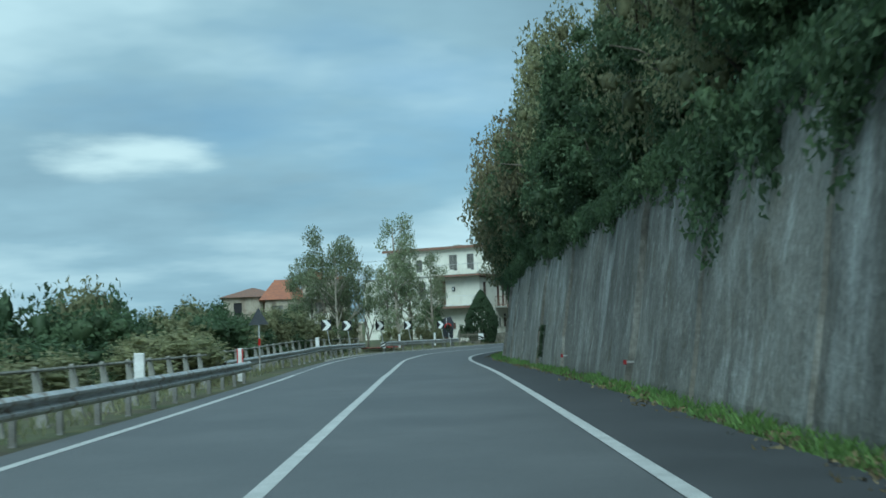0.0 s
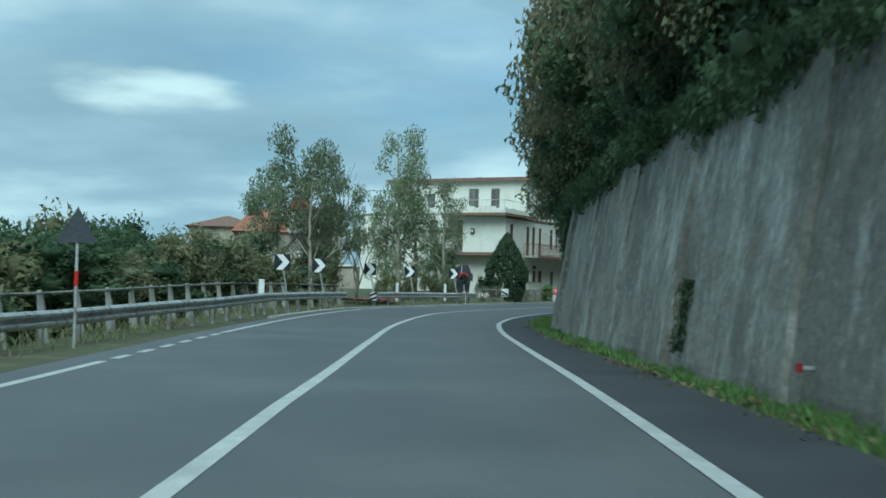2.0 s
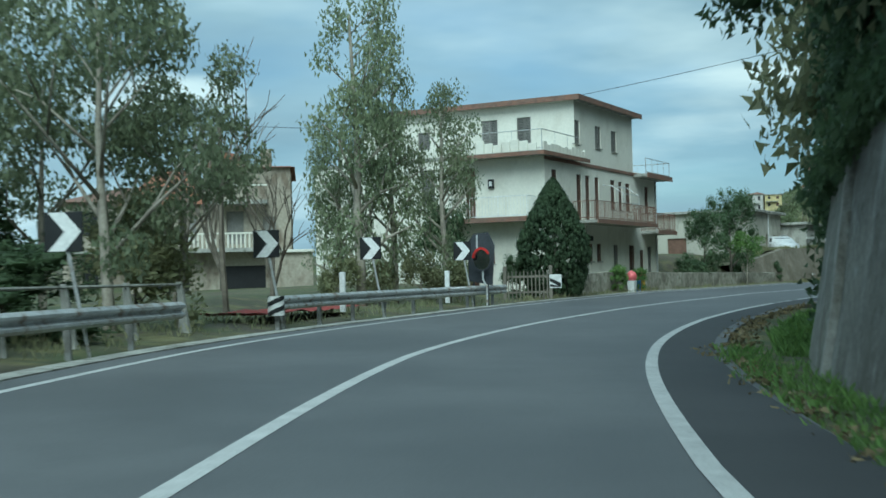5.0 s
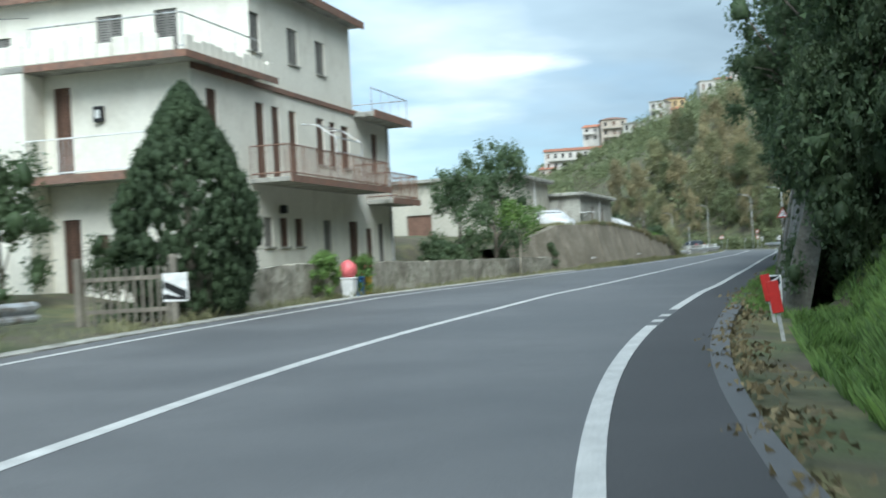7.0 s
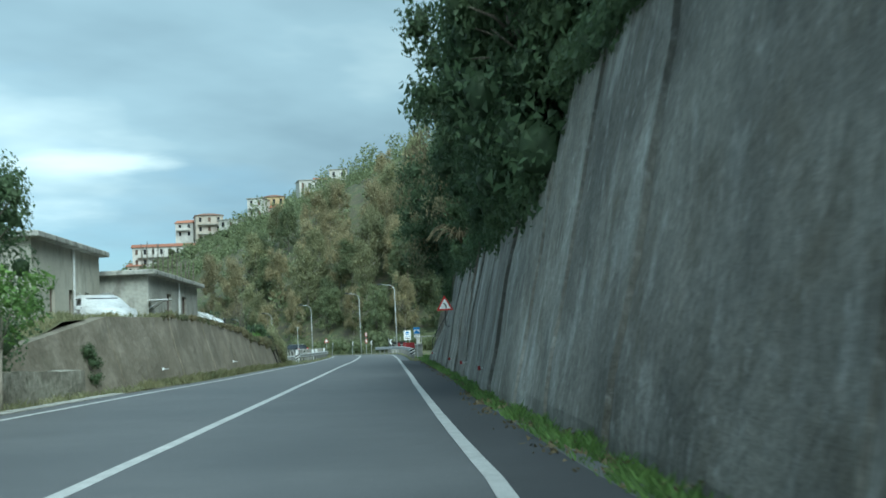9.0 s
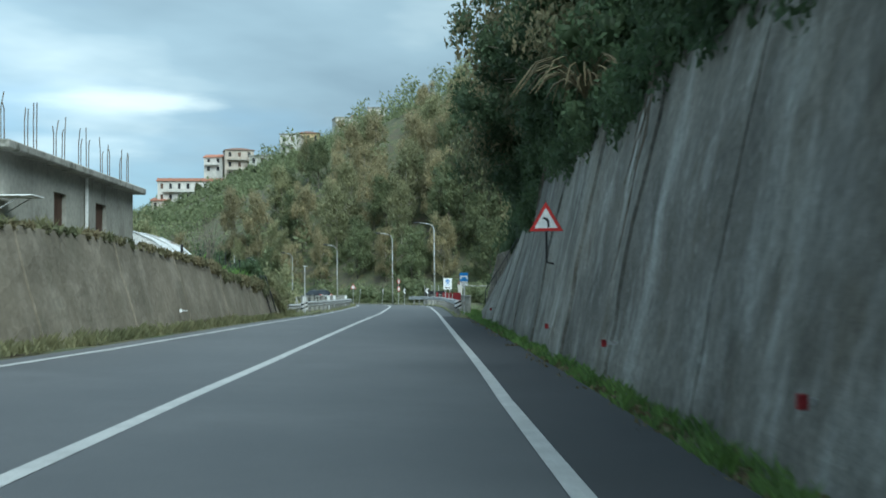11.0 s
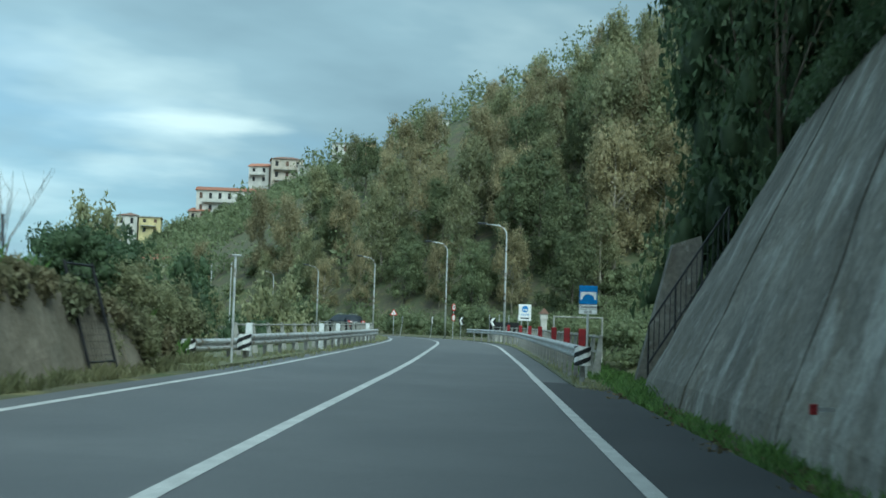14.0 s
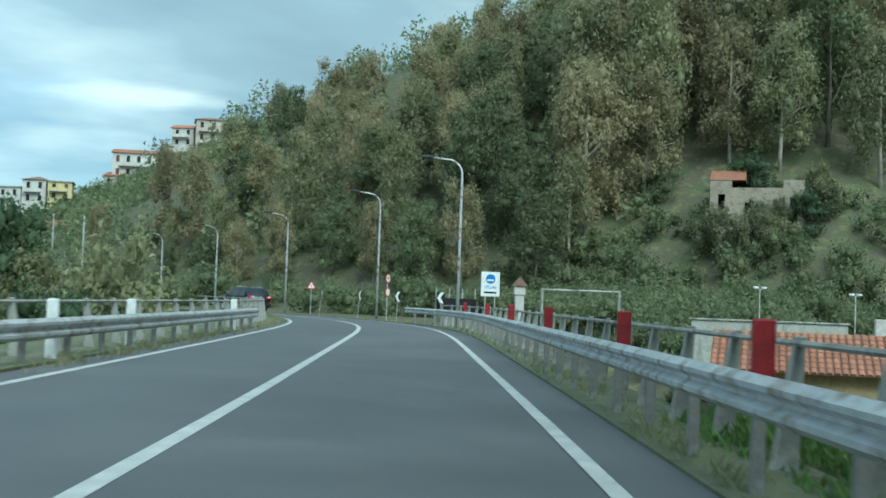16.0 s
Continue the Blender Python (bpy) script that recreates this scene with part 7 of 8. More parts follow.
def far_house(x, y, z, w, h, col, roof, d=7.0, turn=0.0, label="", floors=0, balcony=True, group="houses of the hill village", base=3.0):
    t = thing("house", pose(x, y, z, 0, 0, turn), label, "house", group)
    floors = floors or max(1, round(h / 3.0))
    fh = h / floors
    cols = max(2, round(w / 2.6))
    holes = []
    for f in range(floors):
        for c in range(cols):
            cx = -w / 2 + w * (c + 0.5) / cols
            holes.append((cx - 0.42, cx + 0.42, f * fh + fh * 0.32, f * fh + fh * 0.8))
    bm = bmesh.new()
    mat = WALLS[col]
    part("wall", pierced(bm, 1, -d / 2, -w / 2, w / 2, -base, h, holes, 0.25), mat, t)
    bm = bmesh.new()
    box(bm, (-w / 2, -d / 2 + 0.25, -base), (-w / 2 + 0.25, d / 2, h))
    part("wall", bm, mat, t)
    part("wall", boxed((w / 2 - 0.25, -d / 2 + 0.25, -base), (w / 2, d / 2, h)), mat, t)
    part("wall", boxed((-w / 2 + 0.25, d / 2 - 0.25, -base), (w / 2 - 0.25, d / 2, h)), mat, t)
    for a, b, c, e in holes:
        # the near-black panes stand in for shaded rooms
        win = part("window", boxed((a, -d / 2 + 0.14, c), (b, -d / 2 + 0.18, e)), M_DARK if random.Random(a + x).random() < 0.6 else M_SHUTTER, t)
        part("sill", boxed((a - 0.1, -d / 2 - 0.08, c - 0.1), (b + 0.1, -d / 2 + 0.1, c - 0.01)), M_KERBSTONE, win)
    if balcony and floors > 1:
        for f in range(1, floors):
            b = part("balcony", boxed((-w * 0.42, -d / 2 - 1.1, f * fh - 0.1), (w * 0.3, -d / 2, f * fh + 0.08)), M_KERBSTONE, t)
            part("parapet", boxed((-w * 0.42, -d / 2 - 1.1, f * fh + 0.08), (w * 0.3, -d / 2 - 1.0, f * fh + 0.85)), mat, b)
    if roof == "flat":
        part("roof", boxed((-w / 2 - 0.3, -d / 2 - 0.3, h), (w / 2 + 0.3, d / 2 + 0.3, h + 0.25)), M_KERBSTONE, t)
    else:
        part("roof", tiled(w, d, h, 1.3 if roof == "red" else 1.1, 0.0 if roof == "red" else d * 0.4), M_TILE if roof == "red" else M_RED_TRIM, t)
    return t


VILLAGE = [
    (105.4, 473.1, 21.9, 5.6, 4.6, "Y", "flat"), (100.9, 477.1, 20.9, 5.7, 6.1, "W", "hip"), (96.3, 480.1, 19.3, 6.2, 5.7, "W", "flat"),
    (128.2, 472.3, 28.6, 20.4, 6.6, "W", "red"), (138.6, 481.7, 38.9, 5.9, 5.0, "W", "red"), (142.8, 472.9, 36.2, 8.7, 9.2, "B", "hip"),
    (149.6, 465.3, 36.7, 10.4, 6.5, "G", "flat"), (157.2, 464.5, 43.5, 5.2, 6.6, "W", "flat"), (165.6, 472.0, 48.2, 6.9, 3.6, "O", "hip"),
    (168.7, 464.2, 43.5, 14.5, 4.0, "B", "red"), (183.7, 483.8, 55.0, 7.2, 4.4, "W", "flat"), (198.0, 488.3, 60.5, 6.3, 3.8, "W", "flat"),
    (114.4, 424.3, 17.7, 7.3, 2.7, "G", "flat"),
    (135.0, 473.0, 32.5, 6.0, 3.4, "G", "flat"), (147.0, 468.0, 34.0, 8.0, 3.0, "W", "red"), (154.0, 462.5, 39.0, 5.5, 3.2, "B", "flat"),
    (161.5, 467.0, 43.0, 6.0, 3.0, "W", "hip"), (176.5, 466.5, 46.0, 6.0, 3.0, "W", "red"), (190.5, 486.5, 57.0, 5.5, 3.2, "G", "red"), (119.5, 474.0, 26.0, 5.0, 3.2, "B", "red"),
]
COLOUR_WORDS = {"Y": "pale yellow", "O": "ochre", "B": "beige", "W": "white", "G": "grey", "R": "brown"}
ROOF_WORDS = {"flat": "a flat roof", "red": "a red tiled roof", "hip": "a hipped brown roof"}
for k, (x, y, z, w, h, col, roof) in enumerate(VILLAGE):
    far_house(x, y, z, w, h, col, roof, 8.0, -15 - (k * 7 % 5) * 6, f"{COLOUR_WORDS[col]} plastered village house with {ROOF_WORDS[roof]}")
far_house(92.4, 396.5, 8.3, 9.6, 3.6, "W", "red", 8, -12, "white single-storey house with a red tiled roof below the village")
far_house(98.5, 402, 6.5, 5, 2.6, "W", "flat", 5, -12, "small white flat-roofed house among the trees")


def old_house():
    """Weathered house behind the bend: a lower left half under a red roof, a taller right half with a small gable."""
    t = thing("house", pose(-14.5, 124.5, 0.2, 0, 0, 8), "weathered brown house with a red hipped roof, balconies and white balusters", "house")
    f = -4.5
    left = [(-3.5, -2.4, 2.95, 4.5), (-1.7, -0.8, 2.95, 4.5), (-3.4, -1.2, 0.0, 1.75)]
    right = [(0.6, 1.6, 5.25, 6.75), (0.8, 1.7, 2.95, 4.7), (2.7, 3.4, 3.2, 4.4), (0.4, 2.8, 0.0, 1.8)]
    part("wall", pierced(bmesh.new(), 1, f, -4.2, -0.4, -0.6, 5.1, left, 0.3), M_BROWN_WALL, t)
    part("wall", pierced(bmesh.new(), 1, f, -0.4, 4.2, -0.6, 7.0, right, 0.3), M_BROWN_WALL, t)
    part("wall", boxed((-4.2, f + 0.3, -0.6), (-3.9, 4.5, 5.1)), M_BROWN_WALL, t)
    part("wall", boxed((3.9, f + 0.3, -0.6), (4.2, 4.5, 7.0)), M_BROWN_WALL, t)
    part("wall", boxed((-0.4, f + 0.3, 5.1), (-0.1, 4.5, 7.0)), M_BROWN_WALL, t)
    part("wall", boxed((-3.9, 4.2, -0.6), (3.9, 4.5, 5.1)), M_BROWN_WALL, t)
    for a, b, c, d in left + right:
        # the garage's shade is a black panel filling its opening
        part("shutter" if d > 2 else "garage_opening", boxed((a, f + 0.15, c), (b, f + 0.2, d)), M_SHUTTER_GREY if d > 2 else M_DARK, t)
    bm = tiled(4.4, 9.0, 5.1, 2.2, 1.6, 0.3)
    bmesh.ops.translate(bm, vec=(-2.3, 0, 0), verts=bm.verts)
    part("roof", bm, M_TILE, t)
    bm = tiled(4.6, 9.0, 7.0, 0.5, 0.4, 0.25)
    bmesh.ops.translate(bm, vec=(1.9, 0, 0), verts=bm.verts)
    part("roof", bm, M_TILE, t)
    part("gable", prism(bmesh.new(), [(-0.4, 7.0), (1.9, 7.0), (1.5, 7.7), (0.2, 8.0)], f - 0.1, f + 0.5), M_TILE, t)
    part("chimney", boxed((2.6, f + 1.0, 7.0), (3.2, f + 1.5, 8.1), 0.03), M_BROWN_WALL, t)
    for x0, x1, z in ((-0.2, 3.0, 5.0), (-4.0, 2.8, 2.5)):
        b = part("balcony", boxed((x0, f - 1.2, z), (x1, f, z + 0.22), 0.02), M_KERBSTONE, t)
        part("handrail", boxed((x0, f - 1.2, z + 0.95), (x1, f - 1.1, z + 1.03)), M_PLASTER, b)
        if z < 4:
            for k in range(int((x1 - x0) / 0.22)):
                part("baluster", tube(bmesh.new(), [(x0 + 0.1 + k * 0.22, f - 1.15, z + 0.22), (x0 + 0.1 + k * 0.22, f - 1.15, z + 0.55), (x0 + 0.1 + k * 0.22, f - 1.15, z + 0.95)], [0.04, 0.065, 0.035], 6), M_PLASTER, b)
        else:
            part("parapet", boxed((x0, f - 1.18, z + 0.22), (x1, f - 1.12, z + 0.95)), M_BROWN_WALL, b)
    part("shed_roof", boxed((3.0, f - 2.4, 2.4), (5.4, f - 0.4, 2.55), 0.02), M_PLASTER, t)
    part("shed_wall", boxed((3.1, f - 2.2, -0.6), (5.3, f - 0.5, 2.4)), M_BROWN_WALL, t)


old_house()
far_house(-20.5, 127.5, 0.2, 6.0, 5.6, "R", "hip", 8, 8, "lower weathered brown house beside the taller one", 2, True, "")


def low_house():
    """The house below the bridge: its tiled roof shows above the railing."""
    t = thing("house", pose(79.55, 202.95, -4.2, 0, 0, -44), "small yellow house with an orange tiled roof below the bridge", "house")
    w, d, h = 6.4, 5.0, 3.5
    part("wall", pierced(bmesh.new(), 1, -d / 2, -w / 2, w / 2, -0.5, h, [(0.6, 1.5, 1.2, 2.6), (-2.0, -1.1, 1.2, 2.6)], 0.25), M_ORANGE_WALL, t)
    for lo, hi in (((-w / 2, -d / 2 + 0.25, -0.5), (-w / 2 + 0.25, d / 2, h)), ((w / 2 - 0.25, -d / 2 + 0.25, -0.5), (w / 2, d / 2, h)), ((-w / 2 + 0.25, d / 2 - 0.25, -0.5), (w / 2 - 0.25, d / 2, h))):
        part("wall", boxed(lo, hi), M_ORANGE_WALL, t)
    for a in (0.6, -2.0):
        # near-black pane in place of the darkness indoors
        part("window", boxed((a, -d / 2 + 0.12, 1.2), (a + 0.9, -d / 2 + 0.16, 2.6)), M_DARK, t)
    roof = part("roof", tiled(w, d, h, 1.25, 0, 0.5), M_RED_TRIM, t)
    me = bpy.data.meshes.new("tile")
    bm = bmesh.new()
    n = 5
    ring0 = [(0.1 * math.cos(math.pi * k / n), 0.06 * math.sin(math.pi * k / n)) for k in range(n + 1)]
    a = [bm.verts.new((x, 0, z)) for x, z in ring0]
    b = [bm.verts.new((x * 0.85, 0.44, z * 0.85 - 0.01)) for x, z in ring0]
    for k in range(n):
        bm.faces.new((a[k], a[k + 1], b[k + 1], b[k]))
    bm.faces.new(a)
    bm.to_mesh(me)
    bm.free()
    me.materials.append(M_TILE)
    slope = math.atan2(1.25, d / 2 + 0.5)
    L = math.hypot(1.25, d / 2 + 0.5)
    for i in range(30):
        for j in range(8):
            ob = linked("tile", me, None, roof)
            y = j * 0.385
            ob.matrix_basis = Matrix.Translation((-w / 2 - 0.4 + i * 0.24, -d / 2 - 0.5, h + 0.03)) @ pose(0, 0, 0, math.degrees(slope), 0, 0) @ Matrix.Translation((0, y, 0))
    part("chimney", boxed((1.6, 0.2, h + 0.6), (2.1, 0.7, h + 1.8), 0.02), M_WHITE_WALL, t)


low_house()
t = thing("ruin", pose(124.5, 254.0, 8.6, 0, 0, -45), "abandoned overgrown stone house with a tiled roof", "ruin")
M_RUIN = material("ruin_stone", (0.36, 0.31, 0.24), 0.95, second=(0.3, 0.25, 0.19), scale=0.8, fine=6, bump=0.6, third=(0.2, 0.17, 0.12), bump_d=0.06)
for lo, hi, hole in (((-3.9, -2.0), 4.6, (-3.2, -2.6, 1.6, 3.0)), ((2.4, 4.2), 4.9, (3.0, 3.6, 0.4, 2.8))):
    part("wall", pierced(bmesh.new(), 1, -2.0, lo[0], lo[1], -1.5, 4.3, [hole], 0.45), M_RUIN, t)
part("wall", pierced(bmesh.new(), 1, -1.95, -2.0, 2.4, -1.5, 3.6, [(-0.9, -0.2, 0.9, 2.3)], 0.4), M_RUIN, t)
part("wall", boxed((-3.4, 2.6, -1.5), (3.7, 3.0, 3.9), 0.05), M_RUIN, t)
part("wall", boxed((-3.9, -1.5, -1.5), (-3.4, 3.0, 3.9), 0.05), M_RUIN, t)
part("wall", boxed((3.7, -1.5, -1.5), (4.2, 3.0, 4.2), 0.05), M_RUIN, t)
bm = tiled(2.6, 4.4, 4.25, 1.1, 0, 0.25)
bmesh.ops.translate(bm, vec=(-2.4, 0.4, 0), verts=bm.verts)
part("roof", bm, M_TILE, t)
tw = thing("garden_wall", pose(91, 219.2, -0.6, 0, 0, -43), "long pale garden wall below the terraces", "wall")
part("wall", boxed((-2.6, -0.15, -2.0), (5.0, 0.15, 1.3), 0.03), M_PLASTER_GREY, tw)
part("coping", boxed((-2.7, -0.22, 1.3), (5.1, 0.22, 1.4), 0.02), M_KERBSTONE, tw)
for x, y, h in ((88.5, 215.5, 3.8), (91.5, 212.5, 3.6)):
    t = thing("garden_lamp", pose(x, y, -1.5), "small double-headed garden lamp on a thin post", "lamp", "garden lamps")
    part("post", tube(bmesh.new(), [(0, 0, -0.6), (0, 0, h)], 0.03, 6), M_STEEL, t)
    for k in (-1, 1):
        part("head", boxed((k * 0.25 - 0.14, -0.07, h), (k * 0.25 + 0.14, 0.07, h + 0.1), 0.02), M_WHITE, t)
    part("bar", boxed((-0.3, -0.015, h - 0.03), (0.3, 0.015, h)), M_STEEL, t)
# dark gate and fence behind the chevrons at the end of the bridge
t = thing("fence", Matrix.Translation(at(249.5, 7.2)) @ pose(0, 0, 0, 0, 0, 18), "dark mesh-covered fence beside the road's bend", "fence")
part("screen", boxed((-1.6, -0.02, 0.2), (1.6, 0.02, 1.35)), M_DARK, t)
for x in (-1.6, -0.55, 0.5, 1.55):
    part("post", tube(bmesh.new(), [(x, 0.03, -0.4), (x, 0.03, 1.9)], 0.03, 6), M_STEEL, t)
t = thing("shrine", Matrix.Translation(at(233.5, lane_r(233) + 3.0)) @ pose(0, 0, 0, 0, 0, heading(233)), "small white roadside shrine pillar with a gabled top", "shrine")
part("pillar", boxed((-0.18, -0.18, -0.5), (0.18, 0.18, 1.55), 0.02), M_WHITE_WALL, t)
bm = bmesh.new()
prism(bm, [(-0.3, 1.9), (0.3, 1.9), (0, 2.25)], -0.28, 0.28)
part("roof", bm, M_RED_TRIM, t)
part("niche", boxed((-0.22, -0.22, 1.55), (0.22, 0.22, 1.9), 0.01), M_WHITE_WALL, t)
t = thing("stone_block", Matrix.Translation(at(245.5, 5.3)) @ pose(0, 0, 0, 0, 0, 10), "pale stone block at the end of the rail", "block")
part("block", boxed((-0.45, -0.3, -0.2), (0.45, 0.3, 0.55), 0.04), M_KERBSTONE, t)
t = thing("frame", Matrix.Translation(at(226, lane_r(226) + 4.2)) @ pose(0, 0, 0, 0, 0, heading(226)), "white tubular frame beside the bridge", "frame")
for x in (-1.3, 1.3):
    part("post", tube(bmesh.new(), [(x, 0, -3.5), (x, 0, 1.75)], 0.05, 6), M_KERBSTONE, t)
part("bar", tube(bmesh.new(), [(-1.35, 0, 1.7), (1.35, 0, 1.7)], 0.045, 6), M_KERBSTONE, t)

# utility pole and cables
t = thing("utility_pole", pose(-11.2, 110, 0.2), "dark wooden utility pole with a crossarm", "pole")
part("shaft", tube(bmesh.new(), [(0, 0, -0.5), (0, 0, 8.4)], [0.14, 0.1], 8), M_BARK, t)
part("crossarm", boxed((-0.45, -0.05, 7.7), (0.45, 0.05, 7.82)), M_BARK, t)


def cable(a, b, sag):
    t = thing("cable", Matrix.Translation(a), "thin black overhead cable", "cable", "overhead cables")
    bm = bmesh.new()
    a, b = Vector(a), Vector(b)
    tube(bm, [(b - a) * (i / 14) - Vector((0, 0, sag * 4 * (i / 14) * (1 - i / 14))) for i in range(15)], 0.012, 4)
    part("wire", bm, M_BLACK, t)


cable((4.4, 116.0, 9.75), (24.5, 103.0, 12.5), 0.25)
cable((-11.2, 110, 8.2), (-1.0, 119.0, 9.3), 0.3)
t = thing("tarpaulin", Matrix.Translation(at(86.5, -lane_l(86) - 2.6, 0.12)) @ pose(0, 0, 0, 0, 0, heading(86)), "faded red tarpaulin lying in the grass", "tarpaulin")
bm = bmesh.new()
bmesh.ops.create_grid(bm, x_segments=8, y_segments=24, size=0.5, matrix=Matrix.Diagonal((1.7, 6.5, 1, 1)))
for v in bm.verts:
    v.co.z = 0.1 * noise.noise(v.co * 1.3) + 0.05 * noise.noise(v.co * 4)
M_TARP = material("red_tarpaulin", (0.33, 0.06, 0.05), 0.7, second=(0.22, 0.05, 0.04), scale=1.5, fine=10, bump=0.3)
part("sheet", bm, M_TARP, t)

# leaning frame with torn wire mesh on the bank
t = thing("mesh_panel", Matrix.Translation(at(182.2, -west_foot(182.2) + 0.1, 0.1)) @ pose(0, 0, 0, -17, 0, heading(184.8) + 84), "rusty leaning steel frame with torn wire mesh", "panel")
for k in (-0.55, 0.55):
    part("post", tube(bmesh.new(), [(k, 0, -0.4), (k, 0, 2.05)], 0.03, 6), M_DARK, t)
for z in (0.25, 2.0):
    part("rail", tube(bmesh.new(), [(-0.55, 0, z), (0.55, 0, z)], 0.022, 6), M_DARK, t)
bm = bmesh.new()
for k in range(1, 9):
    tube(bm, [(-0.55 + k * 0.122, 0, 0.25), (-0.55 + k * 0.122, 0, 2.0)], 0.004, 3)
for k in range(1, 14):
    tube(bm, [(-0.55, 0, 0.25 + k * 0.12), (0.55, 0, 0.25 + k * 0.12)], 0.004, 3)
part("mesh", bm, M_DARK, t)

# dry pampas tuft and leafless poplar shoots
for s, o, z, h in ((148.6, wall_r(148.6) + 0.55, 4.75, 2.1),):
    t = thing("pampas_grass", Matrix.Translation(at(s, o, z)), "dry pampas grass tuft drooping over the wall", "plant")
    r = random.Random(2)
    bm = bmesh.new()
    for k in range(56):
        a, L = r.uniform(0, 6.28), h * r.uniform(0.5, 1.0)
        pts = [(math.cos(a) * L * 0.45 * f * 1.6, math.sin(a) * L * 0.45 * f * 1.6, L * (1.3 * f - 1.25 * f * f)) for f in (0, 0.25, 0.5, 0.75, 1.0)]
        tube(bm, pts, [0.008, 0.01, 0.016, 0.018, 0.005], 4, cap=False)
    part("plume", bm, M_LEAF_DRY, t)
p = at(171.0, -5.3)
for k, (x, y, z, tall) in enumerate(((p.x, p.y, 1.9, 0.72), (38.4, 180.6, 1.2, 1.0), (39.9, 180.2, 1.2, 1.0))):
    t = thing("sapling", pose(x, y, z) @ Matrix.Diagonal((1, 1, tall, 1)), "leafless upright poplar shoots", "tree", "bare saplings")
    r = random.Random(k + 30)
    for j in range(18):
        a = r.uniform(0, 6.28)
        q, top = r.uniform(0.15, 1.3), r.uniform(2.2, 3.6)
        bend = Vector((math.cos(a + 0.5) * q * 0.35, math.sin(a + 0.5) * q * 0.35, top * 0.5))
        tip = Vector((math.cos(a) * q, math.sin(a) * q, top))
        bm = tube(bmesh.new(), [(0, 0, -0.3), bend, bend.lerp(tip, 0.55) + Vector((0.05, 0.02, 0.06)), tip], [0.013, 0.009, 0.006, 0.003], 4, cap=False)
        for f in (0.25, 0.5, 0.7):
            e = bend.lerp(tip, f)
            tube(bm, [e, e + Vector((r.uniform(-0.3, 0.3), r.uniform(-0.3, 0.3), r.uniform(0.3, 0.7)))], [0.005, 0.002], 3, cap=False)
        part("stem", bm, M_BARK, t)

# ================= woods =================
M_LEAF_GREEN = material("green_leaf", (0.215, 0.24, 0.125), 0.6, second=(0.145, 0.175, 0.09), scale=0.25, fine=5, bump=0, island=0.16, rand=0.2, thin=0.48)
FOREST = [
    tree_proto("eucalyptus", "tall olive-green eucalyptus on the wooded hill", 14.0, 0.22, 0.2, 101, 7000, 0.15, M_LEAF_OLIVE, M_BARK_PALE, 0.2, 0.8, 10, 0.26, 0.3, "trees of the hill", 40, 0.06, 0.36, 1.7),
    tree_proto("tree", "broad dark green tree on the wooded hill", 11.0, 0.2, 0.15, 107, 6500, 0.15, M_LEAF_GREEN, M_BARK, 0.3, 0.4, 9, 0.3, 0.25, "trees of the hill", 34, 0.085, 0.42, 1.2),
    tree_proto("tree", "yellowish olive tree with thin foliage on the hill", 13.0, 0.2, 0.2, 113, 7000, 0.15, None, M_BARK_PALE, 0.22, 0.7, 10, 0.28, 0.3, "trees of the hill", 36, 0.065, 0.36, 1.6),
]
M_LEAF_AUTUMN = material("yellowish_leaf", (0.37, 0.315, 0.18), 0.6, second=(0.27, 0.245, 0.14), scale=0.25, fine=5, bump=0, island=0.16, rand=0.2, thin=0.48)
for o in FOREST[2].children:
    if o.name.startswith("crown"):
        o.data.materials.clear()
        o.data.materials.append(M_LEAF_AUTUMN)


def foot_distance(x, y):
    h = hill(x, y)
    return -math.log(max(1e-6, 1 - h / 120)) * 120 / steep(y)


def woods():
    r = random.Random(202)
    spots = []
    y = 236.0
    while y < 470:
        x = 66.0
        step = 5.6 if y < 330 else 9.0
        while x < 300:
            px, py = x + r.uniform(-2.4, 2.4), y + r.uniform(-2.4, 2.4)
            d = foot_distance(px, py)
            ds, do = along(px, py)
            ok = d > 2.0 and abs(do) > 8
            if px > 102 and py < 262 and d < 16:
                ok = False
            if py > 395 and px < 175 and d > 25:
                ok = False
            if d > 150:
                ok = False
            if ok:
                spots.append((math.hypot(px - 48.7, py - 173.9), px, py, d))
            x += step
        y += step
    spots.sort()
    # keep those that can be seen from the bridge's side: the front ranks, thinned behind
    keep = [q for k, q in enumerate(spots) if k < 110 or k % 4 == 0][:150]
    for k, (_, x, y, d) in enumerate(keep):
        kind = r.choice((0, 0, 2, 2, 1))
        size = r.uniform(0.95, 1.4) * (0.65 if d < 7 else 1.0) * (0.85 if y > 280 else 1.0) * (0.8 if y > 300 else 1.0) * (0.7 if y > 350 else 1.0)
        put(FOREST[kind], x, y, ground_z(x, y) - 0.3, r.uniform(0, 360), size, r.uniform(0.9, 1.15))


woods()

# bushes grown up before the ruin
for x, y, size in ((122.6, 251.6, 0.42), (124.6, 250.6, 0.36), (120.4, 252.6, 0.3), (126.4, 252.4, 0.34), (128.6, 249.0, 0.3)):
    put(FOREST[1], x, y, ground_z(x, y) - 0.3, x * 37, size, 0.95)


OLIVE = tree_proto("olive_tree", "grey-green olive tree on the village slope", 4.2, 0.12, 0.1, 127, 1500, 0.2, M_LEAF_GREEN, M_BARK, 0.4, 0.2, 7, 0.4, 0.15, "olive trees of the slope", 16, 0.13, 0.5, 1.05)


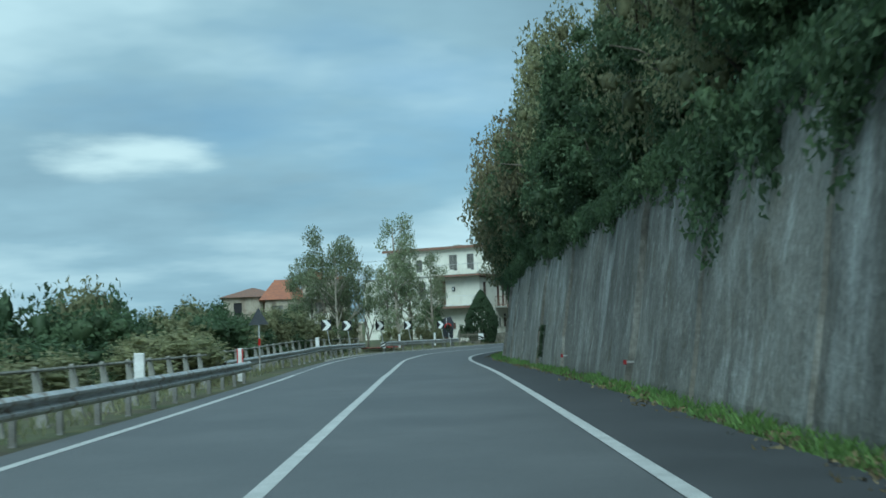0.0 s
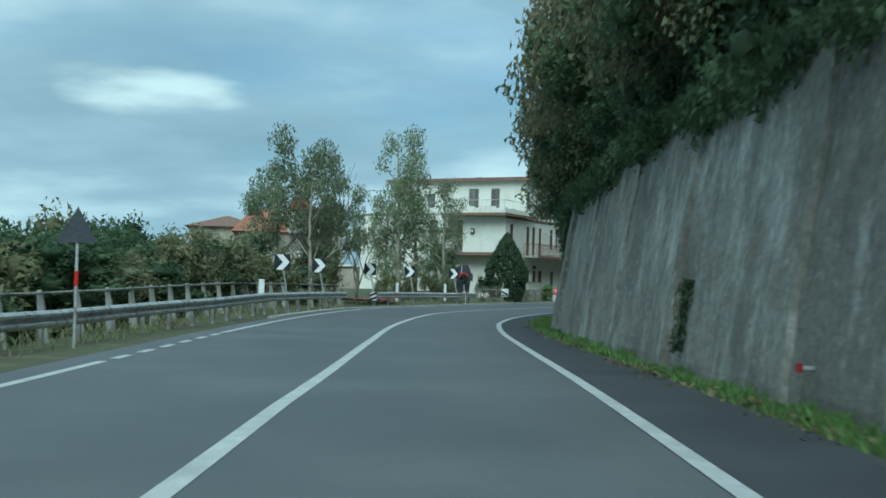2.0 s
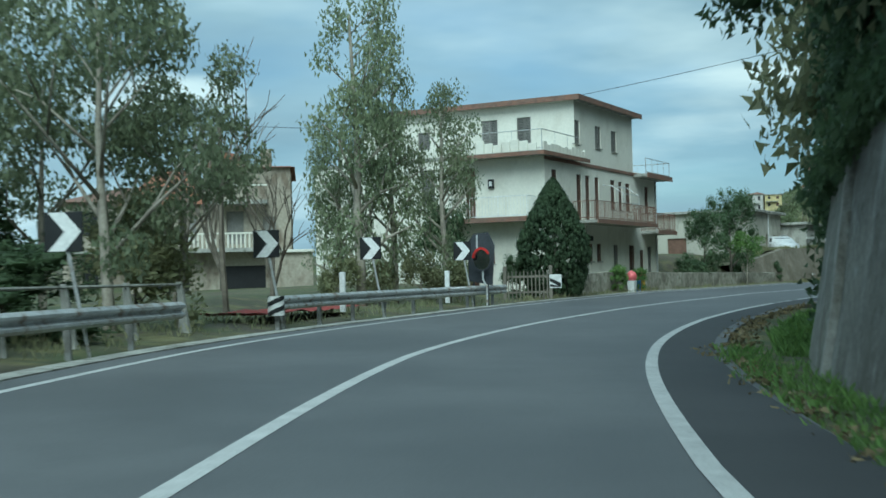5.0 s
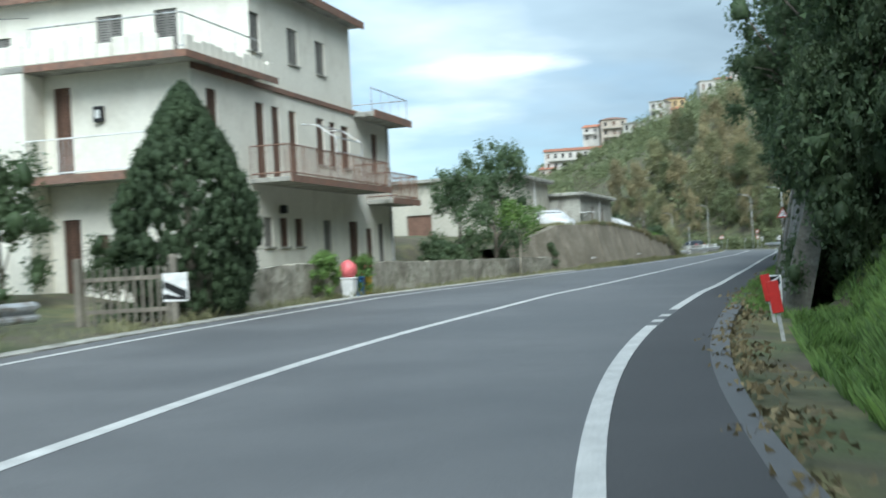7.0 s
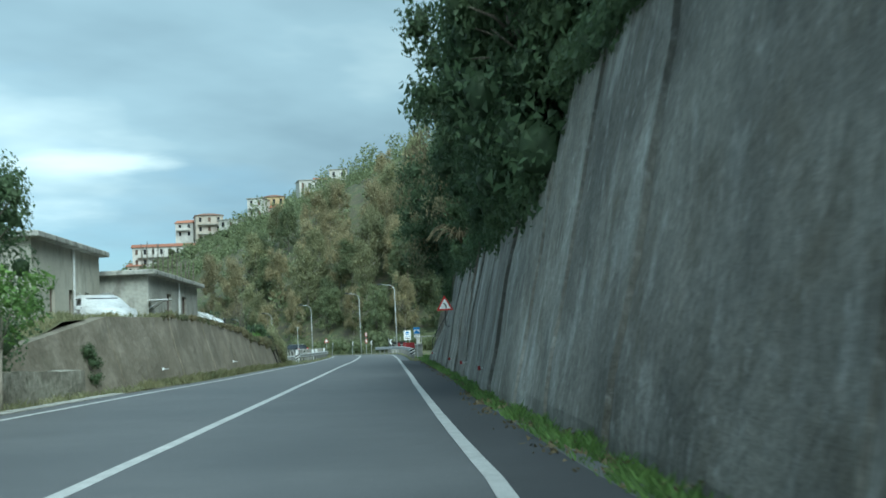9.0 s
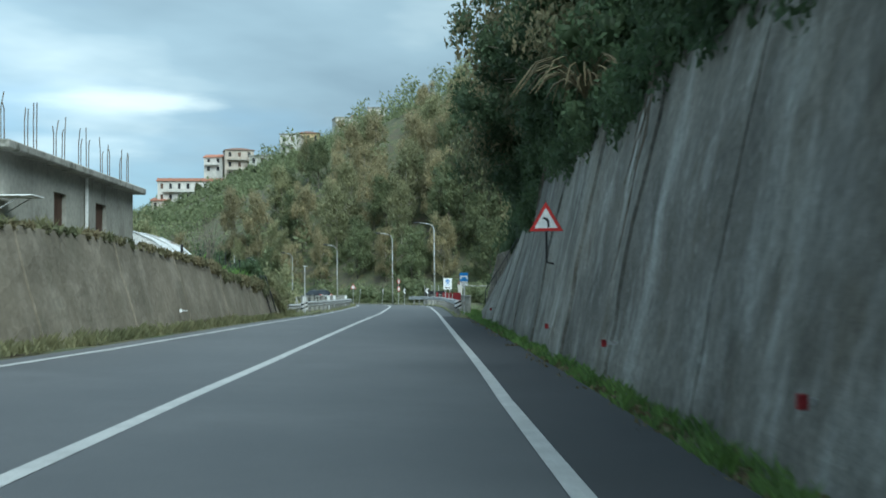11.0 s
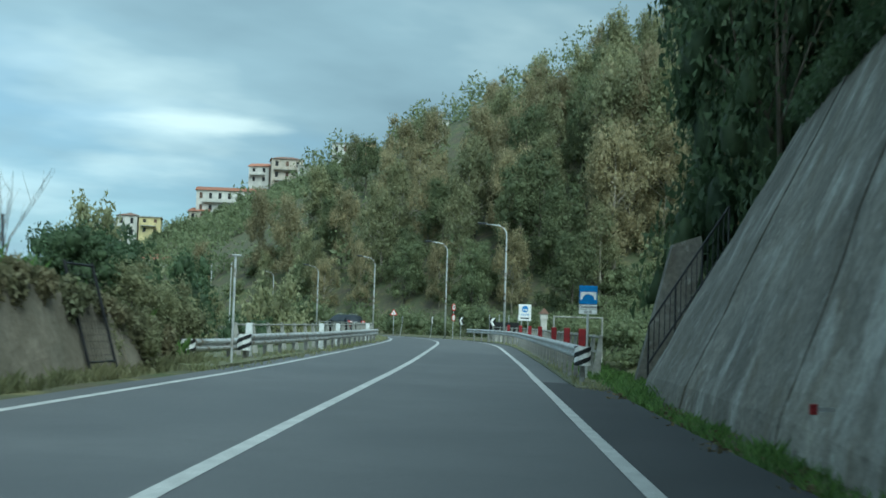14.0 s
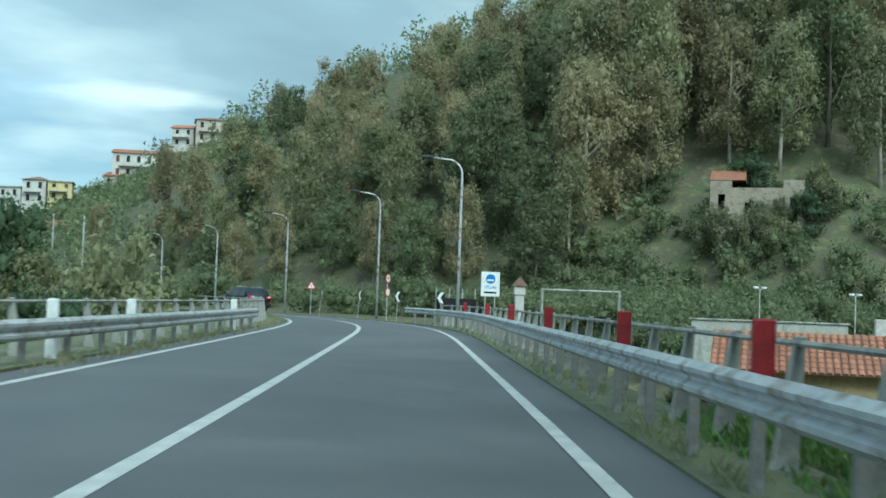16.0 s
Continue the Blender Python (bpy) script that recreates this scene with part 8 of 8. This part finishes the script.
def olive_slope():
    r = random.Random(404)
    n = 0
    while n < 120:
        x, y = r.uniform(86, 160), r.uniform(385, 464)
        if hill(x, y) <= 0 or any(abs(x - v[0]) < v[3] / 2 + 2.5 and -9 < y - v[1] < 7 for v in VILLAGE) or math.hypot(x - 94, y - 398) < 11 or (x < 106 and y < 402):
            continue
        put(OLIVE, x, y, ground_z(x, y) - 0.2, r.uniform(0, 360), r.uniform(0.45, 0.85), r.uniform(0.75, 1.0))
        n += 1


olive_slope()


def far_woods():
    """The rest of the hill's cover, too far to pick apart."""
    r = random.Random(17)
    cs, rs = [], []
    for _ in range(2600):
        x, y = r.uniform(66, 420), r.uniform(240, 640)
        d = foot_distance(x, y)
        if d < 1 or d > 330:
            continue
        near = math.hypot(x - 60, y - 200) < 175
        if x > 100 and y < 270 and d < 26:
            q = r.uniform(0.8, 1.5)
        elif y > 380 and x < 215:
            q = r.uniform(1.0, 2.0)
            if any(abs(x - v[0]) < v[3] / 2 + 2 and -16 < y - v[1] < 6 for v in VILLAGE):
                q = 0.8
        elif near:
            q = r.uniform(1.5, 2.6)
        else:
            q = r.uniform(1.8, 3.2)
        z = ground_z(x, y)
        cs.append((x, y, z + q * 0.7))
        rs.append((q * 1.2, q * 1.2, q))
        if q > 2:
            cs.append((x + r.uniform(-1, 1), y + r.uniform(-1, 1), z + q * 2.0))
            rs.append((q * 0.9, q * 0.9, q * 1.1))
    for _ in range(900):
        x, y = r.uniform(85, 215), r.uniform(375, 474)
        d = foot_distance(x, y)
        if d < 1 or any(abs(x - v[0]) < v[3] / 2 + 1.5 and -5 < y - v[1] < 6 for v in VILLAGE):
            continue
        low = any(abs(x - v[0]) < v[3] / 2 + 2 and -16 < y - v[1] < 6 for v in VILLAGE)
        q = r.uniform(0.7, 1.0) if low else r.uniform(1.1, 2.2)
        cs.append((x, y, ground_z(x, y) + q * 0.6))
        rs.append((q * 1.2, q * 1.2, q))
    ob = linked("woodland", leaf_mesh("woodland", cs, rs, 340000, 0.4, 19, 0.3, 0.4), M_LEAF_GREEN)
    tagged(ob, "dense olive and brown scrub and woods on the hillside", "woodland", kind="stuff")


far_woods()


def undergrowth():
    """Scrub at the foot of the woods and on the terraces, too tangled to pick apart."""
    r = random.Random(61)
    cs, rs = [], []

    def clump(x, y, size):
        z = ground_z(x, y)
        for _ in range(7):
            q = size * r.uniform(0.35, 0.75)
            cs.append((x + r.uniform(-1, 1) * size, y + r.uniform(-1, 1) * size, z + q * 0.5 + r.random() * size * 1.1))
            rs.append((q, q, q * 1.1))

    n = 0
    while n < 250:
        x, y = (r.uniform(62, 135), r.uniform(232, 330)) if n % 2 else (r.uniform(92, 128), r.uniform(230, 268))
        s, o = along(x, y)
        d = foot_distance(x, y) if hill(x, y) > 0 else -1
        if abs(o) < 8.5 or d > 16 or (d < 0 and o < 9) or (o < 0):
            continue
        clump(x, y, r.uniform(0.9, 1.9))
        n += 1
    for _ in range(120):
        x, y = r.uniform(88, 132), r.uniform(218, 262)
        s, o = along(x, y)
        if o > 16 and hill(x, y) < 14 and not (110 < x < 128 and 244 < y < 251):
            clump(x, y, r.uniform(0.6, 1.5))
    ob = linked("undergrowth", leaf_mesh("undergrowth", cs, rs, 230000, 0.14, 23, 0.3, 0.45, core=0.5), M_LEAF_GREEN)
    tagged(ob, "dense green scrub at the foot of the woods and terraces", "undergrowth", kind="stuff")


undergrowth()


def lowland():
    r = random.Random(88)
    for _ in range(34):
        s = r.uniform(196, 262)
        o = -lane_l(s) - r.uniform(6, 26)
        p = at(s, o)
        put(BUSHES[r.choice((0, 2, 2))], p.x, p.y, ground_z(p.x, p.y) - 0.2, r.uniform(0, 360), r.uniform(1.1, 1.7), r.uniform(1.1, 1.6))
    for _ in range(14):
        s = r.uniform(177, 192)
        o = -lane_l(s) - r.uniform(4.2, 10)
        p = at(s, o)
        put(BUSHES[r.choice((1, 2, 2))], p.x, p.y, ground_z(p.x, p.y) - 0.2, r.uniform(0, 360), r.uniform(0.3, 0.5), r.uniform(0.8, 1.0))
    for s, o, k, sz in ((183.8, -4.9, 2, 0.5), (184.9, -4.6, 2, 0.46), (186.0, -5.0, 2, 0.55), (187.2, -4.9, 2, 0.5), (188.6, -5.3, 2, 0.6), (190.2, -5.4, 2, 0.55), (185.2, -6.0, 0, 0.7), (187.6, -6.4, 2, 0.75), (189.6, -6.9, 0, 0.75), (191.6, -6.6, 2, 0.7), (193.4, -7.4, 2, 0.8)):
        p = at(s, o)
        put(BUSHES[k], p.x, p.y, max(ground_z(p.x, p.y), west_z(s, o)) - 0.12, s * 77, sz * (0.75 if s < 188.7 else 1.0), 1.0)
    for _ in range(22):
        s = r.uniform(178, 235)
        o = lane_r(s) + r.uniform(6, 24)
        p = at(s, o)
        put(BUSHES[r.choice((0, 1, 2))], p.x, p.y, ground_z(p.x, p.y) - 0.2, r.uniform(0, 360), r.uniform(0.5, 0.9), r.uniform(0.7, 1.1))
    for s, o, sz in ((193.6, 7.6, 0.42), (195.2, 8.2, 0.5), (197.0, 8.0, 0.45)):
        p = at(s, o)
        put(BUSHES[1], p.x, p.y, max(ground_z(p.x, p.y), bank_z(s, o)) - 0.15, s * 50, sz, 1.0)
    for x, y, sz in ((121.5, 250.5, 1.2), (123.5, 250.0, 0.9), (126.0, 249.5, 1.1), (128.5, 250.5, 1.3), (119.5, 253.5, 1.4), (125.0, 255.5, 1.5)):
        put(BUSHES[r.choice((0, 2))], x, y, ground_z(x, y) - 0.2, r.uniform(0, 360), sz, 1.0)


lowland()
for proto in (*WALL_TREES, *LEANING, *BUSHES, *EUCALYPTUS, GARDEN_TREE, FIG, OLIVE, *FOREST):
    remove_thing(proto)
